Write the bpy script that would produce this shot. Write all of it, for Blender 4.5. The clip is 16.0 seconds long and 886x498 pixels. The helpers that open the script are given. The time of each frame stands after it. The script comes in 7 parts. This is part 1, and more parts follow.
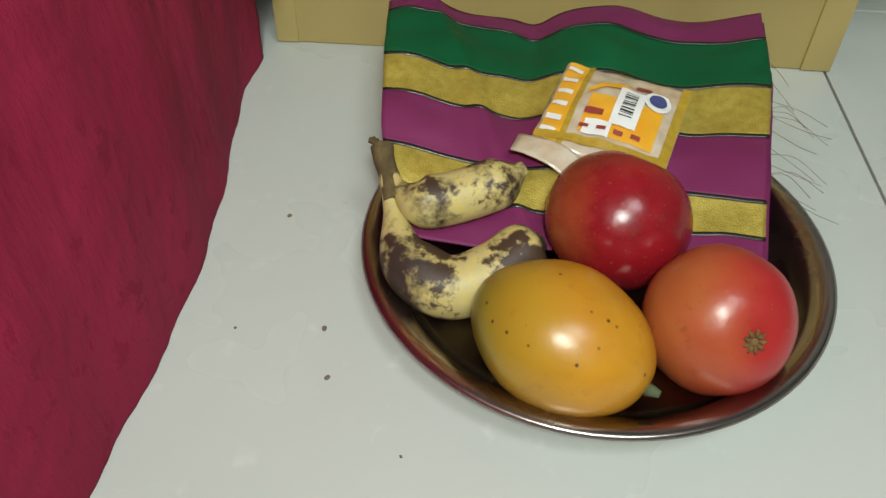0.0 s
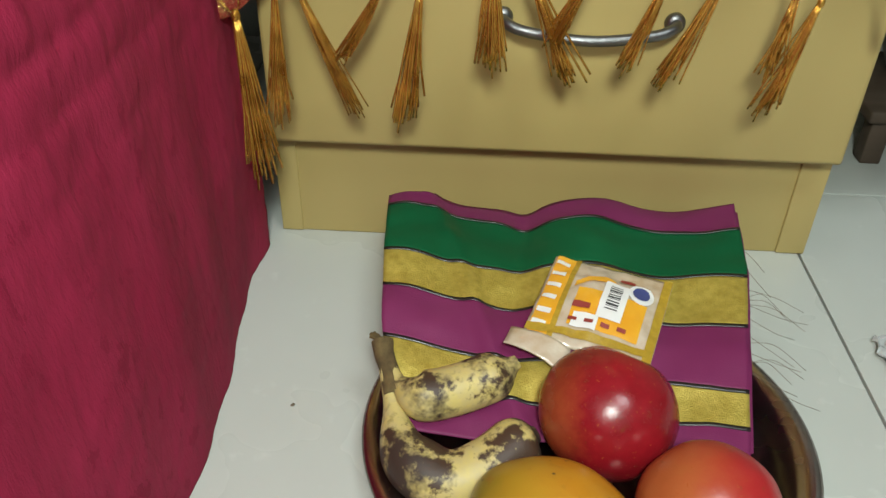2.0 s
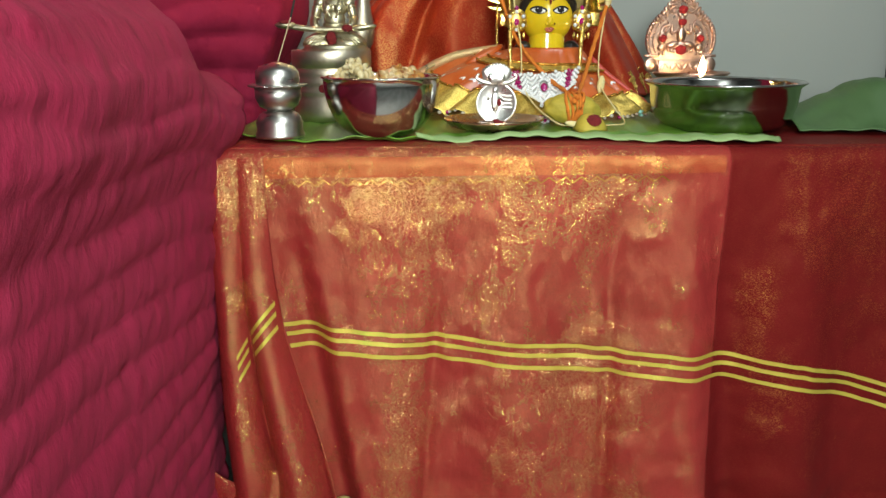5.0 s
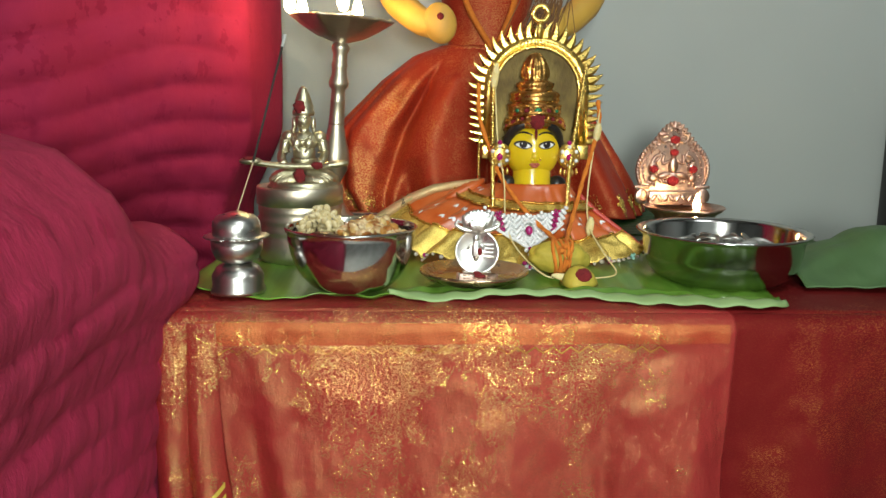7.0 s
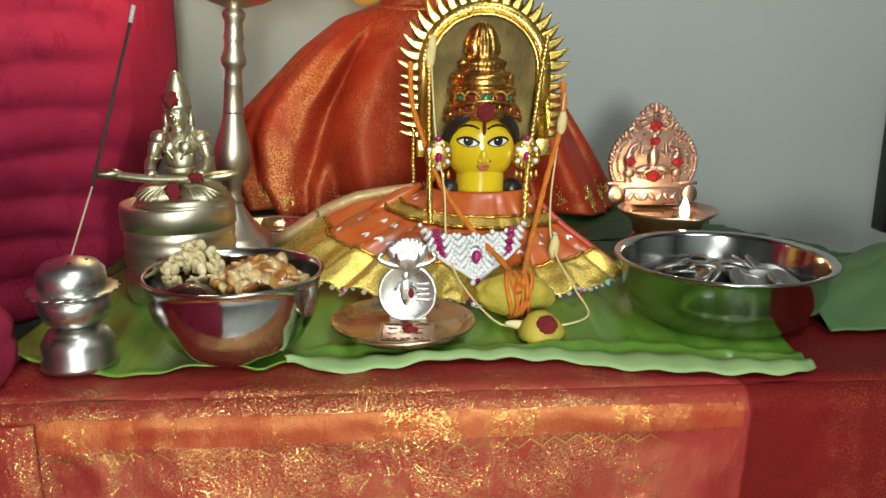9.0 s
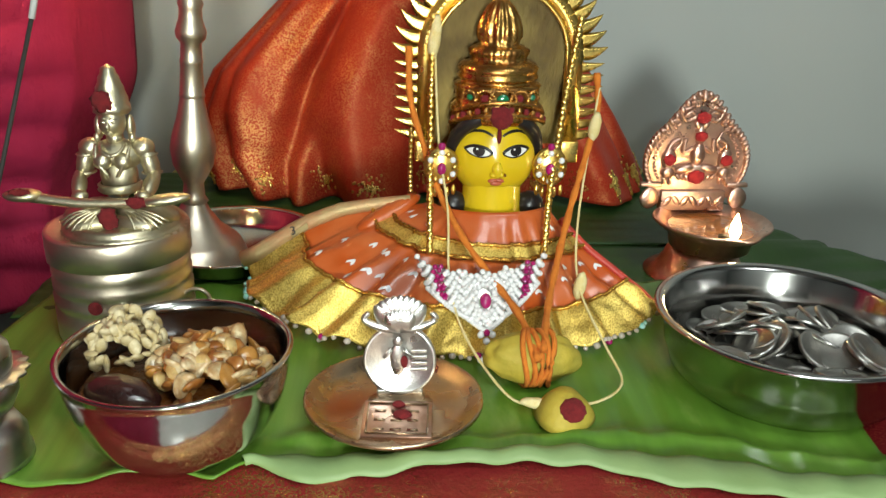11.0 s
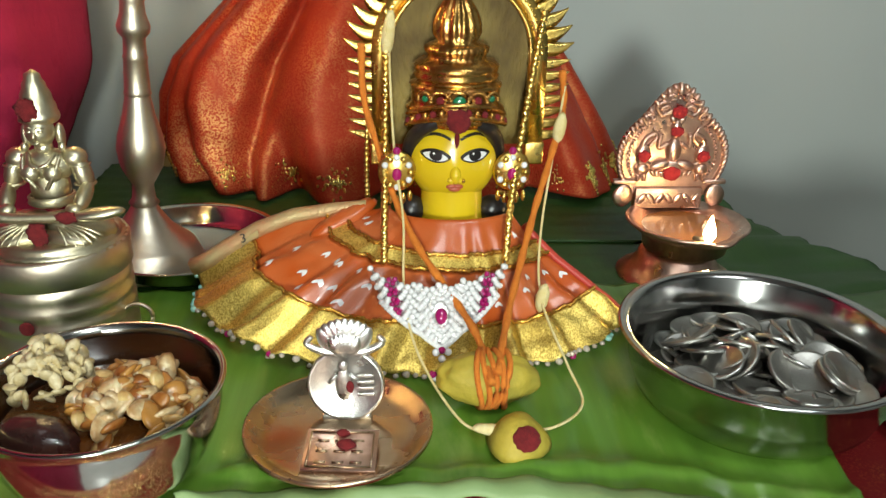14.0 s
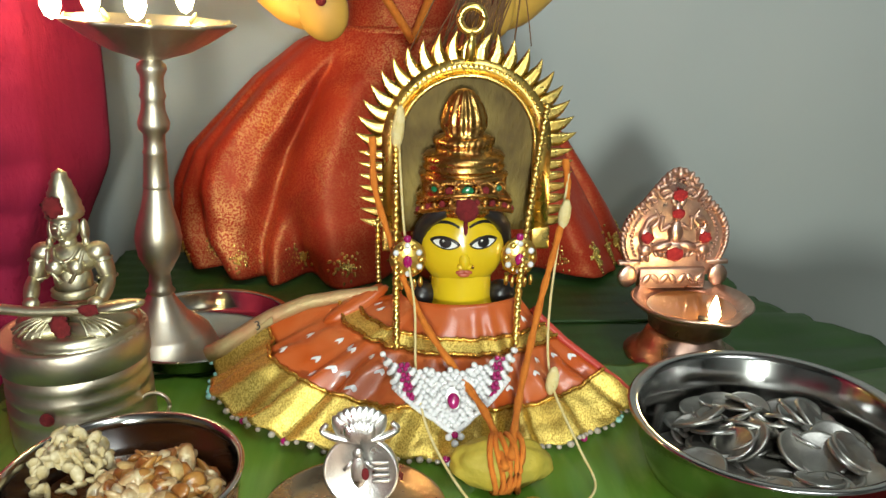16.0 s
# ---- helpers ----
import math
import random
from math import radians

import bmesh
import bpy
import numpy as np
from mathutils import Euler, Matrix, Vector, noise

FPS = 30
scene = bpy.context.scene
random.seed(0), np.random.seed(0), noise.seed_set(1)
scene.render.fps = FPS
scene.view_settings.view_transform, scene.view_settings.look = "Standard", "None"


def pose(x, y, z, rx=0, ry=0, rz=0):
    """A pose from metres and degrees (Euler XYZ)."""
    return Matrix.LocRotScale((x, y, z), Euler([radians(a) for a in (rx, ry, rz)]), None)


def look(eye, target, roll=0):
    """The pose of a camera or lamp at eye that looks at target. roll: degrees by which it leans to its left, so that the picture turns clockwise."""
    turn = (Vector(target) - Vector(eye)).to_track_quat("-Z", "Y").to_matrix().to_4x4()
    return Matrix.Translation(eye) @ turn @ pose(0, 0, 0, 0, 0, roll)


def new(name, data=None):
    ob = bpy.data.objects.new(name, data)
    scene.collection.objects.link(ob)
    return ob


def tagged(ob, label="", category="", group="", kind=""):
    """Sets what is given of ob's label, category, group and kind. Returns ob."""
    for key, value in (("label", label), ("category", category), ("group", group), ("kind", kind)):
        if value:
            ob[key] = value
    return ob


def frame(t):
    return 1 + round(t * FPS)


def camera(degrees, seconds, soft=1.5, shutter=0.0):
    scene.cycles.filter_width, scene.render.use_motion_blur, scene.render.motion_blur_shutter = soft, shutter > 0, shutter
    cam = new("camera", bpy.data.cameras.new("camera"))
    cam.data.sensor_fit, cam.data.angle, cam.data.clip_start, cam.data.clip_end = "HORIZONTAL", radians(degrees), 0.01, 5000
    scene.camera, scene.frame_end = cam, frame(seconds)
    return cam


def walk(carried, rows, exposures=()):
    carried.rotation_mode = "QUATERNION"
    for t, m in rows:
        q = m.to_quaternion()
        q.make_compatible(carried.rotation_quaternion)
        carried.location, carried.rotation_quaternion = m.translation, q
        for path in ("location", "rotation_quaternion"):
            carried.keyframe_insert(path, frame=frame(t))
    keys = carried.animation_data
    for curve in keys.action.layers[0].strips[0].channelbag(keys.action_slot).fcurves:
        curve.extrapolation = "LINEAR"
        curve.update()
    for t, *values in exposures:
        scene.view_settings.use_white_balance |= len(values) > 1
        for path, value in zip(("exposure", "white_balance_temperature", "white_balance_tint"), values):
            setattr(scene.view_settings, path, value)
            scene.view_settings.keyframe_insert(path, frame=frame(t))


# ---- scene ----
cam = camera(57.0, 16.0)
PATH = [
    (0, (0.09, -0.008, 0.391), (0.024, 1.399, -1.029), 1.7),
    (0.5, (0.09, -0.007, 0.393), (0.029, 1.43, -0.997), 1.6),
    (1, (0.089, -0.003, 0.396), (0.009, 1.498, -0.923), 0.7),
    (1.5, (0.088, -0.003, 0.414), (0.001, 1.57, -0.818), 0.8),
    (2, (0.089, -0.009, 0.436), (0.012, 1.622, -0.718), 1.2),
    (2.5, (0.087, -0.03, 0.49), (0.019, 1.673, -0.556), 1.2),
    (3, (0.078, -0.039, 0.563), (0.023, 1.727, -0.374), 1.1),
    (3.5, (0.076, -0.033, 0.618), (0.038, 1.767, -0.255), 1.1),
    (4, (0.08, -0.035, 0.66), (0.05, 1.821, -0.085), 0.9),
    (4.5, (0.084, -0.037, 0.687), (0.058, 1.864, 0.065), -0.0),
    (5, (0.077, -0.034, 0.695), (0.077, 1.897, 0.173), -0.3),
    (5.2, (0.079, -0.028, 0.704), (0.078, 1.908, 0.202), -0.1),
    (7.3, (0.085, 0.055, 0.755), (0.128, 2.022, 0.398), 0.6),
    (7.5, (0.093, 0.064, 0.757), (0.13, 2.032, 0.402), 0.5),
    (8, (0.097, 0.092, 0.76), (0.151, 2.059, 0.403), 0.4),
    (8.5, (0.102, 0.143, 0.766), (0.196, 2.099, 0.361), 0.0),
    (9, (0.111, 0.202, 0.778), (0.247, 2.135, 0.283), 0.1),
    (9.2, (0.117, 0.223, 0.782), (0.248, 2.151, 0.264), 0.2),
    (11.3, (0.116, 0.322, 0.826), (0.256, 2.179, 0.098), 1.5),
    (11.5, (0.12, 0.322, 0.827), (0.256, 2.181, 0.102), 1.4),
    (12, (0.133, 0.333, 0.822), (0.267, 2.19, 0.091), 1.5),
    (12.5, (0.148, 0.341, 0.822), (0.298, 2.183, 0.057), 2.4),
    (13, (0.145, 0.35, 0.827), (0.306, 2.176, 0.026), 2.5),
    (13.5, (0.139, 0.353, 0.835), (0.299, 2.173, 0.02), 2.3),
    (14, (0.141, 0.349, 0.837), (0.28, 2.176, 0.035), 1.2),
    (14.5, (0.142, 0.344, 0.841), (0.27, 2.206, 0.123), 0.5),
    (15, (0.143, 0.344, 0.843), (0.271, 2.229, 0.186), 0.3),
    (15.5, (0.141, 0.343, 0.844), (0.271, 2.234, 0.204), 0.3),
    (16, (0.137, 0.341, 0.847), (0.269, 2.234, 0.213), 0.2),
]
walk(cam, [(t, look(eye, target, roll)) for t, eye, target, roll in PATH], [(0, 0.02), (1, 0.05), (2.5, 0.16), (4, 0.14), (5.2, -0.08), (7.3, -0.12), (9.2, -0.08), (11.3, 0.0), (16, 0.0)])

# ---------------------------------------------------------------- light
world = bpy.data.worlds.new("world")
scene.world = world
world.use_nodes = True
world.node_tree.nodes["Background"].inputs[0].default_value = (0.75, 0.82, 0.95, 1)
world.node_tree.nodes["Background"].inputs[1].default_value = 0.03


def area_lamp(name, eye, target, size, power, color):
    data = bpy.data.lights.new(name, "AREA")
    data.shape, data.size, data.energy, data.color = "DISK", size, power, color
    ob = new(name, data)
    ob.matrix_world = look(eye, target)
    return ob


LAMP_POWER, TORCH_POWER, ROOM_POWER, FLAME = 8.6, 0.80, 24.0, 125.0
# Two fixed lamps added in place of one torch that travels with the camera.
area_lamp("room_torch_lamp", (0.12, -0.28, 0.80), (0.16, 0.7, 0.38), 0.16, LAMP_POWER, (0.90, 1.0, 0.93))
area_lamp("torch_lamp", (0.185, 0.275, 0.895), (0.19, 0.80, 0.96), 0.022, TORCH_POWER, (0.92, 1.0, 0.94))
# Assumed ceiling lamp, never in view, for the general room light.
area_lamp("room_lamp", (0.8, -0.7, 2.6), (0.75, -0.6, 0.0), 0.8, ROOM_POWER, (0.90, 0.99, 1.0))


# ---------------------------------------------------------------- materials
def node_mat(name):
    m = bpy.data.materials.new(name)
    m.use_nodes = True
    nt = m.node_tree
    return m, nt, nt.nodes["Principled BSDF"]


def rgba(c):
    return (c[0], c[1], c[2], 1.0)


def noise_tex(nt, scale, detail=4.0, stretch=None, rough=0.55):
    tc = nt.nodes.new("ShaderNodeTexCoord")
    n = nt.nodes.new("ShaderNodeTexNoise")
    n.inputs["Scale"].default_value = scale
    n.inputs["Detail"].default_value = detail
    n.inputs["Roughness"].default_value = rough
    if stretch:
        mp = nt.nodes.new("ShaderNodeMapping")
        mp.inputs["Scale"].default_value = stretch
        nt.links.new(tc.outputs["Object"], mp.inputs["Vector"])
        nt.links.new(mp.outputs["Vector"], n.inputs["Vector"])
    else:
        nt.links.new(tc.outputs["Object"], n.inputs["Vector"])
    return n


def ramp(nt, source, lo, hi, a=(0, 0, 0), b=(1, 1, 1)):
    r = nt.nodes.new("ShaderNodeValToRGB")
    r.color_ramp.elements[0].position, r.color_ramp.elements[1].position = lo, hi
    r.color_ramp.elements[0].color, r.color_ramp.elements[1].color = rgba(a), rgba(b)
    nt.links.new(source, r.inputs["Fac"])
    return r.outputs["Color"]


def mix(nt, fac, a, b, blend="MIX"):
    m = nt.nodes.new("ShaderNodeMix")
    m.data_type, m.blend_type = "RGBA", blend
    for sock, value in ((m.inputs["Factor"], fac), (m.inputs["A"], a), (m.inputs["B"], b)):
        if isinstance(value, tuple):
            sock.default_value = rgba(value)
        elif isinstance(value, (int, float)):
            sock.default_value = value
        else:
            nt.links.new(value, sock)
    return m.outputs["Result"]


def bump(nt, bsdf, height, strength, distance=0.001, before=None):
    b = nt.nodes.new("ShaderNodeBump")
    b.inputs["Strength"].default_value = strength
    b.inputs["Distance"].default_value = distance
    nt.links.new(height, b.inputs["Height"])
    if before is not None:
        nt.links.new(before, b.inputs["Normal"])
    nt.links.new(b.outputs["Normal"], bsdf.inputs["Normal"])
    return b.outputs["Normal"]


def surface(name, base, second, rough=0.5, metal=0.0, big=8.0, fine=120.0, amount=0.6, relief=0.25, depth=0.001, coat=0.0, sheen=0.0, stretch=None, rough2=None, spec=0.5):
    """A surface of two tones: broad stains and fine grain, with relief."""
    m, nt, p = node_mat(name)
    n1, n2 = noise_tex(nt, big, 3, stretch), noise_tex(nt, fine, 5, stretch)
    f = ramp(nt, n1.outputs["Fac"], 0.35, 0.68)
    g = ramp(nt, n2.outputs["Fac"], 0.3, 0.75)
    c = mix(nt, f, base, second)
    dark = tuple(v * (1 - 0.45 * amount) for v in base)
    g2 = nt.nodes.new("ShaderNodeMath")
    g2.operation = "MULTIPLY"
    g2.inputs[1].default_value = amount * 0.6
    nt.links.new(g, g2.inputs[0])
    c = mix(nt, g2.outputs[0], c, dark)
    nt.links.new(c, p.inputs["Base Color"])
    p.inputs["Metallic"].default_value = metal
    lo, hi = (rough, rough2 if rough2 else min(1, rough * 1.35 + 0.02))
    nt.links.new(ramp(nt, n1.outputs["Fac"], 0.3, 0.7, (lo,) * 3, (hi,) * 3), p.inputs["Roughness"])
    p.inputs["Coat Weight"].default_value = coat
    p.inputs["Specular IOR Level"].default_value = spec
    p.inputs["Coat Roughness"].default_value = 0.12
    p.inputs["Sheen Weight"].default_value = sheen
    p.inputs["Sheen Roughness"].default_value = 0.4
    bump(nt, p, n2.outputs["Fac"], relief, depth)
    return m


def glow(name, color, strength):
    m, nt, p = node_mat(name)
    p.inputs["Base Color"].default_value = rgba(color)
    p.inputs["Emission Color"].default_value = rgba(color)
    p.inputs["Emission Strength"].default_value = strength
    return m


WALL = surface("wall_paint", (0.56, 0.585, 0.56), (0.51, 0.535, 0.51), 0.6, big=2.5, fine=60, amount=0.12, relief=0.12)
CEILING = surface("ceiling_paint", (0.8, 0.8, 0.78), (0.74, 0.74, 0.72), 0.8, big=2, fine=80, amount=0.1)
WOOD = surface("beige_laminate", (0.48, 0.365, 0.135), (0.42, 0.315, 0.115), 0.42, big=5, fine=90, amount=0.18, relief=0.06, stretch=(1, 1, 0.15))
WOOD_EDGE = surface("laminate_edge", (0.34, 0.22, 0.09), (0.28, 0.18, 0.07), 0.6, big=20, fine=150, amount=0.4)
# Shade inside the lid's holes as plain colour; also the incense coating.
DARK = surface("hole_shade_and_incense_coat", (0.02, 0.018, 0.015), (0.03, 0.025, 0.02), 0.7)
STEEL = surface("polished_steel", (0.48, 0.47, 0.455), (0.43, 0.42, 0.405), 0.10, 1.0, big=30, fine=260, amount=0.12, relief=0.02, rough2=0.18)
STEEL_BRUSHED = surface("brushed_steel", (0.56, 0.55, 0.52), (0.50, 0.49, 0.46), 0.27, 1.0, big=40, fine=300, amount=0.25, relief=0.06, stretch=(1, 1, 6))
PLATE_STEEL = surface("tarnished_plate_steel", (0.43, 0.37, 0.335), (0.36, 0.30, 0.27), 0.16, 1.0, big=14, fine=160, amount=0.35, relief=0.03, rough2=0.3)
BRASS = surface("pale_brass", (0.72, 0.66, 0.48), (0.44, 0.38, 0.23), 0.34, 1.0, big=60, fine=420, amount=0.4, relief=0.2, rough2=0.48)
BRASS_LAMP = surface("worn_brass", (0.74, 0.66, 0.53), (0.62, 0.54, 0.41), 0.36, 1.0, big=40, fine=380, amount=0.35, relief=0.10, rough2=0.44)
BRONZE_PLATE = surface("bronze_plate_metal", (0.58, 0.44, 0.30), (0.47, 0.34, 0.22), 0.2, 1.0, big=50, fine=300, amount=0.3, relief=0.06, rough2=0.34)
COPPER = surface("copper", (0.72, 0.49, 0.40), (0.46, 0.28, 0.21), 0.25, 1.0, big=70, fine=420, amount=0.35, relief=0.12, rough2=0.42)
SILVER = surface("silver", (0.83, 0.81, 0.78), (0.72, 0.70, 0.67), 0.24, 1.0, big=80, fine=700, amount=0.4, relief=0.25, rough2=0.4)
COIN = surface("coin_metal", (0.56, 0.54, 0.50), (0.42, 0.40, 0.36), 0.34, 1.0, big=90, fine=900, amount=0.5, relief=0.35, depth=0.0004, rough2=0.5)
GOLD = surface("gilded_metal", (0.90, 0.66, 0.20), (0.74, 0.46, 0.10), 0.22, 1.0, big=90, fine=500, amount=0.4, relief=0.15, rough2=0.36)
HUSK_BROWN = surface("brown_husk_backing", (0.25, 0.17, 0.030), (0.10, 0.06, 0.015), 0.5, 0.3, big=45, fine=330, amount=0.9, relief=0.9, stretch=(1, 1, 0.5))
YELLOW = surface("glossy_yellow_paint", (0.72, 0.50, 0.015), (0.66, 0.44, 0.012), 0.16, big=40, fine=200, amount=0.12, relief=0.03, coat=0.5)
SKIN_YELLOW = surface("matt_yellow_plaster", (0.62, 0.36, 0.06), (0.54, 0.29, 0.05), 0.45, big=25, fine=160, amount=0.2)
BLACK = surface("black_paint", (0.012, 0.010, 0.010), (0.02, 0.016, 0.015), 0.25)
CROWN = surface("antique_gold", (0.74, 0.43, 0.12), (0.34, 0.14, 0.04), 0.2, 1.0, big=110, fine=600, amount=0.5, relief=0.2, rough2=0.34)
HANDLE = surface("dull_grey_metal", (0.24, 0.24, 0.24), (0.18, 0.18, 0.18), 0.34, 1.0, big=60, fine=300, amount=0.3)
WHITE = surface("white_enamel", (0.78, 0.76, 0.72), (0.72, 0.70, 0.66), 0.3, big=60, fine=300, amount=0.1)
PINKPAINT = surface("rose_paint", (0.55, 0.12, 0.06), (0.48, 0.10, 0.05), 0.3)
KUMKUM = surface("kumkum_powder", (0.22, 0.012, 0.014), (0.13, 0.008, 0.01), 0.95, big=300, fine=1500, amount=0.8, relief=0.9)
KUMKUM_RED = surface("red_powder", (0.42, 0.02, 0.02), (0.30, 0.012, 0.015), 0.9, big=300, fine=1500, amount=0.7, relief=0.9)
GEM = surface("magenta_gem", (0.38, 0.008, 0.12), (0.30, 0.006, 0.10), 0.08, big=200, coat=1.0)
GEM_GREEN = surface("green_gem", (0.01, 0.16, 0.06), (0.01, 0.10, 0.05), 0.08, big=200, coat=1.0)
PEARL = surface("white_stone", (0.80, 0.79, 0.78), (0.66, 0.65, 0.66), 0.14, big=300, fine=1200, amount=0.3, coat=0.6)
HEM_BEAD = surface("pale_glass_bead", (0.50, 0.47, 0.42), (0.40, 0.30, 0.22), 0.1, big=300, fine=900, amount=0.4, coat=0.8)
TEAL = surface("teal_bead", (0.14, 0.58, 0.52), (0.45, 0.68, 0.62), 0.12, big=200, coat=0.8)
ORANGE_THREAD = surface("orange_thread", (0.75, 0.22, 0.02), (0.62, 0.16, 0.015), 0.8, big=200, fine=1800, amount=0.6, relief=0.8)
CREAM_THREAD = surface("cream_thread", (0.70, 0.55, 0.22), (0.78, 0.66, 0.36), 0.85, big=200, fine=1500, amount=0.4, relief=0.6)
TURMERIC = surface("turmeric_lump", (0.50, 0.37, 0.04), (0.30, 0.25, 0.03), 0.6, big=60, fine=400, amount=0.7, relief=0.5)
LEAF_BACK = surface("leaf_underside", (0.24, 0.35, 0.14), (0.17, 0.27, 0.09), 0.5, big=12, fine=200, amount=0.3)
NUT = surface("caramel", (0.20, 0.07, 0.015), (0.12, 0.035, 0.008), 0.22, big=120, fine=500, amount=0.5, relief=0.3, coat=0.6)
PUFF = surface("puffed_rice", (0.70, 0.60, 0.38), (0.42, 0.30, 0.10), 0.6, big=200, fine=900, amount=0.5, relief=0.5)
DATE = surface("dark_date", (0.035, 0.012, 0.010), (0.06, 0.02, 0.015), 0.22, big=80, fine=300, amount=0.5, relief=0.5, coat=0.4)
STICK = surface("incense_stick", (0.20, 0.15, 0.10), (0.12, 0.09, 0.06), 0.8)
ASH = surface("ash", (0.06, 0.055, 0.05), (0.16, 0.15, 0.14), 0.95)
PLASTIC = surface("clear_printed_plastic", (0.50, 0.37, 0.24), (0.66, 0.58, 0.46), 0.16, big=60, fine=120, amount=0.25, relief=0.5, coat=0.8)
PRINT_ORANGE = surface("orange_print", (0.80, 0.36, 0.02), (0.85, 0.45, 0.03), 0.3, big=40, fine=120, amount=0.2, coat=0.6)
PRINT_WHITE = surface("white_label", (0.82, 0.82, 0.80), (0.76, 0.76, 0.74), 0.4, big=40, amount=0.1)
PRINT_BLUE = surface("blue_print", (0.05, 0.08, 0.28), (0.04, 0.06, 0.22), 0.3, coat=0.5)
PRINT_TAN = surface("ochre_print", (0.52, 0.34, 0.03), (0.42, 0.26, 0.02), 0.35, big=200, fine=700, amount=0.9, coat=0.5)
PRINT_BLACK = surface("black_print", (0.02, 0.02, 0.02), (0.03, 0.03, 0.03), 0.4)
PRINT_RED = surface("red_print", (0.35, 0.05, 0.04), (0.28, 0.04, 0.03), 0.4)
PURPLE = surface("purple_silk", (0.17, 0.020, 0.085), (0.21, 0.030, 0.105), 0.42, big=12, fine=900, amount=0.25, relief=0.25, spec=0.2)
GREEN = surface("green_silk", (0.003, 0.085, 0.030), (0.005, 0.11, 0.040), 0.45, big=12, fine=900, amount=0.25, relief=0.25, spec=0.15)
GOLDWEAVE = surface("gold_weave", (0.62, 0.49, 0.10), (0.44, 0.33, 0.05), 0.34, 0.45, big=140, fine=800, amount=0.5, relief=0.7)
GOLD_THREAD = surface("gold_thread", (0.86, 0.50, 0.10), (0.34, 0.13, 0.014), 0.20, 0.85, big=40, fine=600, amount=0.5, relief=0.5)
YELLOW_STRIPE = surface("yellow_stripe_thread", (0.58, 0.47, 0.07), (0.50, 0.39, 0.05), 0.45, 0.3, big=50, fine=900, amount=0.4, relief=0.5)
SALMON = surface("orange_satin", (0.47, 0.078, 0.010), (0.52, 0.13, 0.035), 0.28, big=40, fine=900, amount=0.2, relief=0.15, coat=0.35)
FLAME_MAT = glow("flame_core", (1.0, 0.72, 0.30), FLAME)


def floor_material():
    m, nt, p = node_mat("pale_vitrified_tile")
    n1, n2 = noise_tex(nt, 3.0, 4), noise_tex(nt, 160, 3)
    c = mix(nt, ramp(nt, n1.outputs["Fac"], 0.3, 0.7), (0.52, 0.54, 0.50), (0.58, 0.60, 0.56))
    dirt = ramp(nt, noise_tex(nt, 45, 5).outputs["Fac"], 0.62, 0.84)
    c = mix(nt, dirt, c, (0.64, 0.66, 0.62))
    nt.links.new(c, p.inputs["Base Color"])
    nt.links.new(ramp(nt, n1.outputs["Fac"], 0.3, 0.7, (0.22,) * 3, (0.34,) * 3), p.inputs["Roughness"])
    bump(nt, p, n2.outputs["Fac"], 0.03, 0.0005)
    return m


def crushed_fabric():
    m, nt, p = node_mat("crushed_maroon_cotton")
    n1 = noise_tex(nt, 9, 4)
    n2 = noise_tex(nt, 62, 6, (1.0, 1.0, 0.7), 0.62)
    n3 = noise_tex(nt, 900, 2)
    c = mix(nt, ramp(nt, n1.outputs["Fac"], 0.35, 0.7), (0.27, 0.014, 0.046), (0.33, 0.021, 0.062))
    c = mix(nt, ramp(nt, n2.outputs["Fac"], 0.60, 0.36), c, (0.255, 0.0125, 0.043))
    crinkle = noise_tex(nt, 260, 4, (0.35, 0.35, 0.10), 0.6)
    nt.links.new(c, p.inputs["Base Color"])
    p.inputs["Roughness"].default_value = 0.85
    p.inputs["Specular IOR Level"].default_value = 0.12
    p.inputs["Sheen Weight"].default_value = 0.03
    p.inputs["Sheen Tint"].default_value = (0.9, 0.35, 0.45, 1)
    a = bump(nt, p, n2.outputs["Fac"], 0.22, 0.004)
    a = bump(nt, p, crinkle.outputs["Fac"], 0.55, 0.0024, a)
    bump(nt, p, n3.outputs["Fac"], 0.25, 0.0006, a)
    return m


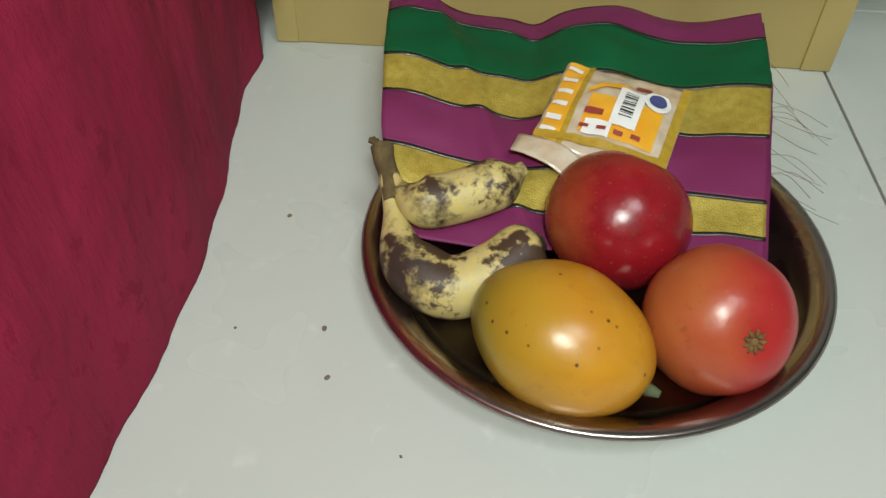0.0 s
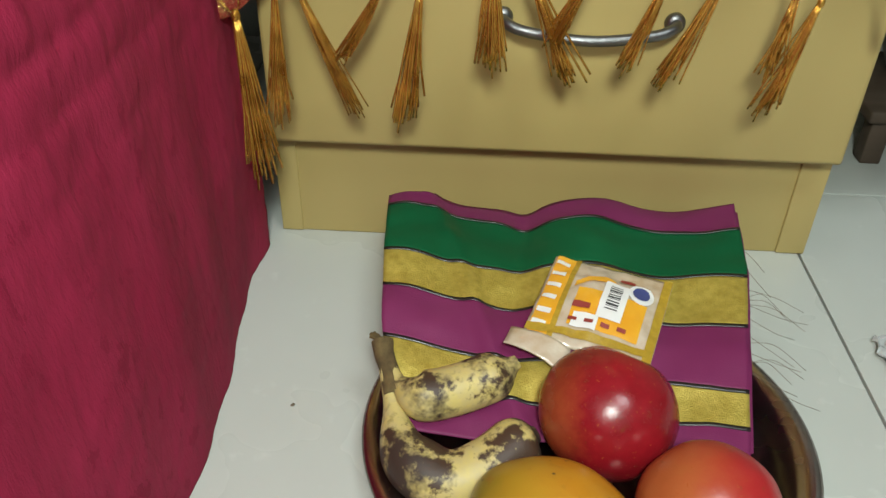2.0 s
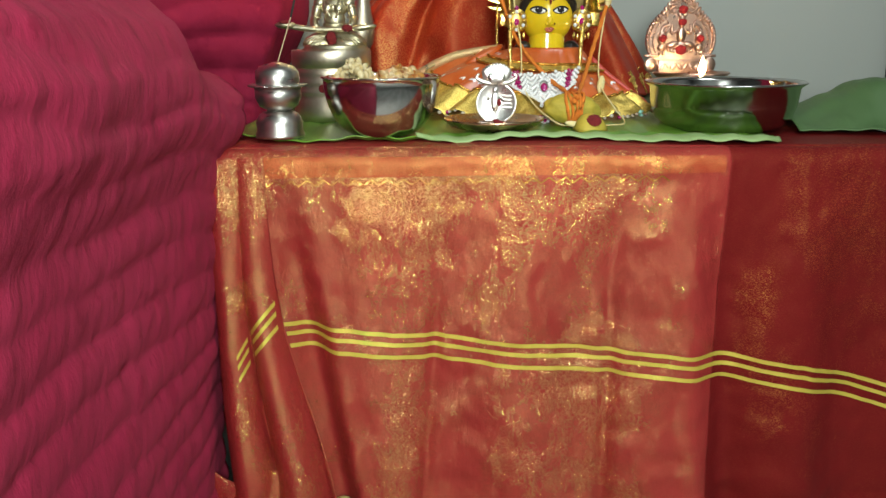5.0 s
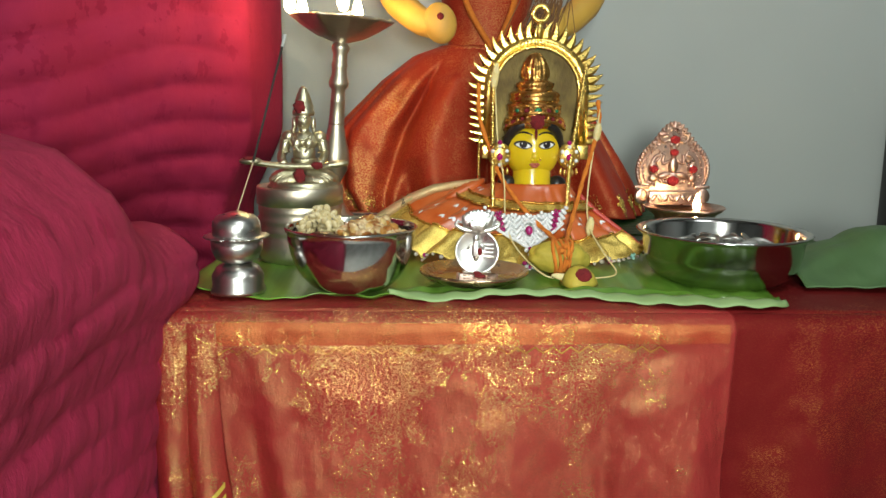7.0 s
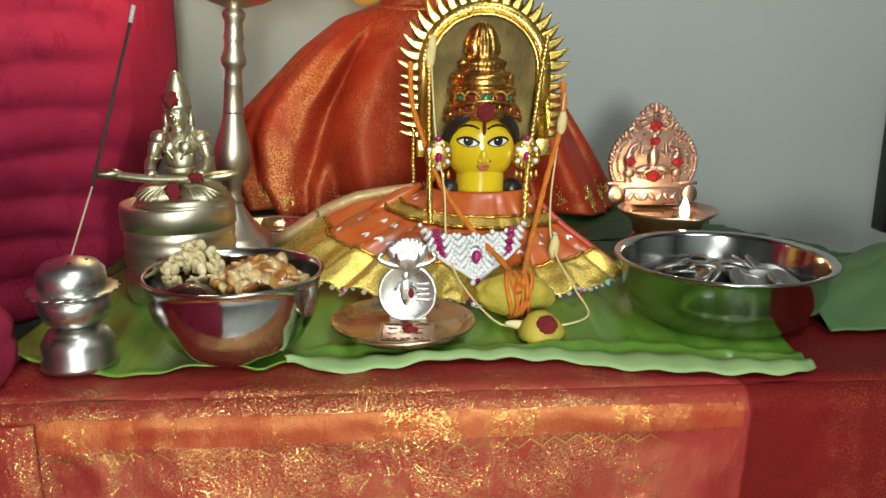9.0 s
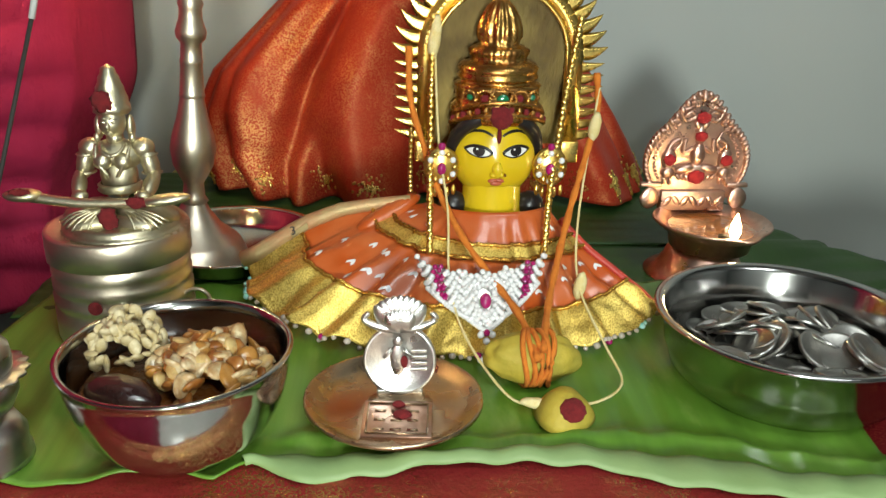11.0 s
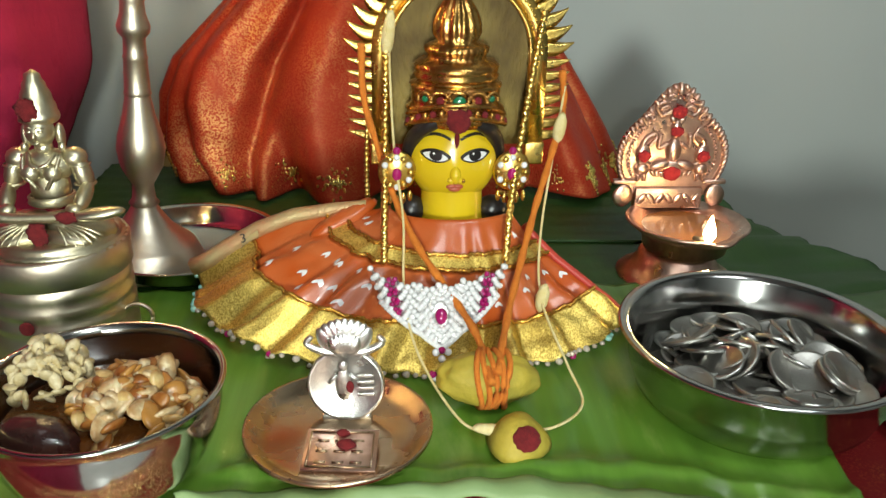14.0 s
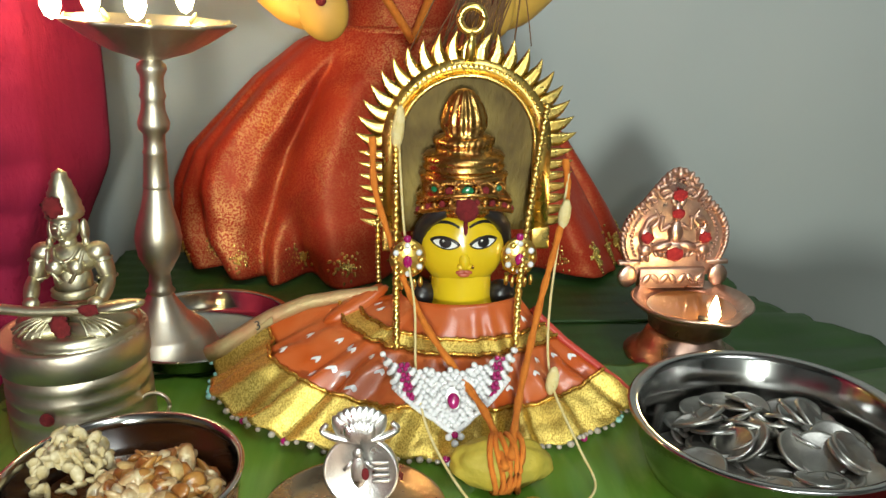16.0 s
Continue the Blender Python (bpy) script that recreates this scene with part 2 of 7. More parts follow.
def sari_material(name, red, red2, gold, patch=14, low=0.54, sparkle=330, cover=0.56, shine=0.32, rest=0.0, glint=0.2, full=1.0, metal=0.0, spec=0.25, wrinkle=0.3, grain=(0.55, 0.55, 1.3)):
    """Shot silk: a red ground with broken gold weft threads that flash on wrinkles; patches of denser gold imitate
    glints; rest: gold share outside them.
    """
    m, nt, p = node_mat(name)
    out = nt.nodes["Material Output"]
    n1 = noise_tex(nt, 10, 4)
    n2 = noise_tex(nt, 26, 8, (1.0, 1.0, 0.55), 0.66)
    weave = noise_tex(nt, 1100, 2, (1, 1, 0.3))
    c = mix(nt, ramp(nt, n1.outputs["Fac"], 0.3, 0.7), red, red2)
    nt.links.new(c, p.inputs["Base Color"])
    p.inputs["Roughness"].default_value = shine
    p.inputs["Specular IOR Level"].default_value = spec
    p.inputs["Metallic"].default_value = metal
    p.inputs["Specular Tint"].default_value = (1.0, 0.55, 0.32, 1)
    a = bump(nt, p, n2.outputs["Fac"], wrinkle * 0.55, 0.006)
    bump(nt, p, weave.outputs["Fac"], 0.2, 0.0004, a)
    g = nt.nodes.new("ShaderNodeBsdfPrincipled")
    g.inputs["Base Color"].default_value = rgba(gold)
    g.inputs["Metallic"].default_value = 1.0
    g.inputs["Roughness"].default_value = glint
    spark = noise_tex(nt, sparkle, 3, grain, 0.6)
    b = bump(nt, g, n2.outputs["Fac"], wrinkle, 0.009)
    bump(nt, g, spark.outputs["Fac"], 0.45, 0.0010, b)
    # Noise patches hold more gold, so glint areas are put into the colour.
    where = noise_tex(nt, patch, 6, (1.0, 1.0, 0.6), 0.7)
    f1 = ramp(nt, where.outputs["Fac"], low - 0.04, low + 0.11, (rest * full,) * 3, (full,) * 3)
    f2 = ramp(nt, spark.outputs["Fac"], cover - 0.05, cover + 0.04)
    f = nt.nodes.new("ShaderNodeMath")
    f.operation = "MULTIPLY"
    nt.links.new(f1, f.inputs[0])
    nt.links.new(f2, f.inputs[1])
    ms = nt.nodes.new("ShaderNodeMixShader")
    nt.links.new(f.outputs[0], ms.inputs[0])
    nt.links.new(p.outputs[0], ms.inputs[1])
    nt.links.new(g.outputs[0], ms.inputs[2])
    nt.links.new(ms.outputs[0], out.inputs["Surface"])
    return m


def brocade_material():
    """Flat gold brocade of fine shining threads."""
    m, nt, p = node_mat("fine_gold_brocade")
    n1, n2 = noise_tex(nt, 45, 4), noise_tex(nt, 1300, 3, (1, 1, 0.6))
    c = mix(nt, ramp(nt, n1.outputs["Fac"], 0.35, 0.68), (0.86, 0.66, 0.18), (0.72, 0.52, 0.12))
    c = mix(nt, ramp(nt, n2.outputs["Fac"], 0.40, 0.58), (0.46, 0.29, 0.05), c)
    nt.links.new(c, p.inputs["Base Color"])
    p.inputs["Metallic"].default_value = 0.75
    p.inputs["Roughness"].default_value = 0.34
    bump(nt, p, n2.outputs["Fac"], 0.5, 0.0008)
    return m


def along_x(nt, n, amount):
    """The place along x, blurred by a noise."""
    tc = nt.nodes.new("ShaderNodeTexCoord")
    sep = nt.nodes.new("ShaderNodeSeparateXYZ")
    nt.links.new(tc.outputs["Object"], sep.inputs[0])
    add = nt.nodes.new("ShaderNodeMath")
    add.operation = "MULTIPLY_ADD"
    add.inputs[1].default_value = amount
    nt.links.new(n.outputs["Fac"], add.inputs[0])
    nt.links.new(sep.outputs["X"], add.inputs[2])
    return add.outputs[0]


def blushed_fruit(name, red, dark, tan, x0, x1, rough):
    """Red skin that pales to tan towards one side, with fine streaks and russet scars."""
    m, nt, p = node_mat(name)
    n1, n2, n3 = noise_tex(nt, 30, 6, None, 0.7), noise_tex(nt, 120, 5), noise_tex(nt, 420, 3)
    c = mix(nt, ramp(nt, n1.outputs["Fac"], 0.35, 0.68), red, dark)
    c = mix(nt, ramp(nt, along_x(nt, n1, 0.05), x0, x1, (1, 1, 1), (0, 0, 0)), c, tan)
    c = mix(nt, ramp(nt, n2.outputs["Fac"], 0.64, 0.76), c, tuple(0.6 * v for v in tan))
    c = mix(nt, ramp(nt, n3.outputs["Fac"], 0.66, 0.72), c, tan)
    nt.links.new(c, p.inputs["Base Color"])
    nt.links.new(ramp(nt, n1.outputs["Fac"], 0.3, 0.7, (rough,) * 3, (rough + 0.1,) * 3), p.inputs["Roughness"])
    bump(nt, p, n2.outputs["Fac"], 0.25, 0.0012)
    return m


def mango_material():
    """Orange skin, yellow-green then green towards the far end, with dark pores and scuffs."""
    m, nt, p = node_mat("ripe_mango_skin")
    n1, n2 = noise_tex(nt, 22, 6, None, 0.65), noise_tex(nt, 90, 6)
    c = mix(nt, ramp(nt, n1.outputs["Fac"], 0.35, 0.66), (0.55, 0.25, 0.016), (0.46, 0.19, 0.014))
    c = mix(nt, ramp(nt, along_x(nt, n1, 0.05), 0.128, 0.176, (1, 1, 1), (0, 0, 0)), c, (0.36, 0.235, 0.020))
    c = mix(nt, ramp(nt, along_x(nt, n1, 0.03), 0.100, 0.128, (1, 1, 1), (0, 0, 0)), c, (0.13, 0.15, 0.025))
    c = mix(nt, ramp(nt, n2.outputs["Fac"], 0.60, 0.78), c, (0.34, 0.15, 0.015))
    v = nt.nodes.new("ShaderNodeTexVoronoi")
    v.inputs["Scale"].default_value = 95
    tc = nt.nodes.new("ShaderNodeTexCoord")
    nt.links.new(tc.outputs["Object"], v.inputs["Vector"])
    c = mix(nt, ramp(nt, v.outputs["Distance"], 0.06, 0.13, (1, 1, 1), (0, 0, 0)), c, (0.08, 0.035, 0.012))
    nt.links.new(c, p.inputs["Base Color"])
    p.inputs["Roughness"].default_value = 0.30
    bump(nt, p, n2.outputs["Fac"], 0.22, 0.001)
    return m


def banana_material():
    m, nt, p = node_mat("overripe_banana_skin")
    n1, n2 = noise_tex(nt, 38, 5, None, 0.65), noise_tex(nt, 170, 4)
    c = mix(nt, ramp(nt, n2.outputs["Fac"], 0.3, 0.7), (0.60, 0.48, 0.15), (0.52, 0.42, 0.19))
    c = mix(nt, ramp(nt, n1.outputs["Fac"], 0.50, 0.56), c, (0.060, 0.032, 0.018))
    c = mix(nt, ramp(nt, noise_tex(nt, 17, 5, None, 0.7).outputs["Fac"], 0.48, 0.58), c, (0.045, 0.028, 0.020))
    nt.links.new(c, p.inputs["Base Color"])
    p.inputs["Roughness"].default_value = 0.5
    bump(nt, p, n2.outputs["Fac"], 0.3, 0.001)
    return m


def leaf_material():
    m, nt, p = node_mat("banana_leaf")
    w = noise_tex(nt, 90, 3, (1.0, 0.05, 0.3))
    n1 = noise_tex(nt, 7, 4)
    c = mix(nt, ramp(nt, n1.outputs["Fac"], 0.35, 0.68), (0.105, 0.235, 0.024), (0.165, 0.32, 0.045))
    c = mix(nt, ramp(nt, w.outputs["Fac"], 0.35, 0.7), c, (0.080, 0.185, 0.018))
    blot = noise_tex(nt, 22, 5, (1.0, 0.4, 1.0), 0.7)
    c = mix(nt, ramp(nt, blot.outputs["Fac"], 0.56, 0.74), c, (0.20, 0.30, 0.07))
    nt.links.new(c, p.inputs["Base Color"])
    p.inputs["Roughness"].default_value = 0.32
    p.inputs["Coat Weight"].default_value = 0.15
    bump(nt, p, w.outputs["Fac"], 0.25, 0.001)
    return m


FLOOR = floor_material()
CRUSHED = crushed_fabric()
SARI = sari_material("red_gold_shot_silk", (0.29, 0.025, 0.026), (0.24, 0.020, 0.021), (1.0, 0.68, 0.26), 9, 0.475, 1500, 0.49, 0.58, 0.18, 0.15, 0.60, spec=0.16, wrinkle=0.70)
BORDER_GOLD = brocade_material()
# Plain end of the cloth; its red is also darkened for torch falloff.
SARI_PLAIN = sari_material("dimmed_plain_red_silk", (0.150, 0.009, 0.010), (0.115, 0.007, 0.008), (0.9, 0.45, 0.1), 9, 0.56, 1300, 0.55, 0.6, 0.08, 0.3, 0.3, spec=0.12)
SARI_BAND = sari_material("red_gold_zari_band", (0.30, 0.028, 0.018), (0.34, 0.040, 0.02), (0.95, 0.58, 0.17), 26, 0.48, 1200, 0.48, 0.5, 0.25, 0.26, 0.6, wrinkle=0.5)
SKIRT_SILK = sari_material("red_silk_with_gold_motifs", (0.38, 0.036, 0.016), (0.31, 0.027, 0.013), (0.72, 0.36, 0.12), 7, 0.50, 700, 0.50, 0.44, 0.12, 0.45, 0.55, wrinkle=0.14, grain=(1, 1, 1))
APPLE_RED = blushed_fruit("dark_red_skin", (0.30, 0.010, 0.018), (0.20, 0.006, 0.010), (0.34, 0.075, 0.022), 0.160, 0.188, 0.20)
APPLE_PALE = blushed_fruit("orange_red_skin", (0.42, 0.020, 0.024), (0.36, 0.022, 0.018), (0.40, 0.105, 0.030), 0.226, 0.268, 0.27)
MANGO_SKIN = mango_material()
BANANA = banana_material()
LEAF = leaf_material()
LEAF_DARK = surface("old_banana_leaf", (0.018, 0.058, 0.008), (0.034, 0.095, 0.012), 0.45, big=10, fine=220, amount=0.5, relief=0.3, stretch=(1, 0.2, 1))


# ---------------------------------------------------------------- helpers for things
def part(name, bm, material, parent=None, label="", smooth=True):
    """Links a bmesh as one mesh object, under a thing or part where given."""
    me = bpy.data.meshes.new(name)
    bm.normal_update()
    bm.to_mesh(me)
    bm.free()
    for m in material if isinstance(material, (list, tuple)) else (material,):
        me.materials.append(m)
    if smooth:
        me.shade_smooth()
    ob = new(name, me)
    if parent is not None:
        ob.parent = parent
    if label:
        ob["label"] = label
    return ob


def empty(name, label, category, group="", kind="", at=(0, 0, 0)):
    ob = new(name)
    ob.empty_display_size = 0.01
    ob.location = at
    return tagged(ob, label, category, group, kind)


def under(ob, thing):
    """Parts are built in world places; their parent stands at its base."""
    ob.parent = thing
    ob.matrix_parent_inverse = Matrix.Translation(thing.location).inverted()
    return ob


def wpart(name, bm, material, thing, label="", smooth=True):
    return under(part(name, bm, material, None, label, smooth), thing)


def lathe(profile, seg=48, at=(0, 0, 0), bm=None, mi=0, wave=None):
    """A turned body from (radius, height) pairs; wave(angle, k) scales the radius."""
    bm = bm or bmesh.new()
    rings = []
    for k, (r, z) in enumerate(profile):
        if r < 1e-6:
            rings.append([bm.verts.new((at[0], at[1], at[2] + z))])
            continue
        ring = []
        for i in range(seg):
            a = 2 * math.pi * i / seg
            s = wave(a, k) if wave else 1.0
            ring.append(bm.verts.new((at[0] + r * s * math.cos(a), at[1] + r * s * math.sin(a), at[2] + z)))
        rings.append(ring)
    for lo, hi in zip(rings, rings[1:]):
        for i in range(seg):
            j = (i + 1) % seg
            if len(lo) == 1 and len(hi) > 1:
                f = bm.faces.new((lo[0], hi[j], hi[i]))
            elif len(hi) == 1 and len(lo) > 1:
                f = bm.faces.new((lo[i], lo[j], hi[0]))
            elif len(lo) > 1:
                f = bm.faces.new((lo[i], lo[j], hi[j], hi[i]))
            else:
                continue
            f.material_index = mi
    return bm


def tube(points, radius, seg=8, bm=None, mi=0, taper=None):
    """A round rod along the points; taper(k 0..1) scales its radius."""
    bm = bm or bmesh.new()
    pts = [Vector(p) for p in points]
    rings = []
    for i, p in enumerate(pts):
        d = (pts[min(i + 1, len(pts) - 1)] - pts[max(i - 1, 0)]).normalized()
        side = d.cross(Vector((0.13, 0.21, 0.97)))
        if side.length < 0.1:
            side = d.cross(Vector((1, 0, 0)))
        side.normalize()
        up = d.cross(side)
        r = radius * (taper(i / (len(pts) - 1)) if taper else 1.0)
        rings.append([bm.verts.new(p + r * (math.cos(2 * math.pi * k / seg) * side + math.sin(2 * math.pi * k / seg) * up)) for k in range(seg)])
    for lo, hi in zip(rings, rings[1:]):
        for k in range(seg):
            f = bm.faces.new((lo[k], lo[(k + 1) % seg], hi[(k + 1) % seg], hi[k]))
            f.material_index = mi
    for ring in (list(reversed(rings[0])), rings[-1]):
        bm.faces.new(ring).material_index = mi
    return bm


def curve_points(points, n=24):
    """Smooth points through the given ones."""
    p = [Vector(q) for q in points]
    p = [2 * p[0] - p[1]] + p + [2 * p[-1] - p[-2]]
    out = []
    for i in range(1, len(p) - 2):
        for k in range(n):
            t = k / n
            a, b, c, d = p[i - 1], p[i], p[i + 1], p[i + 2]
            out.append(0.5 * (2 * b + (c - a) * t + (2 * a - 5 * b + 4 * c - d) * t * t + (3 * b - a - 3 * c + d) * t ** 3))
    return out + [p[-2]]


def box(x0, x1, y0, y1, z0, z1, bevel=0.002, bm=None, mi=0):
    own = bmesh.new()
    bmesh.ops.create_cube(own, size=1.0, matrix=Matrix.Translation(((x0 + x1) / 2, (y0 + y1) / 2, (z0 + z1) / 2)) @ Matrix.Diagonal((x1 - x0, y1 - y0, z1 - z0, 1)))
    if bevel:
        bmesh.ops.bevel(own, geom=list(own.edges), offset=bevel, segments=2, affect="EDGES", profile=0.6)
    for f in own.faces:
        f.material_index = mi
    if bm is None:
        return own
    merge(bm, own)
    return bm


def merge(bm, other):
    me = bpy.data.meshes.new("scratch")
    other.to_mesh(me)
    other.free()
    bm.from_mesh(me)
    bpy.data.meshes.remove(me)


def ball(at, radii, bm=None, turn=(0, 0, 0), seg=24, rings=16, shape=None, mi=0):
    """An oval body; shape(unit vector) gives a factor for the radius."""
    own = bmesh.new()
    bmesh.ops.create_uvsphere(own, u_segments=seg, v_segments=rings, radius=1.0)
    m = pose(*at, *turn)
    for v in own.verts:
        u = v.co.normalized()
        s = shape(u) if shape else 1.0
        v.co = m @ Vector((u.x * radii[0] * s, u.y * radii[1] * s, u.z * radii[2] * s))
    for f in own.faces:
        f.material_index = mi
    if bm is None:
        return own
    merge(bm, own)
    return bm


def sheet(nu, nv, f, bm=None, mi=0):
    """A sheet of nu x nv faces; f(u, v), both 0 to 1, gives its place."""
    bm = bm or bmesh.new()
    grid = [[bm.verts.new(f(i / nu, j / nv)) for j in range(nv + 1)] for i in range(nu + 1)]
    for i in range(nu):
        for j in range(nv):
            bm.faces.new((grid[i][j], grid[i + 1][j], grid[i + 1][j + 1], grid[i][j + 1])).material_index = mi
    return bm


def thick(ob, t, offset=0.0):
    s = ob.modifiers.new("thickness", "SOLIDIFY")
    s.thickness, s.offset = t, offset
    return ob


def lerp(a, b, t):
    return a + (b - a) * t


def step(e0, e1, x):
    t = max(0.0, min(1.0, (x - e0) / (e1 - e0)))
    return t * t * (3 - 2 * t)


def table(x, pairs):
    """Linear reading of a small table."""
    if x <= pairs[0][0]:
        return pairs[0][1]
    for (a, va), (b, vb) in zip(pairs, pairs[1:]):
        if x <= b:
            return lerp(va, vb, (x - a) / (b - a))
    return pairs[-1][1]


def nz(x, y, z=0.0):
    return noise.noise(Vector((x, y, z)))


# ---------------------------------------------------------------- the room
WALL_Y = 1.12
FLOOR_Z = -0.003
floor = tagged(part("floor", box(-2.0, 3.0, -2.6, WALL_Y + 0.1, -0.1, FLOOR_Z, 0), surface("grey_joint_filler", (0.30, 0.31, 0.30), (0.25, 0.26, 0.25), 0.8)), "pale grey-white glazed tile floor with narrow joints", "floor", kind="structure")
tagged(part("wall_north", box(-2.0, 3.0, WALL_Y, WALL_Y + 0.1, 0, 2.7, 0), WALL), "plain grey-white painted wall", "wall", kind="structure")
# Unseen walls and ceiling, added to close the room and bounce lamp light.
tagged(part("wall_south", box(-2.0, 2.4, -1.9, -1.8, 0, 2.7, 0), WALL), "plain painted wall, unseen, closing the room to bounce light", "wall", kind="structure")
tagged(part("wall_west", box(-2.1, -2.0, -2.7, WALL_Y + 0.1, 0, 2.7, 0), WALL), "plain painted wall, unseen, closing the room to bounce light", "wall", kind="structure")
tagged(part("wall_east", box(2.4, 2.5, -1.9, WALL_Y + 0.1, 0, 2.7, 0), WALL), "plain painted wall, unseen, closing the room to bounce light", "wall", kind="structure")
tagged(part("ceiling", box(-2.1, 3.1, -2.7, WALL_Y + 0.1, 2.7, 2.8, 0), CEILING), "plain white ceiling, unseen, closing the room to bounce light", "ceiling", kind="structure")


# ---------------------------------------------------------------- cabinet
def cabinet():
    c = empty("drawer_cabinet", "beige laminate drawer cabinet with a metal bow handle", "cabinet", at=(0.15, 0.8, 0))
    wpart("body", box(-0.086, 0.388, 0.618, 1.09, 0.112, 0.585, 0.002), WOOD, c)
    wpart("plinth", box(-0.093, 0.393, 0.628, 1.08, 0.0, 0.112, 0.002), WOOD, c)
    wpart("plinth_edge", box(0.368, 0.3935, 0.6255, 0.632, 0.001, 0.110, 0.001), WOOD, c)
    wpart("plinth_post", box(-0.0935, -0.074, 0.6262, 0.632, 0.001, 0.110, 0.001), WOOD, c)
    drawer = wpart("drawer_front", box(-0.0875, 0.389, 0.600, 0.618, 0.108, 0.50, 0.004), WOOD, c)
    wpart("top_rail", box(-0.086, 0.388, 0.603, 0.6185, 0.503, 0.585, 0.002), WOOD, c)
    top = bmesh.new()
    bmesh.ops.recalc_face_normals(top, faces=[top.faces.new([top.verts.new((x, y, 0.585)) for x, y in ((-0.088, 0.572), (0.440, 0.572), (0.440, 0.80), (0.400, 0.86), (0.394, 1.11), (-0.088, 1.11))])])
    up = bmesh.ops.extrude_face_region(top, geom=list(top.faces))
    bmesh.ops.translate(top, vec=(0, 0, 0.018), verts=[v for v in up["geom"] if isinstance(v, bmesh.types.BMVert)])
    bmesh.ops.recalc_face_normals(top, faces=list(top.faces))
    wpart("tabletop", top, WOOD, c, smooth=False)
    pts = curve_points([(0.101, 0.600, 0.224), (0.104, 0.586, 0.224), (0.120, 0.579, 0.220), (0.166, 0.574, 0.2165), (0.212, 0.579, 0.220), (0.229, 0.586, 0.224), (0.232, 0.600, 0.224)], 8)
    h = wpart("handle", tube(pts, 0.0042, 10), HANDLE, drawer, "grey metal bow handle")
    for x in (0.102, 0.231):
        under(part("handle_foot", lathe([(0.0, 0.0), (0.008, 0.001), (0.0075, 0.004), (0.005, 0.006), (0, 0.0065)], 20), HANDLE), drawer).matrix_basis = pose(x, 0.6, 0.224, 90, 0, 0)
    return c


cabinet()


# ---------------------------------------------------------------- maroon covers
def cover_x(z):
    return table(z, [(0.0, -0.094), (0.12, -0.094), (0.35, -0.110), (0.50, -0.104), (0.60, -0.094), (0.645, -0.074), (0.675, -0.070), (0.70, -0.080), (0.722, -0.105), (0.738, -0.16), (0.745, -0.25)])


def bed_cover():
    def f(u, v):
        y = lerp(-0.75, 0.60, u)
        if v < 0.88:
            z = (v / 0.88) * 0.735
            x = cover_x(z)
        else:
            k = (v - 0.88) / 0.12
            z = 0.735 + 0.02 * math.sin(k * 1.6)
            x = lerp(-0.15, -0.9, k)
        up = step(0.16, 0.42, z)
        z_s = z + 0.05 * (y - 0.3) * step(0.2, 0.6, z) + 0.020 * nz(y * 6, z * 5, 2) + 0.005 * nz(y * 24, z * 16, 3)
        pucker = abs(math.sin(math.pi * z_s / 0.030)) ** 0.6 * (0.0036 + 0.002 * nz(y * 7, z * 9, 12))
        cross = 0.5 + 0.9 * nz(y * 22, round(z_s / 0.030 - 0.5) * 3.7, 5)
        fold = 0.005 * math.sin(y * 24 + 5 * z + 2.2 * nz(y * 3, z * 2)) + 0.0012 * math.sin(y * 77 - 6 * z)
        x += up * pucker * (0.88 + 0.12 * cross) + (1 - up) * fold + (0.004 + 0.007 * up) * nz(y * 4.0, z * 3.5, 9)
        x += up * (0.0010 * nz(y * 60, z * 26, 1) + 0.0022 * nz(y * 14, z * 30, 6)) + 0.0008 * nz(y * 90, z * 70, 4)
        x -= 0.012 * (1 - up) * step(0.45, 0.62, y)
        x -= step(0.46, 0.60, y) * 0.10 * step(0.63, 0.72, z)
        return Vector((x + 0.002, y, max(z - 0.10 * step(0.5, 0.6, y) * step(0.66, 0.74, z), 0.001)))
    t = empty("bed_cover", "crinkled maroon cotton cover falling over a bed's side", "bed cover", at=(-0.1, 0.0, 0.0))
    thick(wpart("side_fall", sheet(300, 230, lambda u, v: f(u, 0.88 * v)), CRUSHED, t), 0.004, -1)
    thick(wpart("top_spread", sheet(120, 30, lambda u, v: f(u, 0.88 + 0.12 * v)), CRUSHED, t), 0.004, -1)
    return t


bed_cover()


def back_curtain():
    def f(u, v):
        s = u
        z = lerp(0.55, 1.5, v)
        x = -0.088 - 0.03 * step(0.0, 0.18, s) - 0.60 * max(0.0, s - 0.10)
        y = table(s, [(0.0, 1.02), (0.10, 0.93), (0.32, 0.775), (0.65, 0.675), (1.0, 0.63)])
        x -= 0.035 * step(0.72, 0.62, z) * (1 - s)
        zz = z - 0.42 * (x + 0.2) * step(0.1, 0.3, s) + 0.014 * nz(x * 9, z * 6, 4)
        w = abs(math.sin(math.pi * zz / 0.036)) ** 0.5
        y -= 0.020 * w * (0.75 + 0.5 * nz(x * 26, round(zz / 0.036 - 0.5) * 2.3, 8)) * step(0.03, 0.16, s)
        y += 0.012 * math.sin(x * 30 + 2.5 * z) + 0.005 * nz(x * 50, z * 18) + 0.002 * nz(x * 110, z * 80)
        return Vector((x + 0.006 * nz(z * 9, 3.3), y, z))
    ob = part("maroon_curtain", sheet(170, 170, f), CRUSHED)
    thick(ob, 0.003)
    return tagged(ob, "crinkled maroon curtain hanging beside the altar table", "curtain")


back_curtain()


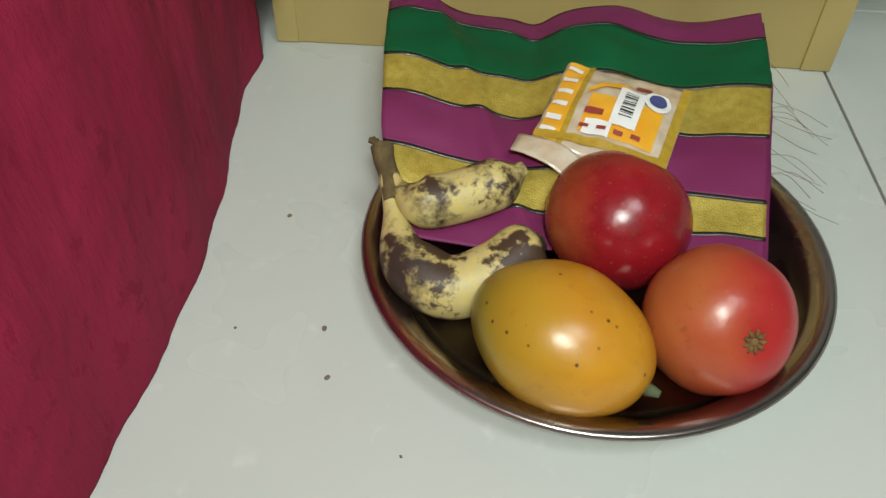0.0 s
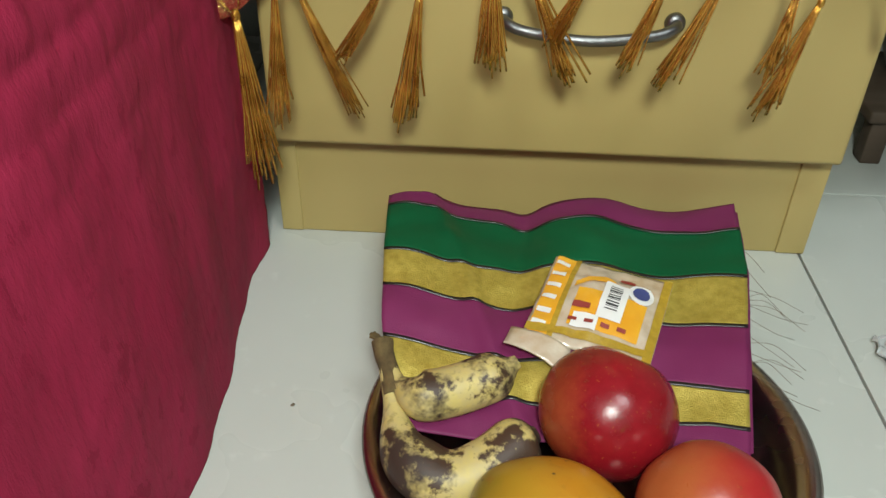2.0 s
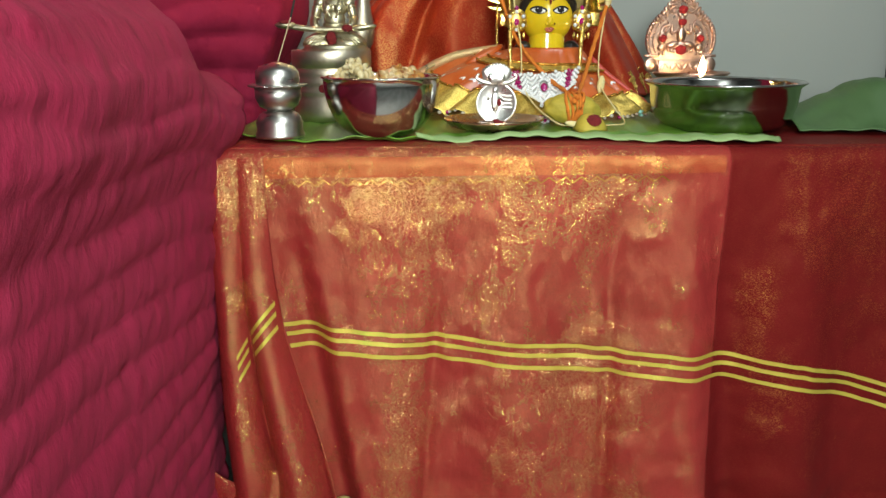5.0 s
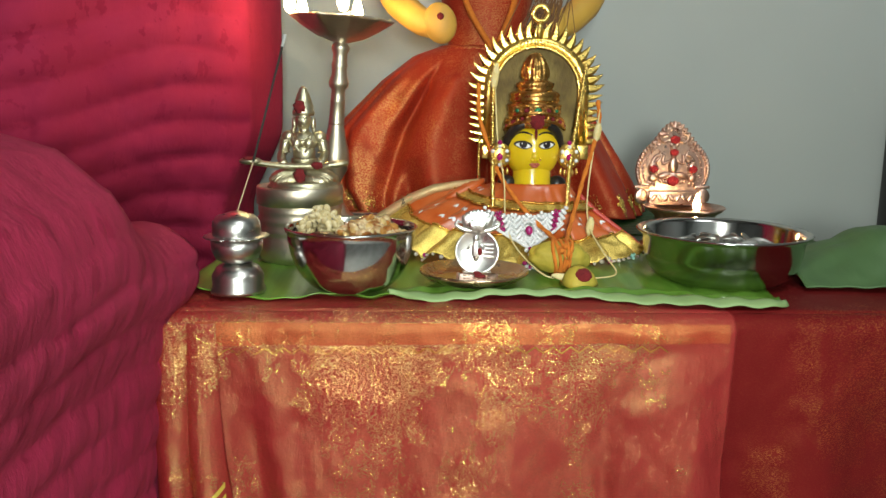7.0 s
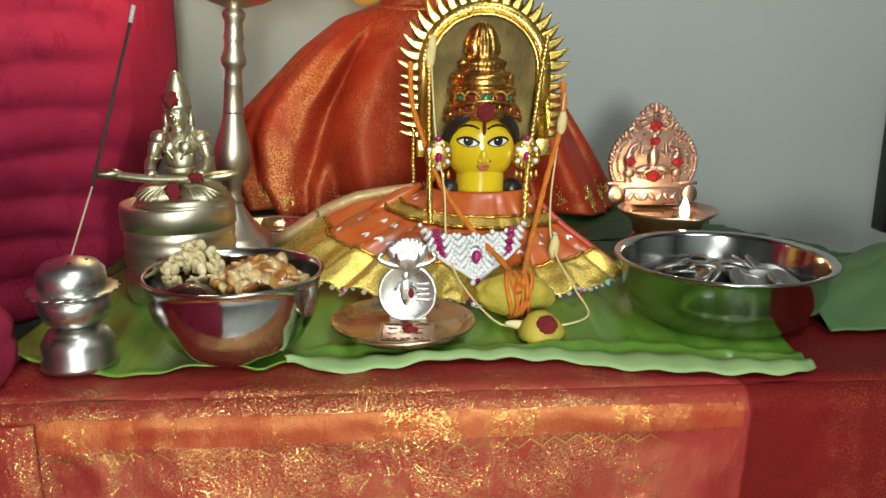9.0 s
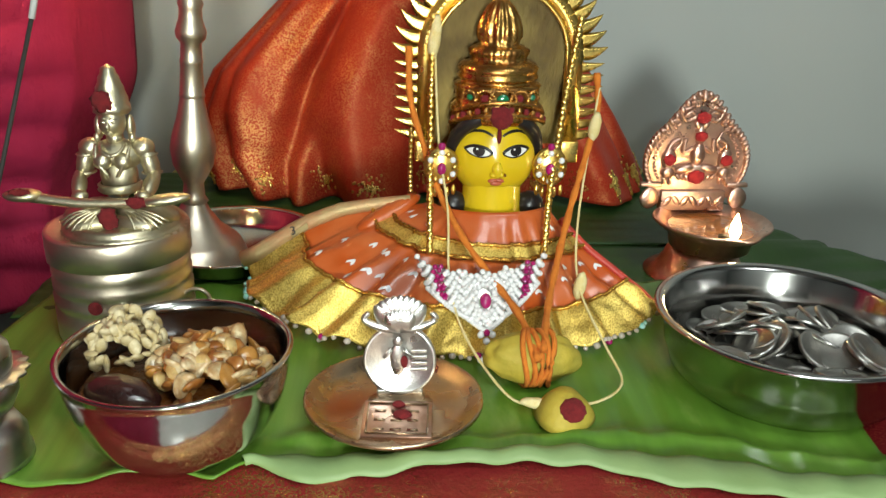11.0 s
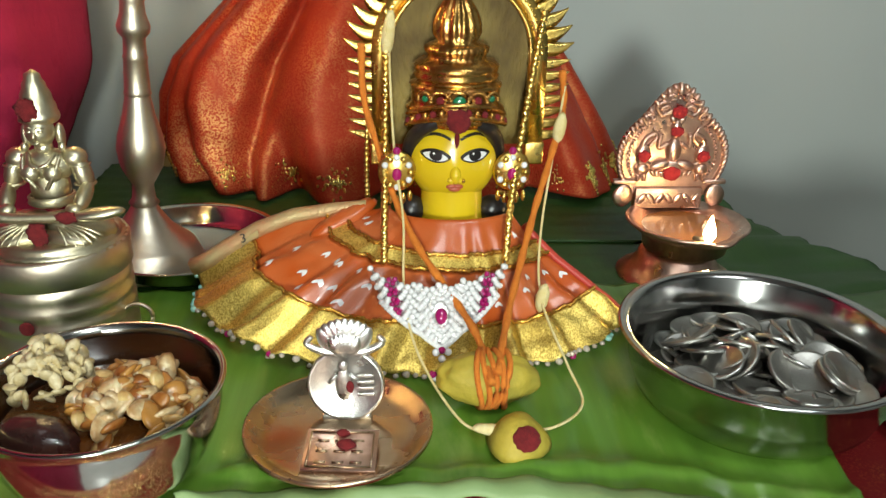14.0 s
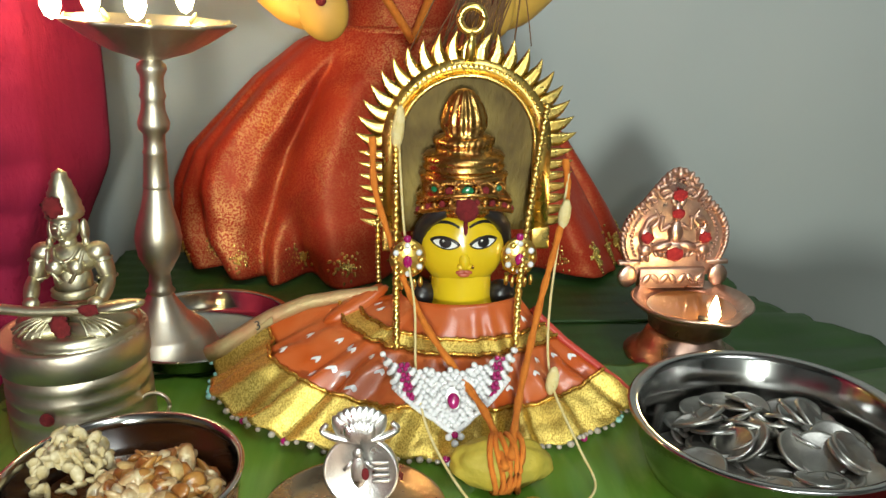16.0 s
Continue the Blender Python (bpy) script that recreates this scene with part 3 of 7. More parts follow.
# ---------------------------------------------------------------- red cloth on the table
EDGE_L, EDGE_R, TOP_Z, FRONT_Y = -0.092, 0.52, 0.6080, 0.566


def hem_z(x):
    return table(x, [(-0.092, 0.30), (-0.03, 0.308), (0.07, 0.307), (0.16, 0.310), (0.28, 0.296), (0.375, 0.291), (0.478, 0.278), (0.64, 0.25)])


def front_fold(x, d):
    """How far the hanging front stands out at x, d metres under the table edge."""
    k = step(0.0, 0.10, d)
    o = 0.0065 * math.sin((x - 0.02) * 58 + 1.3 * math.sin(d * 9))
    o += 0.010 * math.exp(-((x - 0.258 - 0.09 * d) / 0.016) ** 2) - 0.010 * math.exp(-((x - 0.292 - 0.06 * d) / 0.018) ** 2)
    o += 0.008 * math.exp(-((x - 0.345 - 0.10 * d) / 0.02) ** 2) - 0.007 * math.exp(-((x - 0.208) / 0.007) ** 2)
    o -= 0.006 * math.exp(-((x - 0.081 + 0.07 * d) / 0.006) ** 2)
    o += 0.009 * math.exp(-((x + 0.03 - 0.13 * d) / 0.010) ** 2) - 0.012 * math.exp(-((x + 0.052 - 0.16 * d) / 0.012) ** 2)
    fine = 0.0022 * nz(x * 32, d * 40, 3) + 0.0012 * nz(x * 90, d * 75, 7)
    o -= 0.11 * max(0.0, x - 0.292) * step(0.02, 0.06, d)
    return k * o * (0.35 + 2.0 * d) + fine * step(0.0, 0.02, d) + 0.012 * d


def cloth_point(x, d, lift=0.0):
    """A place on the hanging front; past the left and right table corner it turns back."""
    turn_l, turn_r = max(0.0, EDGE_L - x), max(0.0, x - EDGE_R)
    o = front_fold(x, d)
    r = 0.012
    bend = min(d, r * 1.57) / r
    y = FRONT_Y + r * (1 - math.sin(bend)) - o - lift
    z = TOP_Z - r * (1 - math.cos(bend)) - max(0.0, d - r * 1.57)
    return Vector((x - turn_r * 0.3, y + turn_r * 1.0 + turn_l * 0.6, z))


def stripe_depth(x):
    return TOP_Z - table(x, [(-0.06, 0.469), (0.05, 0.459), (0.17, 0.448), (0.30, 0.438), (0.36, 0.431), (0.44, 0.408), (0.56, 0.38)])


def sari():
    s = empty("table_cloth", "red and gold silk sari draped over the cabinet, hem tasselled", "sari cloth", at=(0.19, FRONT_Y, 0.3))
    top = wpart("top", sheet(40, 40, lambda u, v: Vector((lerp(-0.09, 0.2910, u), lerp(FRONT_Y + 0.011, 1.035, v), TOP_Z + 0.0006 * nz(u * 10, v * 12)))), SARI, s)
    thick(top, 0.0012)
    end = wpart("top_end", sheet(24, 40, lambda u, v: Vector((lerp(0.2912, table(lerp(FRONT_Y + 0.011, 1.035, v), [(0.80, 0.452), (0.86, 0.412), (0.92, 0.398), (1.1, 0.396)]), u), lerp(FRONT_Y + 0.011, 1.035, v), TOP_Z + 0.0006 * nz(10 + u * 4, v * 12)))), SARI_PLAIN, s, "plain red end of the sari, darkened for weaker light")
    thick(end, 0.0012)

    def front(u, v):
        x = lerp(-0.0925, 0.2915, u)
        return cloth_point(x, v * (TOP_Z - hem_z(x)))

    def plain(u, v):
        x = lerp(0.2905, 0.64, u)
        return cloth_point(x, v * (TOP_Z - hem_z(x)), -0.0006)
    thick(wpart("front_drape", sheet(220, 130, front), SARI, s), 0.0012)
    thick(wpart("plain_end", sheet(130, 110, plain), SARI_PLAIN, s, "plain red end of the sari, darkened for weaker light"), 0.0012)

    # the gathered left corner: two soft tubes of cloth falling from the corner
    def corner(u, v):
        d = v * lerp(0.36, 0.31, u)
        w = step(0.0, 0.9, v)
        x1 = table(d, [(0.0, -0.05), (0.1, -0.042), (0.2, -0.02), (0.34, 0.0)])
        xl = table(d, [(0.0, -0.093), (0.09, -0.098), (0.2, -0.098), (0.27, -0.094), (0.36, -0.115)])
        x = lerp(xl, lerp(-0.055, x1, w), u)
        wave = abs(math.sin(math.pi * (1.9 * u + 0.05 + 0.15 * v))) ** 0.7
        y = FRONT_Y - 0.003 - (0.003 + 0.030 * w) * wave - 0.004 * w + 0.02 * (1 - u) ** 4 * w
        return Vector((x, y, TOP_Z - 0.004 - d + 0.012 * math.sin(math.pi * u) * step(0.0, 0.4, v)))
    thick(wpart("corner_fold", sheet(70, 110, corner), SARI, s), 0.0012)

    def tail(u, v):
        d = 0.255 + 0.125 * v
        x = lerp(-0.124, -0.036, u) + 0.006 * math.sin(v * 3) + 0.01 * (1 - v)
        y = FRONT_Y - 0.008 - 0.014 * math.sin(math.pi * u) * math.sin(math.pi * min(1, v + 0.15)) + 0.012 * u * v
        return Vector((x, y, TOP_Z - d + (0.045 * u * v - 0.012 * math.sin(u * 5))))
    thick(wpart("hanging_tail", sheet(40, 40, tail), SARI, s), 0.0012)

    def band(u, v):
        x = lerp(-0.070, 0.287, u)
        return cloth_point(x, lerp(0.011, 0.027 - 0.003 * u, v), 0.0012)
    wpart("zari_band", sheet(140, 10, band), SARI_BAND, s, "gold zari border with a zigzag edge")

    def zigzag(u, v):
        x = lerp(-0.066, 0.246, u)
        w = abs((u * 26) % 1.0 - 0.5) * 2
        return cloth_point(x, 0.0285 + 0.0042 * w - 0.003 * u + 0.0010 * v, 0.0013)
    wpart("zigzag_edge", sheet(208, 1, zigzag), GOLD_THREAD, s, "zigzag gold thread line")
    for k in range(3):
        def line(u, v, k=k):
            x = lerp(-0.048, 0.63, u)
            return cloth_point(x, stripe_depth(x) + (0.0, 0.0078, 0.0180)[k] + 0.0034 * v, 0.0014)
        wpart("stripe", sheet(260, 1, line), YELLOW_STRIPE, s, "woven yellow stripe")
    for k in range(3):
        def fold_line(u, v, k=k):
            a = lerp(0.99, 0.30, u)
            d = lerp(0.108, 0.160, u) + (0.0, 0.0075, 0.0170)[k] + 0.0034 * v
            return corner(a, d / lerp(0.36, 0.31, a)) + Vector((0, -0.0013, 0))
        wpart("stripe", sheet(60, 1, fold_line), YELLOW_STRIPE, s, "woven yellow stripe on the folded corner")
    return s


sari_cloth = sari()


def tassel(points, size=1.0, seed=0, spread=0.010):
    """A bundle of gold threads from a knot; points: its line from the hem through the knot to the tip."""
    rnd = random.Random(seed)
    bm = bmesh.new()
    hem, knot, tip = [Vector(p) for p in points]
    for k in range(3):
        a = hem + Vector((rnd.uniform(-0.012, 0.012), 0, rnd.uniform(0, 0.004)))
        mid = (a + knot) / 2 + Vector((rnd.uniform(-0.003, 0.003), -0.002, -0.002))
        tube(curve_points([a, mid, knot], 5), 0.0006, 4, bm)
    ball(knot, (0.0028 * size, 0.0028 * size, 0.004 * size), bm, seg=8, rings=6)
    for k in range(36):
        off = Vector((rnd.gauss(0, spread * 0.5), rnd.gauss(0, spread * 0.3), rnd.gauss(0, spread * 0.35)))
        mid = knot.lerp(tip, 0.5) + off * 0.45 + Vector((rnd.gauss(0, 0.0012), -abs(rnd.gauss(0, 0.0015)), 0))
        end = tip + off + (tip - knot) * rnd.uniform(-0.18, 0.05)
        tube(curve_points([knot + off * 0.12, mid, end], 5), 0.00075 * size, 4, bm)
    return wpart("tassel", bm, GOLD_THREAD, sari_cloth, "gold thread tassel")


def tassels():
    y = FRONT_Y - 0.010
    rows = [
        ((-0.045, 0.262), (-0.059, 0.255), (-0.065, 0.155), 1.0), ((-0.096, 0.252), (-0.089, 0.234), (-0.079, 0.105), 1.3),
        ((-0.050, 0.270), (-0.046, 0.262), (-0.004, 0.165), 0.7), ((0.020, 0.306), (0.019, 0.262), (-0.014, 0.205), 0.9),
        ((0.055, 0.306), (0.043, 0.258), (0.030, 0.162), 1.2), ((0.085, 0.306), (0.092, 0.283), (0.096, 0.205), 1.1),
        ((0.108, 0.306), (0.118, 0.272), (0.150, 0.195), 1.1), ((0.168, 0.308), (0.166, 0.288), (0.136, 0.226), 0.9),
        ((0.205, 0.305), (0.212, 0.275), (0.190, 0.208), 0.9), ((0.245, 0.300), (0.250, 0.280), (0.219, 0.198), 1.0),
        ((0.290, 0.296), (0.298, 0.270), (0.290, 0.206), 0.9), ((0.322, 0.293), (0.315, 0.258), (0.294, 0.176), 1.0),
        ((0.360, 0.292), (0.362, 0.268), (0.368, 0.242), 0.5), ((0.440, 0.284), (0.452, 0.228), (0.432, 0.165), 0.9),
    ]
    for i, (a, b, c, s) in enumerate(rows):
        tassel([(p[0], y - 0.004 * k, p[1]) for k, p in enumerate((a, b, c))], s, i + 3, 0.009 * s)
    rnd = random.Random(5)
    bm = bmesh.new()
    for i in range(90):
        x = rnd.uniform(-0.045, 0.47)
        p = cloth_point(x, TOP_Z - hem_z(x) - 0.001, 0.001)
        q = p + Vector((rnd.gauss(0, 0.010), rnd.uniform(-0.006, 0.001), -rnd.uniform(0.004, 0.02)))
        tube(curve_points([p, (p + q) / 2 + Vector((rnd.gauss(0, 0.003), -0.002, 0)), q], 4), 0.0006, 4, bm)
    bm2 = wpart("hem_fringe", bm, GOLD_THREAD, sari_cloth, "loose gold hem threads")
    bm2["kind"] = "stuff"


tassels()


# ---------------------------------------------------------------- steel plate on the floor and its fruit
PLATE = (0.169, 0.372, 0.0)


def steel_plate():
    prof = [(0.0, 0.0035), (0.10, 0.0035), (0.118, 0.005), (0.127, 0.013), (0.133, 0.024), (0.140, 0.027), (0.1465, 0.0275), (0.149, 0.026), (0.148, 0.0245), (0.141, 0.024), (0.136, 0.021), (0.130, 0.010), (0.121, 0.001), (0.10, 0.0), (0.0, 0.0)]
    return tagged(part("steel_plate", lathe(prof, 96, PLATE), PLATE_STEEL), "round rimmed steel plate holding fruit on the floor", "plate")


steel_plate()


def round_fruit(name, at, r, material, label, turn, dimple=0.18):
    def shape(u):
        s = 1.0 + 0.02 * nz(u.x * 2, u.y * 2, u.z * 2)
        s -= dimple * math.exp(-((1 - u.z) / 0.035))
        s += 0.012 * math.cos(5 * math.atan2(u.y, u.x)) * max(0, -u.z)
        return s
    t = empty(name, label, "fruit", "fruit on the plate", at=at)
    under(part("skin", ball(at, (r, r, r * 0.94), None, turn, 48, 32, shape), material), t)
    m = pose(*at, *turn)
    crown = bmesh.new()
    top = m @ Vector((0, 0, r * 0.94 * (1 - dimple) - 0.001))
    axis = (m.to_3x3() @ Vector((0, 0, 1))).normalized()
    for k in range(9):
        a = 2 * math.pi * k / 9
        side = m.to_3x3() @ Vector((math.cos(a), math.sin(a), 0))
        tube([top + side * 0.0026, top + axis * 0.0022 + side * 0.0042, top + axis * 0.0012 + side * 0.0066], 0.0017, 6, crown, taper=lambda q: 1 - 0.4 * q)
    ball(tuple(top + axis * 0.0004), (0.0030, 0.0030, 0.0022), crown, turn, 12, 8)
    under(part("calyx", crown, surface(name + "_calyx", (0.22, 0.12, 0.035), (0.12, 0.06, 0.02), 0.8, big=200, fine=900, amount=0.6, relief=0.6), None, "dry brown calyx"), t)
    return t


round_fruit("red_apple", (0.178, 0.360, 0.0545), 0.0445, APPLE_RED, "glossy dark red apple leaning on other fruit", (-12, 40, 40), 0.14)
round_fruit("pomegranate", (0.2295, 0.2925, 0.0455), 0.0420, APPLE_PALE, "orange-red pomegranate with a dry calyx scar", (58, 6, 12), 0.08)


def mango():
    at = (0.1405, 0.278, 0.042)

    def shape(u):
        return 1.0 - 0.22 * max(0, -u.x) ** 1.5 * (1 - u.x * u.x * 0.55) + 0.03 * u.y * u.x + 0.012 * nz(u.x * 2, u.y * 2, u.z * 3)
    t = empty("mango", "large ripe orange-yellow mango with a green end and dark specks", "fruit", "fruit on the plate", at=at)
    under(part("skin", ball(at, (0.0555, 0.0425, 0.0385), None, (0, 8, -30), 56, 36, shape), MANGO_SKIN), t)
    m = pose(*at, 0, 8, -30)
    tip = m @ Vector((0.0545, 0, 0))
    bm = tube([tip, tip + Vector((0.004, -0.002, 0.0005)), tip + Vector((0.007, -0.004, 0.001))], 0.0035, 8, taper=lambda q: 1.2 - 0.6 * q)
    under(part("stem_end", bm, surface("mango_stem", (0.10, 0.13, 0.06), (0.06, 0.06, 0.03), 0.8), None, "grey-green stem end"), t)
    return t


mango()


def bananas():
    t = empty("banana_bunch", "two short overripe bananas with black bruises joined at the stalk", "bananas", at=(0.07, 0.36, 0.02))
    lines = [
        [(0.034, 0.388, 0.060), (0.041, 0.362, 0.047), (0.052, 0.333, 0.036), (0.078, 0.318, 0.030), (0.105, 0.328, 0.034), (0.126, 0.345, 0.040), (0.134, 0.350, 0.042)],
        [(0.034, 0.390, 0.060), (0.046, 0.372, 0.056), (0.060, 0.366, 0.054), (0.080, 0.372, 0.054), (0.105, 0.383, 0.058), (0.121, 0.392, 0.064)],
    ]
    for line, r in zip(lines, (0.0195, 0.0170)):
        bm = tube(curve_points(line, 10), r, 12, taper=lambda q: 0.28 + 0.72 * step(0.12, 0.42, q) - 0.72 * step(0.78, 1.0, q))
        wpart("banana", bm, BANANA, t)
    bm = tube(curve_points([(0.030, 0.402, 0.066), (0.032, 0.394, 0.063), (0.038, 0.380, 0.056), (0.042, 0.368, 0.052)], 6), 0.0065, 10, taper=lambda q: 1.0 + 0.4 * abs(q - 0.5))
    dry = surface("banana_stalk", (0.16, 0.11, 0.04), (0.05, 0.03, 0.015), 0.85, big=90, fine=500, amount=0.7, relief=0.8)
    stalk = wpart("stalk", bm, dry, t, "dry brown stalk")
    for k in range(7):
        a = k * 0.9
        p = Vector((0.030, 0.402, 0.066))
        wpart("dry_strand", tube([p, p + Vector((-0.006 + 0.003 * math.cos(a), 0.004 + 0.004 * math.sin(a), 0.001 * k - 0.001))], 0.0014, 5), dry, stalk)
    return t


bananas()


# ---------------------------------------------------------------- folded cloth and packet
def cloth_spot(u, v, lift=0.0):
    """u: 0 to 1 across, v: 0 at the cabinet, 1 in the plate."""
    left = [Vector((0.013, 0.590, 0.060)), Vector((0.019, 0.506, 0.070)), Vector((0.026, 0.428, 0.060)), Vector((0.042, 0.352, 0.036))]
    right = [Vector((0.313, 0.612, 0.056)), Vector((0.302, 0.520, 0.057)), Vector((0.282, 0.428, 0.054)), Vector((0.269, 0.345, 0.032))]
    k = min(2, int(v * 3))
    f = v * 3 - k
    p = left[k].lerp(left[k + 1], f).lerp(right[k].lerp(right[k + 1], f), u)
    p.z += 0.0065 * math.sin(u * 13 + 0.6 + v + 0.8 * nz(u * 3, v * 3)) * (1 - 0.6 * v) + 0.004 * math.exp(-((u - 0.12 - 0.25 * v) / 0.03) ** 2) - 0.008 * math.exp(-((u - 0.40 + 0.05 * v) / 0.05) ** 2) * (1 - v) + 0.003 * nz(u * 8, v * 9)
    p.y += 0.003 * math.sin(u * 10 + 1.0) * (1 - v)
    p.z += lift
    return p


def folded_cloth():
    t = empty("folded_cloth", "folded purple, green and gold striped silk cloth propped on the plate", "cloth", at=(0.16, 0.5, 0.0))
    edges = [(0.0, 0.0), (0.07, 0.15), (0.365, 0.39), (0.52, 0.595), (0.715, 0.81), (0.87, 0.92), (1.0, 1.0)]
    bands = [("purple_stripe", PURPLE), ("green_stripe", GREEN), ("gold_stripe", GOLDWEAVE), ("purple_stripe", PURPLE), ("gold_stripe", GOLDWEAVE), ("purple_stripe", PURPLE)]
    for k, (name, m) in enumerate(bands):
        thick(wpart(name, sheet(80, 14, lambda u, v, k=k: cloth_spot(u, lerp(lerp(*edges[k], u), lerp(*edges[k + 1], u), v))), m, t), 0.0016)
        if k:
            thick(wpart("dark_line", sheet(80, 1, lambda u, v, k=k: cloth_spot(u, lerp(*edges[k], u) - 0.006 + 0.012 * v, 0.0007)), BLACK, t), 0.0012)
    thick(wpart("under_layer", sheet(60, 40, lambda u, v: cloth_spot(lerp(0.02, 1.012, u), lerp(0.02, 0.97, v), -0.006 - 0.002 * math.sin(v * 5))), PURPLE, t), 0.0016)
    thick(wpart("under_layer", sheet(60, 40, lambda u, v: cloth_spot(lerp(0.13, 0.99, u), lerp(-0.045 + 0.03 * u, 0.9, v), -0.004)), PURPLE, t), 0.0016)
    rnd = random.Random(2)
    for k in range(16):
        p = cloth_spot(1.012, rnd.uniform(0.2, 0.75), -0.008)
        q = p + Vector((rnd.uniform(0.02, 0.05), rnd.uniform(-0.015, 0.015), -0.02))
        q.z = max(q.z, 0.002)
        wpart("loose_thread", tube(curve_points([p, (p + q) / 2 + Vector((0, rnd.uniform(-0.01, 0.01), 0.002)), q], 6), 0.0002, 4), STICK, t, "thin loose thread")
    return t


folded_cloth()


def packet():
    t = empty("snack_packet", "small clear plastic packet with orange print and a white bar-code label", "packet", at=(0.19, 0.46, 0.06))

    def spot(u, v, lift=0.0):
        p = Vector((0.152, 0.502, 0.0)).lerp(Vector((0.237, 0.479, 0.0)), u)
        p += (Vector((0.124, 0.420, 0.0)) - Vector((0.152, 0.502, 0.0))) * v
        z = 0.062 - 0.016 * v * 0.6 + 0.010 * math.sin(math.pi * u) * math.sin(math.pi * v) + 0.0015 * nz(u * 9, v * 9) - 0.004 * u
        return Vector((p.x, p.y, z + 0.010 + lift))
    wpart("pouch", sheet(30, 30, spot), PLASTIC, t)
    thick(t.children[0], 0.0016)
    wpart("left_seal", sheet(4, 30, lambda u, v: spot(0.02 + 0.17 * u, v, 0.0014)), PRINT_ORANGE, t)
    for k in range(6):
        wpart("white_bar", sheet(4, 2, lambda u, v, k=k: spot(0.03 + 0.12 * u, 0.06 + 0.15 * k + 0.05 * v + 0.03 * u, 0.0022)), PRINT_WHITE, t)
    wpart("seal_line", sheet(3, 30, lambda u, v: spot(0.185 + 0.045 * u, v, 0.0020)), PRINT_TAN, t, "ochre patterned seal")
    wpart("right_seal", sheet(3, 30, lambda u, v: spot(0.93 + 0.07 * u, v, 0.0018)), PRINT_TAN, t, "ochre patterned seal")
    wpart("lower_seal", sheet(20, 3, lambda u, v: spot(0.0 + 0.95 * u, 0.86 + 0.07 * v, 0.0024)), PRINT_TAN, t, "ochre patterned seal")
    for k in range(4):
        wpart("print_dark_bar", sheet(3, 1, lambda u, v, k=k: spot(0.30 + 0.13 * k + 0.07 * u, 0.755 + 0.035 * v, 0.0030)), PRINT_RED, t)
    wpart("print_panel", sheet(10, 10, lambda u, v: spot(0.30 + 0.56 * u, 0.42 + 0.40 * v, 0.0016)), PRINT_ORANGE, t)
    wpart("print_swoosh", sheet(14, 3, lambda u, v: spot(0.26 + 0.38 * u, 0.34 + 0.08 * v - 0.12 * math.sin(math.pi * u), 0.0022)), PRINT_ORANGE, t)
    code = wpart("bar_code_label", sheet(6, 8, lambda u, v: spot(0.50 + 0.2 * u, 0.30 + 0.42 * v, 0.003)), PRINT_WHITE, t)
    for k in range(11):
        wpart("bar", sheet(1, 1, lambda u, v, k=k: spot(0.55 + 0.10 * u, 0.36 + 0.025 * k + (0.006 + 0.006 * (k % 3)) * v, 0.0036)), PRINT_BLACK, code)
    wpart("print_white", sheet(8, 6, lambda u, v: spot(0.33 + 0.2 * u, 0.70 + 0.14 * v, 0.0026)), PRINT_WHITE, t)
    wpart("print_dark_bar", sheet(6, 2, lambda u, v: spot(0.30 + 0.14 * u, 0.60 + 0.06 * v, 0.0028)), PRINT_RED, t)
    wpart("print_dark_bar", sheet(6, 2, lambda u, v: spot(0.60 + 0.12 * u, 0.19 + 0.05 * v, 0.0028)), PRINT_RED, t)

    def oval(u, v, r0, lift):
        a = 2 * math.pi * u
        return spot(0.79 + r0 * v * math.cos(a), 0.32 + r0 * 1.15 * v * math.sin(a), lift)
    wpart("print_oval", sheet(20, 2, lambda u, v: oval(u, v, 0.105, 0.0026)), PRINT_WHITE, t)
    wpart("print_oval", sheet(20, 2, lambda u, v: oval(u, v, 0.070, 0.0032)), PRINT_BLUE, t)
    thick(wpart("folded_corner", sheet(10, 8, lambda u, v: spot(-0.10 + 0.5 * u, 0.93 + 0.2 * v + 0.08 * u, 0.004 * math.sin(3 * u))), PLASTIC, t), 0.0012)
    return t


packet()


# ---------------------------------------------------------------- banana leaves on the table
LZ = 0.6135


def leaf_z(y):
    """The leaf lies low at the table's front edge and rides up on its rib behind."""
    return 0.6098 + 0.0037 * step(0.61, 0.70, y)


def leaf_front(x):
    return table(x, [(-0.105, 0.632), (-0.06, 0.614), (-0.02, 0.604), (0.02, 0.606), (0.045, 0.600), (0.058, 0.612), (0.10, 0.618), (0.16, 0.613), (0.20, 0.614), (0.26, 0.606), (0.29, 0.594), (0.325, 0.588), (0.335, 0.592)])


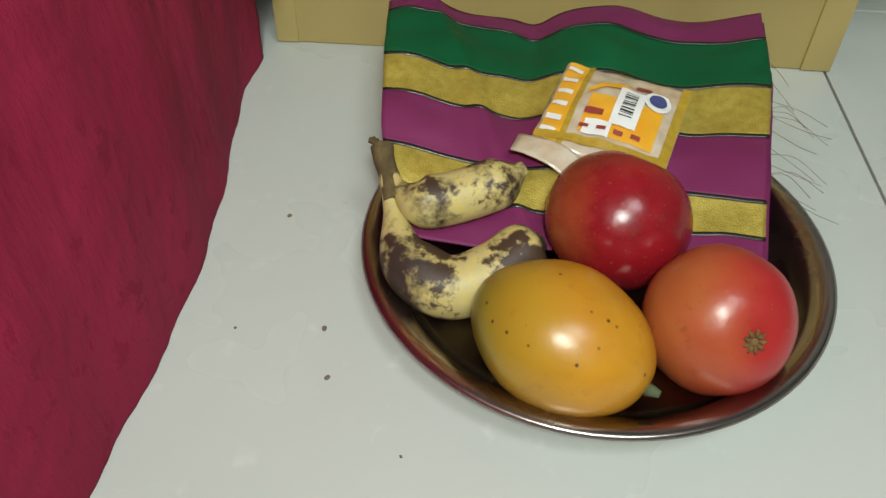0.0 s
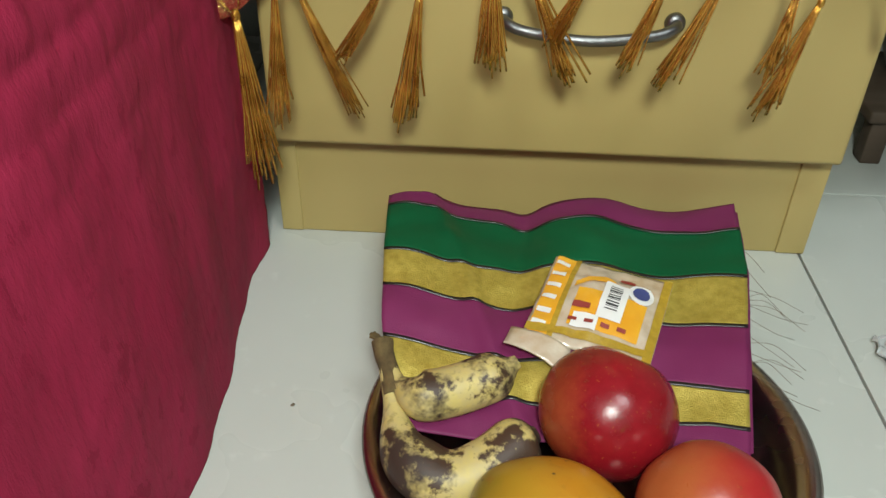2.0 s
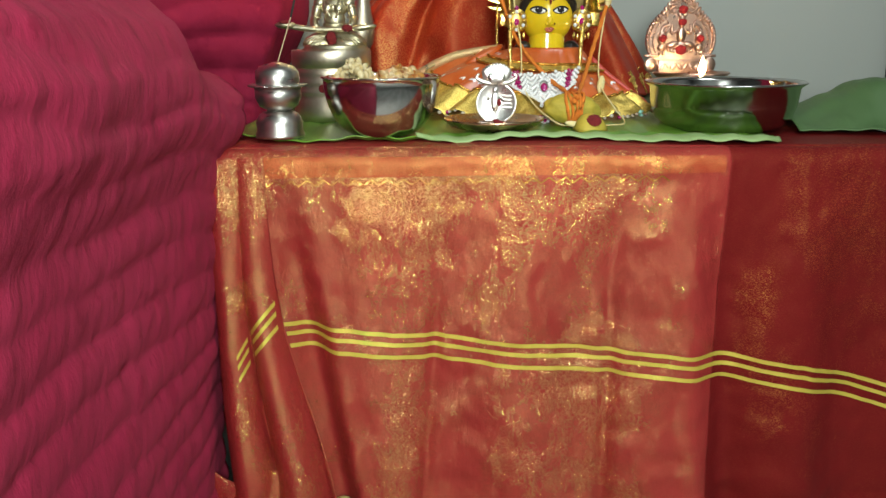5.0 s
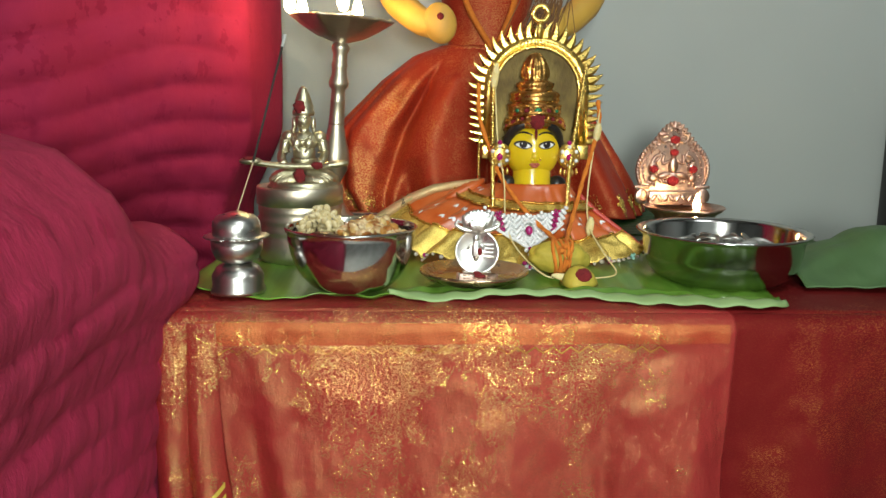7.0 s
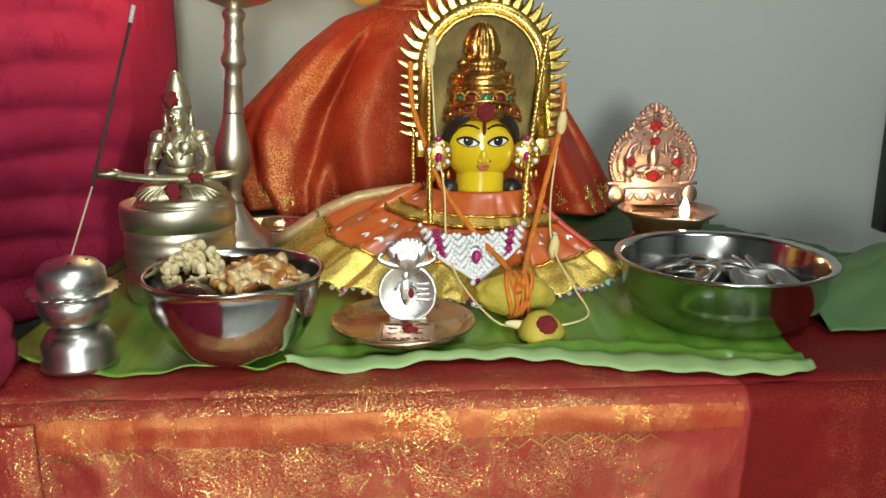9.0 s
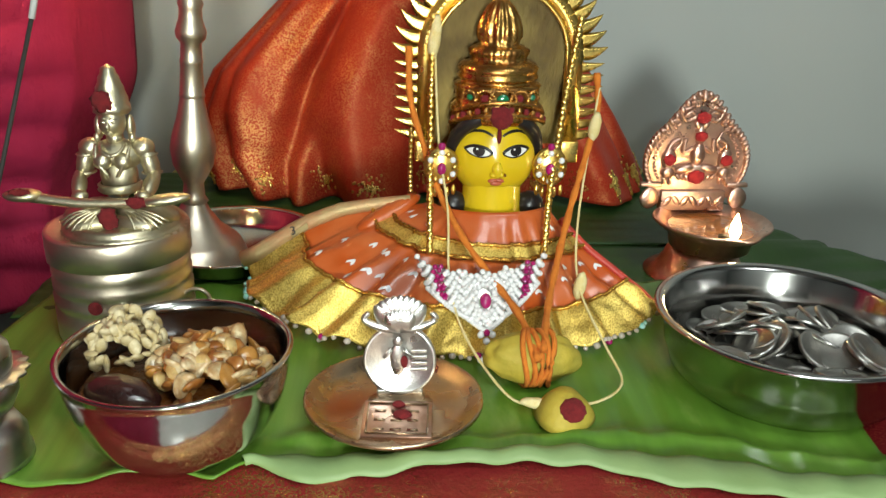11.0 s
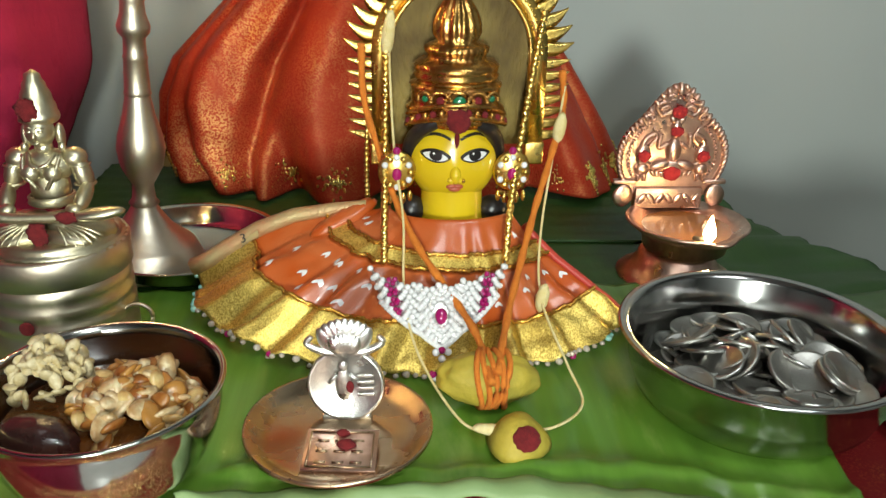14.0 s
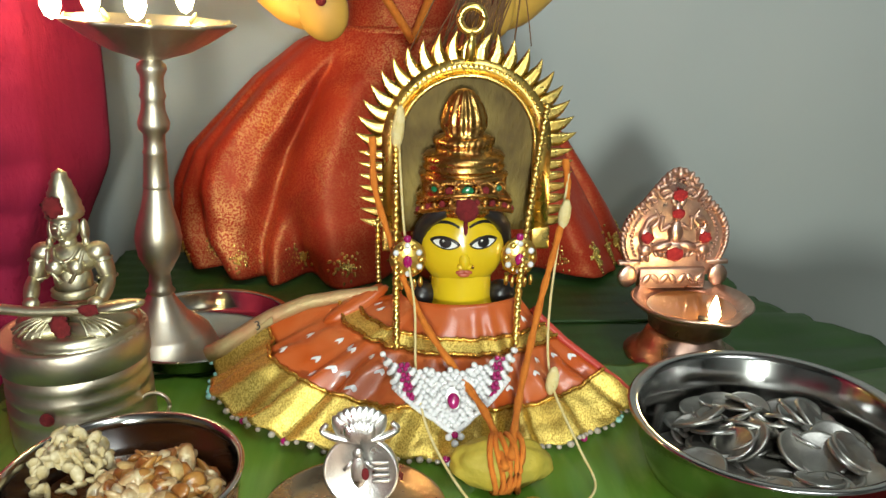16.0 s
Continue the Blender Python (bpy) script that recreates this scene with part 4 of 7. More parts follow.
def front_leaf():
    def f(u, v):
        x = lerp(-0.104, 0.335, u) + 0.02 * v
        y0 = leaf_front(x - 0.02 * v)
        y = lerp(y0, 0.80, v ** 1.0)
        edge = step(0.06, 0.0, v)
        z = leaf_z(y) + 0.0035 * edge * abs(math.sin(x * 24 + 1)) + 0.0012 * nz(x * 30, y * 20) + 0.0008 * math.sin(x * 260)
        y += edge * 0.003 * math.sin(x * 40)
        z += 0.0032 * math.exp(-((y - y0 - 0.016 - 0.003 * math.sin(x * 30)) / 0.005) ** 2) * step(0.05, 0.09, x)
        return Vector((x, y, max(z, 0.6092)))
    t = empty("banana_leaf", "bright green banana leaf spread under the offerings", "leaf", at=(0.1, 0.7, LZ))
    thick(wpart("blade", sheet(150, 60, f), LEAF, t), 0.0009)

    def lip(u, v):
        x = lerp(0.055, 0.335, u)
        p = f((x + 0.104) / 0.439, 0.0)
        w = (0.010 + 0.006 * math.sin(x * 31) + 0.004 * nz(x * 40, 2)) * step(0.0, 0.1, u)
        return Vector((p.x + 0.002 * v, p.y + 0.004 - (w + 0.004) * v, p.z + 0.0035 * math.sin(2.6 * v) - 0.0035 * v + 0.001))
    thick(wpart("curled_edge", sheet(120, 6, lip), LEAF_BACK, t, "pale curled leaf underside"), 0.0007)
    return t


front_leaf()


def back_leaf():
    """The older leaf, spread from the curtain to the table's end."""
    t = empty("banana_leaf", "dark green banana leaf lying behind the figures", "leaf", at=(0.17, 0.88, 0.612))

    def f(u, v):
        back = 1.050 + 0.015 * nz(u * 12, 1) + 0.006 * nz(u * 40, 2)
        y = lerp(0.755, back, v)
        reach = table(y, [(0.755, 0.476), (0.82, 0.466), (0.855, 0.432), (0.90, 0.410), (1.06, 0.385)])
        x = lerp(-0.098, reach, u) + 0.010 * nz(v * 9, 4) * u
        z = 0.6118 + 0.0016 * abs(nz(x * 26, y * 24)) + 0.0006 * math.sin(y * 330)
        z += 0.007 * step(0.86, 0.96, u) * (0.7 + 0.9 * nz(y * 30, 6))
        return Vector((x + 0.007 * step(0.85, 1, u) * nz(v * 30, 9), y, max(z, 0.6114)))
    thick(wpart("blade", sheet(120, 50, f), LEAF_DARK, t), 0.0009)
    wpart("midrib", tube(curve_points([(-0.09, 0.862, 0.6135), (0.15, 0.872, 0.6135), (0.425, 0.864, 0.6140)], 10), 0.0014, 6), LEAF_DARK, t)
    return t


back_leaf()


def end_leaf():
    """The pale leaf end that curls up beside the coin bowl."""
    t = empty("banana_leaf", "pale green leaf end curling up past the table's side", "leaf", at=(0.44, 0.69, 0.612))

    def f(u, v):
        x = lerp(0.372, 0.56, u)
        ridge = table(x, [(0.372, 0.624), (0.398, 0.628), (0.424, 0.640), (0.443, 0.650), (0.47, 0.652), (0.56, 0.63)]) + 0.004 * nz(x * 60, 3)
        y = table(v, [(0.0, 0.640), (0.45, 0.690), (0.55, 0.697), (1.0, 0.775)]) - 0.10 * max(0.0, x - 0.40) * (1 - v)
        front = lerp(0.6125, ridge, math.sin(min(1.0, v / 0.5) * math.pi / 2) ** 1.3)
        back = lerp(ridge, 0.6140, step(0.55, 1.0, v) * 0.85)
        z = front if v < 0.5 else back
        z += 0.0022 * nz(x * 50, v * 7) - 0.02 * step(0.48, 0.56, x)
        return Vector((x, y + 0.004 * nz(x * 34, v * 5, 2), max(z, 0.6122 if x < 0.46 else 0.58)))
    thick(wpart("blade", sheet(80, 40, f), surface("pale_leaf", (0.045, 0.10, 0.030), (0.065, 0.125, 0.042), 0.42, big=14, fine=180, amount=0.4, relief=0.3, stretch=(1, 0.25, 0.25)), t), 0.0009)
    return t


end_leaf()


# ---------------------------------------------------------------- bowls
def hemisphere_profile(r, h, foot, wall=0.0012, lip=0.0016, n=14, power=0.5):
    out = [(0.0, 0.0), (foot, 0.0)]
    for k in range(1, n + 1):
        q = k / n
        out.append((foot + (r - foot) * math.sin(q * math.pi / 2) ** power, h * (1 - math.cos(q * math.pi / 2)) ** 0.92))
    out += [(r + lip, h + 0.0003), (r + lip * 1.1, h + 0.0012), (r + lip * 0.4, h + 0.002), (r - wall, h + 0.001)]
    for k in range(n - 1, 0, -1):
        q = k / n
        out.append((max(0.002, foot + (r - foot) * math.sin(q * math.pi / 2) ** power - wall), h * (1 - math.cos(q * math.pi / 2)) ** 0.92 + wall))
    return out + [(0.0, wall)]


NUT_BOWL = (0.0285, 0.630, 0.6118)
COIN_BOWL = (0.3175, 0.675, 0.6108)


def nut_bowl():
    b = tagged(part("offering_bowl", lathe(hemisphere_profile(0.0465, 0.0455, 0.016, power=0.85), 72, NUT_BOWL), STEEL), "shiny round steel bowl holding candied nuts and a date", "bowl")
    return b


nut_bowl()


def lump(seed, r):
    rnd = random.Random(seed)
    k = [rnd.uniform(0.8, 1.2) for _ in range(3)]
    bm = bmesh.new()
    bmesh.ops.create_icosphere(bm, subdivisions=2 if r > 0.0021 else 1, radius=r)
    for v in bm.verts:
        v.co = Vector((v.co.x * k[0] * 1.45, v.co.y * k[1] * 0.85, v.co.z * k[2] * 0.42)) * (1 + 0.34 * nz(v.co.x * 160 + seed, v.co.y * 160, v.co.z * 160))
    return bm


def bead(r):
    bm = bmesh.new()
    bmesh.ops.create_icosphere(bm, subdivisions=2, radius=r)
    for v in bm.verts:
        v.co.z *= 0.9
    return bm


def nuts():
    t = empty("nut_cluster", "heap of caramel-coated nuts in the steel bowl", "nuts", at=(0.04, 0.63, 0.645))
    rnd = random.Random(11)
    made = []
    for k in range(5):
        ob = part("nut", lump(k, 0.0043), surface("candied_nut_%d" % k, ((0.72, 0.60, 0.36), (0.64, 0.47, 0.20), (0.46, 0.22, 0.05), (0.24, 0.07, 0.015), (0.70, 0.58, 0.36))[k], (0.40, 0.17, 0.03), 0.26, big=240, fine=500, amount=0.7, relief=0.4, coat=0.5), t)
        made.append(ob.data)
        ob.matrix_parent_inverse = Matrix.Translation(t.location).inverted()
        ob.matrix_basis = pose(0.03 + 0.006 * k, 0.63, 0.646)
    for k in range(110):
        a, r = rnd.uniform(0, 6.28), 0.0215 * math.sqrt(rnd.random())
        x, y = 0.043 + r * math.cos(a) * 1.05, 0.624 + r * math.sin(a) * 1.15
        z = 0.652 + 0.011 * (1 - (r / 0.0225) ** 2) + rnd.uniform(-0.004, 0.0015)
        ob = new("nut", made[k % 5])
        under(ob, t).matrix_basis = pose(x, y, z, rnd.uniform(-60, 60), rnd.uniform(-60, 60), rnd.uniform(0, 360))
    p = empty("puffed_rice_cluster", "pale puffed-rice sweet pressed into a lump", "sweet", at=(0.005, 0.645, 0.648))
    base = None
    for k in range(90):
        a, q = rnd.uniform(0, 6.28), rnd.random()
        r = 0.016 * math.sqrt(q)
        x, y = 0.006 + r * math.cos(a), 0.640 + r * math.sin(a)
        z = 0.653 + 0.016 * (1 - q) + rnd.uniform(-0.004, 0.003)
        if base is None:
            ob = part("grain", lump(21, 0.0030), PUFF)
            base = ob.data
        else:
            ob = new("grain", base)
        under(ob, p).matrix_basis = pose(x, y, z, rnd.uniform(-90, 90), rnd.uniform(-90, 90), rnd.uniform(0, 360))
    tagged(part("date", ball((0.013, 0.605, 0.650), (0.0155, 0.009, 0.0085), None, (0, 8, -12), 28, 18, lambda u: 1 + 0.09 * nz(u.x * 2.5, u.y * 7, u.z * 7)), DATE), "wrinkled dark date lying on the sweets", "date")
    under_fill = lathe([(0.0, 0.033), (0.038, 0.032), (0.041, 0.029), (0.035, 0.012), (0.0, 0.008)], 40, NUT_BOWL)
    tagged(part("nut_bed", under_fill, NUT), "lower layer of candied nuts in the bowl", "nuts", kind="stuff")


nuts()


def coin_bowl():
    prof = [(0.0, 0.0), (0.040, 0.0), (0.048, 0.002), (0.0560, 0.0095), (0.0600, 0.021), (0.0618, 0.0355), (0.0655, 0.0380), (0.0668, 0.0392), (0.0655, 0.0402), (0.062, 0.0392), (0.0605, 0.0368), (0.0587, 0.021), (0.0548, 0.0108), (0.047, 0.0034), (0.0, 0.0015)]
    return tagged(part("coin_bowl", lathe(prof, 96, COIN_BOWL), STEEL), "wide shiny steel bowl half full of coins", "bowl")


coin_bowl()


def coins():
    def one(r, h):
        return lathe([(0.0, 0.0), (r * 0.86, 0.0), (r * 0.88, -0.0002), (r, -0.0002), (r, h + 0.0002), (r * 0.88, h + 0.0002), (r * 0.86, h), (0.0, h)], 28)
    kinds = [part("coin", one(0.0115, 0.0014), COIN, None), part("coin", one(0.0125, 0.0015), COIN, None), part("coin", one(0.0108, 0.0014), STEEL_BRUSHED, None)]
    rnd = random.Random(8)
    cx, cy, cz = COIN_BOWL
    for k in range(120):
        a, r = rnd.uniform(0, 6.28), 0.043 * math.sqrt(rnd.random())
        z = cz + 0.009 + 0.015 * (k / 120) + rnd.uniform(0, 0.003)
        if k > 92:
            a, r = -0.9 + 0.15 * (k - 92), 0.024 + 0.012 * math.sin(k)
            m = pose(cx + r * math.cos(a), cy + r * math.sin(a) - 0.006, cz + 0.0260, 28 + rnd.uniform(-12, 10), rnd.uniform(-30, 30), math.degrees(a) + 60)
        else:
            m = pose(cx + r * math.cos(a), cy + r * math.sin(a), z, rnd.uniform(-16, 16), rnd.uniform(-16, 16), rnd.uniform(0, 360))
        ob = kinds[k] if k < 3 else new("coin", kinds[k % 3].data)
        ob.matrix_basis = m
        tagged(ob, "worn silver-grey coin lying in the steel bowl", "coin", "coins in the bowl")


coins()


# ---------------------------------------------------------------- bronze plate, silver coin ornament, engraved plate
def bronze_plate():
    prof = [(0.0, 0.0015), (0.030, 0.0015), (0.036, 0.004), (0.0405, 0.0075), (0.0415, 0.0080), (0.0412, 0.0088), (0.040, 0.0085), (0.0355, 0.0052), (0.030, 0.0028), (0.0, 0.0026)]
    prof = [(r, z - 0.0010) for r, z in prof[:5]] + prof[5:]
    return tagged(part("bronze_plate", lathe(prof, 72, (0.1195, 0.648, 0.6146)), BRONZE_PLATE), "small shallow bronze plate with a bare rim", "plate")


bronze_plate()


def silver_ornament():
    x, y, z = 0.1225, 0.662, 0.6175
    t = empty("silver_coin_stand", "silver coin with engraved figure and lotus crown in the plate", "ornament", at=(x, y, z))
    body = lathe([(0.0, -0.0012), (0.0152, -0.0012), (0.0158, -0.0016), (0.0172, -0.0016), (0.0172, 0.0016), (0.0158, 0.0016), (0.0152, 0.0010), (0.0, 0.0010)], 56)
    bmesh.ops.transform(body, matrix=pose(x, y, z + 0.0165, 82, 0, -6), verts=body.verts)
    disc = wpart("disc", body, SILVER, t)
    bm = box(x - 0.011, x + 0.011, y - 0.003, y + 0.003, z - 0.001, z + 0.002, 0.001)
    wpart("foot", bm, SILVER, t)
    bm = bmesh.new()
    for k in range(-4, 5):
        a = k * 0.20
        for row, s in ((0, 1.0), (1, 0.72)):
            if row and abs(k) == 4:
                continue
            m = pose(x, y - 0.0012 * row, z + 0.0335 - 0.0015 * row) @ Matrix.Rotation(a, 4, "Y")
            own = ball((0, 0, 0.0085 * s), (0.0058 * s, 0.0022, 0.0080 * s), seg=14, rings=10, shape=lambda u: 1 - 0.25 * max(0, u.z) * abs(u.x))
            bmesh.ops.transform(own, matrix=m, verts=own.verts)
            merge(bm, own)
    for s in (-1, 1):
        tube(curve_points([(x, y, z + 0.033), (x + s * 0.009, y, z + 0.0335), (x + s * 0.0165, y, z + 0.0375), (x + s * 0.0145, y, z + 0.0410)], 6), 0.0022, 8, bm, taper=lambda q: 1.1 - 0.6 * q)
    wpart("lotus_crown", bm, SILVER, t, "chased silver lotus crown")
    bm = ball((x - 0.001, y - 0.0028, z + 0.018), (0.0036, 0.0012, 0.0085), seg=14, rings=10)
    ball((x - 0.001, y - 0.0030, z + 0.0275), (0.0024, 0.0012, 0.0026), bm, seg=12, rings=8)
    for s in (-1, 1):
        tube([(x - 0.001 + s * 0.003, y - 0.0026, z + 0.023), (x - 0.001 + s * 0.0065, y - 0.0024, z + 0.019)], 0.0010, 6, bm)
    wpart("relief", bm, SILVER, disc)
    for k in range(4):
        wpart("line_of_writing", box(x + 0.005, x + 0.0125, y - 0.0042, y - 0.003, z + 0.0125 + 0.0032 * k, z + 0.0140 + 0.0032 * k, 0.0003), SILVER, disc)
    wpart("red_dot", ball((x + 0.002, y - 0.0042, z + 0.0175), (0.0018, 0.0008, 0.0032), seg=10, rings=8), KUMKUM, disc, "dab of dark red powder")
    return t


silver_ornament()


def engraved_plate():
    t = empty("engraved_copper_plate", "small square engraved copper plate dabbed with red powder", "plate", at=(0.121, 0.636, 0.6172))
    m = pose(0.121, 0.634, 0.6190, 6, 0, -4)

    def q(bm):
        bmesh.ops.transform(bm, matrix=m, verts=bm.verts)
        return bm
    sheet_metal = wpart("plate", q(box(-0.0155, 0.0155, -0.0125, 0.0125, -0.0004, 0.0006, 0.0002)), COPPER, t)
    for s in (-1, 1):
        wpart("frame_line", q(box(-0.0135, 0.0135, s * 0.0105 - 0.0004, s * 0.0105 + 0.0004, 0.0006, 0.0011, 0)), BRONZE_PLATE, sheet_metal)
        wpart("frame_line", q(box(s * 0.0135 - 0.0004, s * 0.0135 + 0.0004, -0.0105, 0.0105, 0.0006, 0.0011, 0)), BRONZE_PLATE, sheet_metal)
    for k in range(3):
        for c in range(3):
            wpart("engraved_mark", q(box(-0.0105 + 0.0075 * c, -0.0055 + 0.0075 * c, -0.0085 + 0.0065 * k, -0.0072 + 0.0065 * k, 0.0006, 0.0010, 0)), BRONZE_PLATE, sheet_metal)
    wpart("red_powder", q(ball((0.002, 0.0025, 0.001), (0.0042, 0.0030, 0.0018), seg=14, rings=8, shape=lambda u: 1 + 0.3 * nz(u.x * 3, u.y * 3))), KUMKUM, t, "dab of dark red powder")
    wpart("red_powder", q(ball((0.0, 0.0095, 0.001), (0.0030, 0.0022, 0.0016), seg=14, rings=8, shape=lambda u: 1 + 0.3 * nz(u.x * 3, u.y * 3))), KUMKUM, t, "dab of dark red powder")
    return t


engraved_plate()


# ---------------------------------------------------------------- turmeric root tied with thread, turmeric cone
def turmeric():
    at = (0.1885, 0.674, 0.6275)
    t = empty("turmeric_root", "yellow turmeric root bound with orange thread", "root", at=at)
    wpart("root", ball(at, (0.0265, 0.012, 0.0128), None, (0, 4, 4), 40, 26, lambda u: 1 + 0.10 * nz(u.x * 2.5, u.y * 2.5, u.z * 2.5) - 0.08 * abs(u.x) ** 3), TURMERIC, t)
    for k in range(5):
        x = at[0] + 0.001 + 0.0032 * (k - 2)
        pts = [(x + 0.0015 * math.sin(a * 2 + k), at[1] + 0.0130 * math.cos(a), at[2] + 0.0138 * math.sin(a)) for a in [2 * math.pi * q / 22 for q in range(23)]]
        wpart("thread_turn", tube(pts, 0.0014, 6), ORANGE_THREAD, t, "orange cotton thread")
    c = empty("turmeric_cone", "small yellow turmeric paste cone with a red powder dot", "offering", at=(0.203, 0.638, 0.6145))
    wpart("cone", lathe([(0.0, -0.0005), (0.0145, -0.0005), (0.0132, 0.003), (0.0105, 0.008), (0.0070, 0.0118), (0.003, 0.0135), (0.0, 0.0138)], 28, (0.1985, 0.643, 0.6135), wave=lambda a, k: 1 + 0.07 * math.sin(3 * a + k)), TURMERIC, c)
    wpart("red_dot", ball((0.2005, 0.6345, 0.6220), (0.0062, 0.0026, 0.0056), None, (-42, 0, 0), 18, 12, lambda u: 1 + 0.2 * nz(u.x * 3, u.z * 3)), KUMKUM, c, "dark red powder dot")


turmeric()


# ---------------------------------------------------------------- incense stand
def incense_stand():
    x, y, z = -0.0525, 0.620, 0.6120
    t = empty("incense_stand", "dull steel incense holder with a scalloped collar", "incense holder", at=(x, y, z))
    wpart("base", lathe([(0.0, 0.0), (0.0195, 0.0), (0.0195, 0.0025), (0.0180, 0.005), (0.0185, 0.012), (0.0150, 0.0185), (0.0085, 0.0215), (0.0, 0.0215)], 48, (x, y, z)), STEEL_BRUSHED, t)
    wpart("cup", lathe([(0.0, 0.0205), (0.0085, 0.0210), (0.0150, 0.0245), (0.0180, 0.0310), (0.0182, 0.0395), (0.0, 0.0400)], 48, (x, y, z)), STEEL_BRUSHED, t)
    wpart("scalloped_collar", lathe([(0.0165, 0.0392), (0.0222, 0.0398), (0.0228, 0.0406), (0.0222, 0.0412), (0.0165, 0.0415)], 96, (x, y, z), wave=lambda a, k: 1 + (0.035 * math.cos(20 * a) if k in (1, 2, 3) else 0)), STEEL_BRUSHED, t)
    lid = wpart("lid", lathe([(0.0168, 0.0412), (0.0172, 0.0450), (0.0166, 0.0510), (0.0135, 0.0550), (0.0070, 0.0570), (0.0035, 0.0582), (0.0, 0.0585)], 48, (x, y, z)), STEEL_BRUSHED, t)
    # Dark discs paint the shade of openings; the lid itself is not pierced.
    for k in range(5):
        a = k * 1.256
        wpart("hole", lathe([(0.0, 0.0), (0.0011, 0.0), (0.0011, 0.0004), (0.0, 0.0004)], 10, (x + 0.0085 * math.cos(a), y + 0.0085 * math.sin(a), z + 0.0563)), DARK, lid)
    st = empty("incense_stick", "long dark incense stick with an ash tip standing in the holder", "incense stick", at=(x, y, z + 0.055))
    a, b, c, d = Vector((x, y, z + 0.055)), Vector((x + 0.0105, y + 0.014, z + 0.092)), Vector((-0.0245, 0.666, 0.787)), Vector((-0.0225, 0.668, 0.796))
    wpart("bare_end", tube([a, b], 0.00055, 6), surface("bamboo", (0.50, 0.34, 0.22), (0.42, 0.28, 0.17), 0.7), st, "pale bare bamboo end")
    wpart("coated_length", tube([b, c], 0.0009, 6), DARK, st)
    wpart("ash_tip", tube([c, d], 0.0013, 6), surface("pale_ash", (0.5, 0.5, 0.48), (0.4, 0.4, 0.38), 0.95), st, "pale grey ash tip")
    return t


incense_stand()


# ---------------------------------------------------------------- pot with the seated figure
POT = (-0.0245, 0.735, 0.6140)


def pot():
    x, y, z = POT
    t = empty("brass_pot", "upturned ringed brass pot carrying a seated figure", "pot", at=POT)
    prof = [(0.0, 0.0), (0.0365, 0.0), (0.0385, 0.006), (0.0385, 0.020)]
    wpart("body", lathe(prof + [(0.0372, 0.022), (0.0385, 0.0245), (0.0385, 0.0285), (0.0370, 0.0305), (0.0382, 0.033), (0.0382, 0.037), (0.0368, 0.039), (0.0380, 0.0415), (0.0378, 0.0455), (0.0366, 0.0475)], 64, POT, wave=lambda a, k: 0.925), BRASS_LAMP, t)
    wpart("rim_band", lathe([(0.0366, 0.0470), (0.0392, 0.0480), (0.0392, 0.0615), (0.0385, 0.0628), (0.0365, 0.0628), (0.0340, 0.0618), (0.0, 0.0612)], 64, POT, wave=lambda a, k: 0.925), BRASS_LAMP, t)
    ring = [(x + 0.0395 + 0.0072 * math.cos(a), y - 0.010, z + 0.022 + 0.0072 * math.sin(a)) for a in [2 * math.pi * k / 28 for k in range(29)]]
    wpart("ring_handle", tube(ring, 0.0011, 8), BRASS_LAMP, t, "loose brass ring")
    wpart("red_dot", ball((x - 0.004, y - 0.0362, z + 0.030), (0.0036, 0.0012, 0.0036), seg=12, rings=8), KUMKUM, t, "dab of red powder")
    return t


pot()


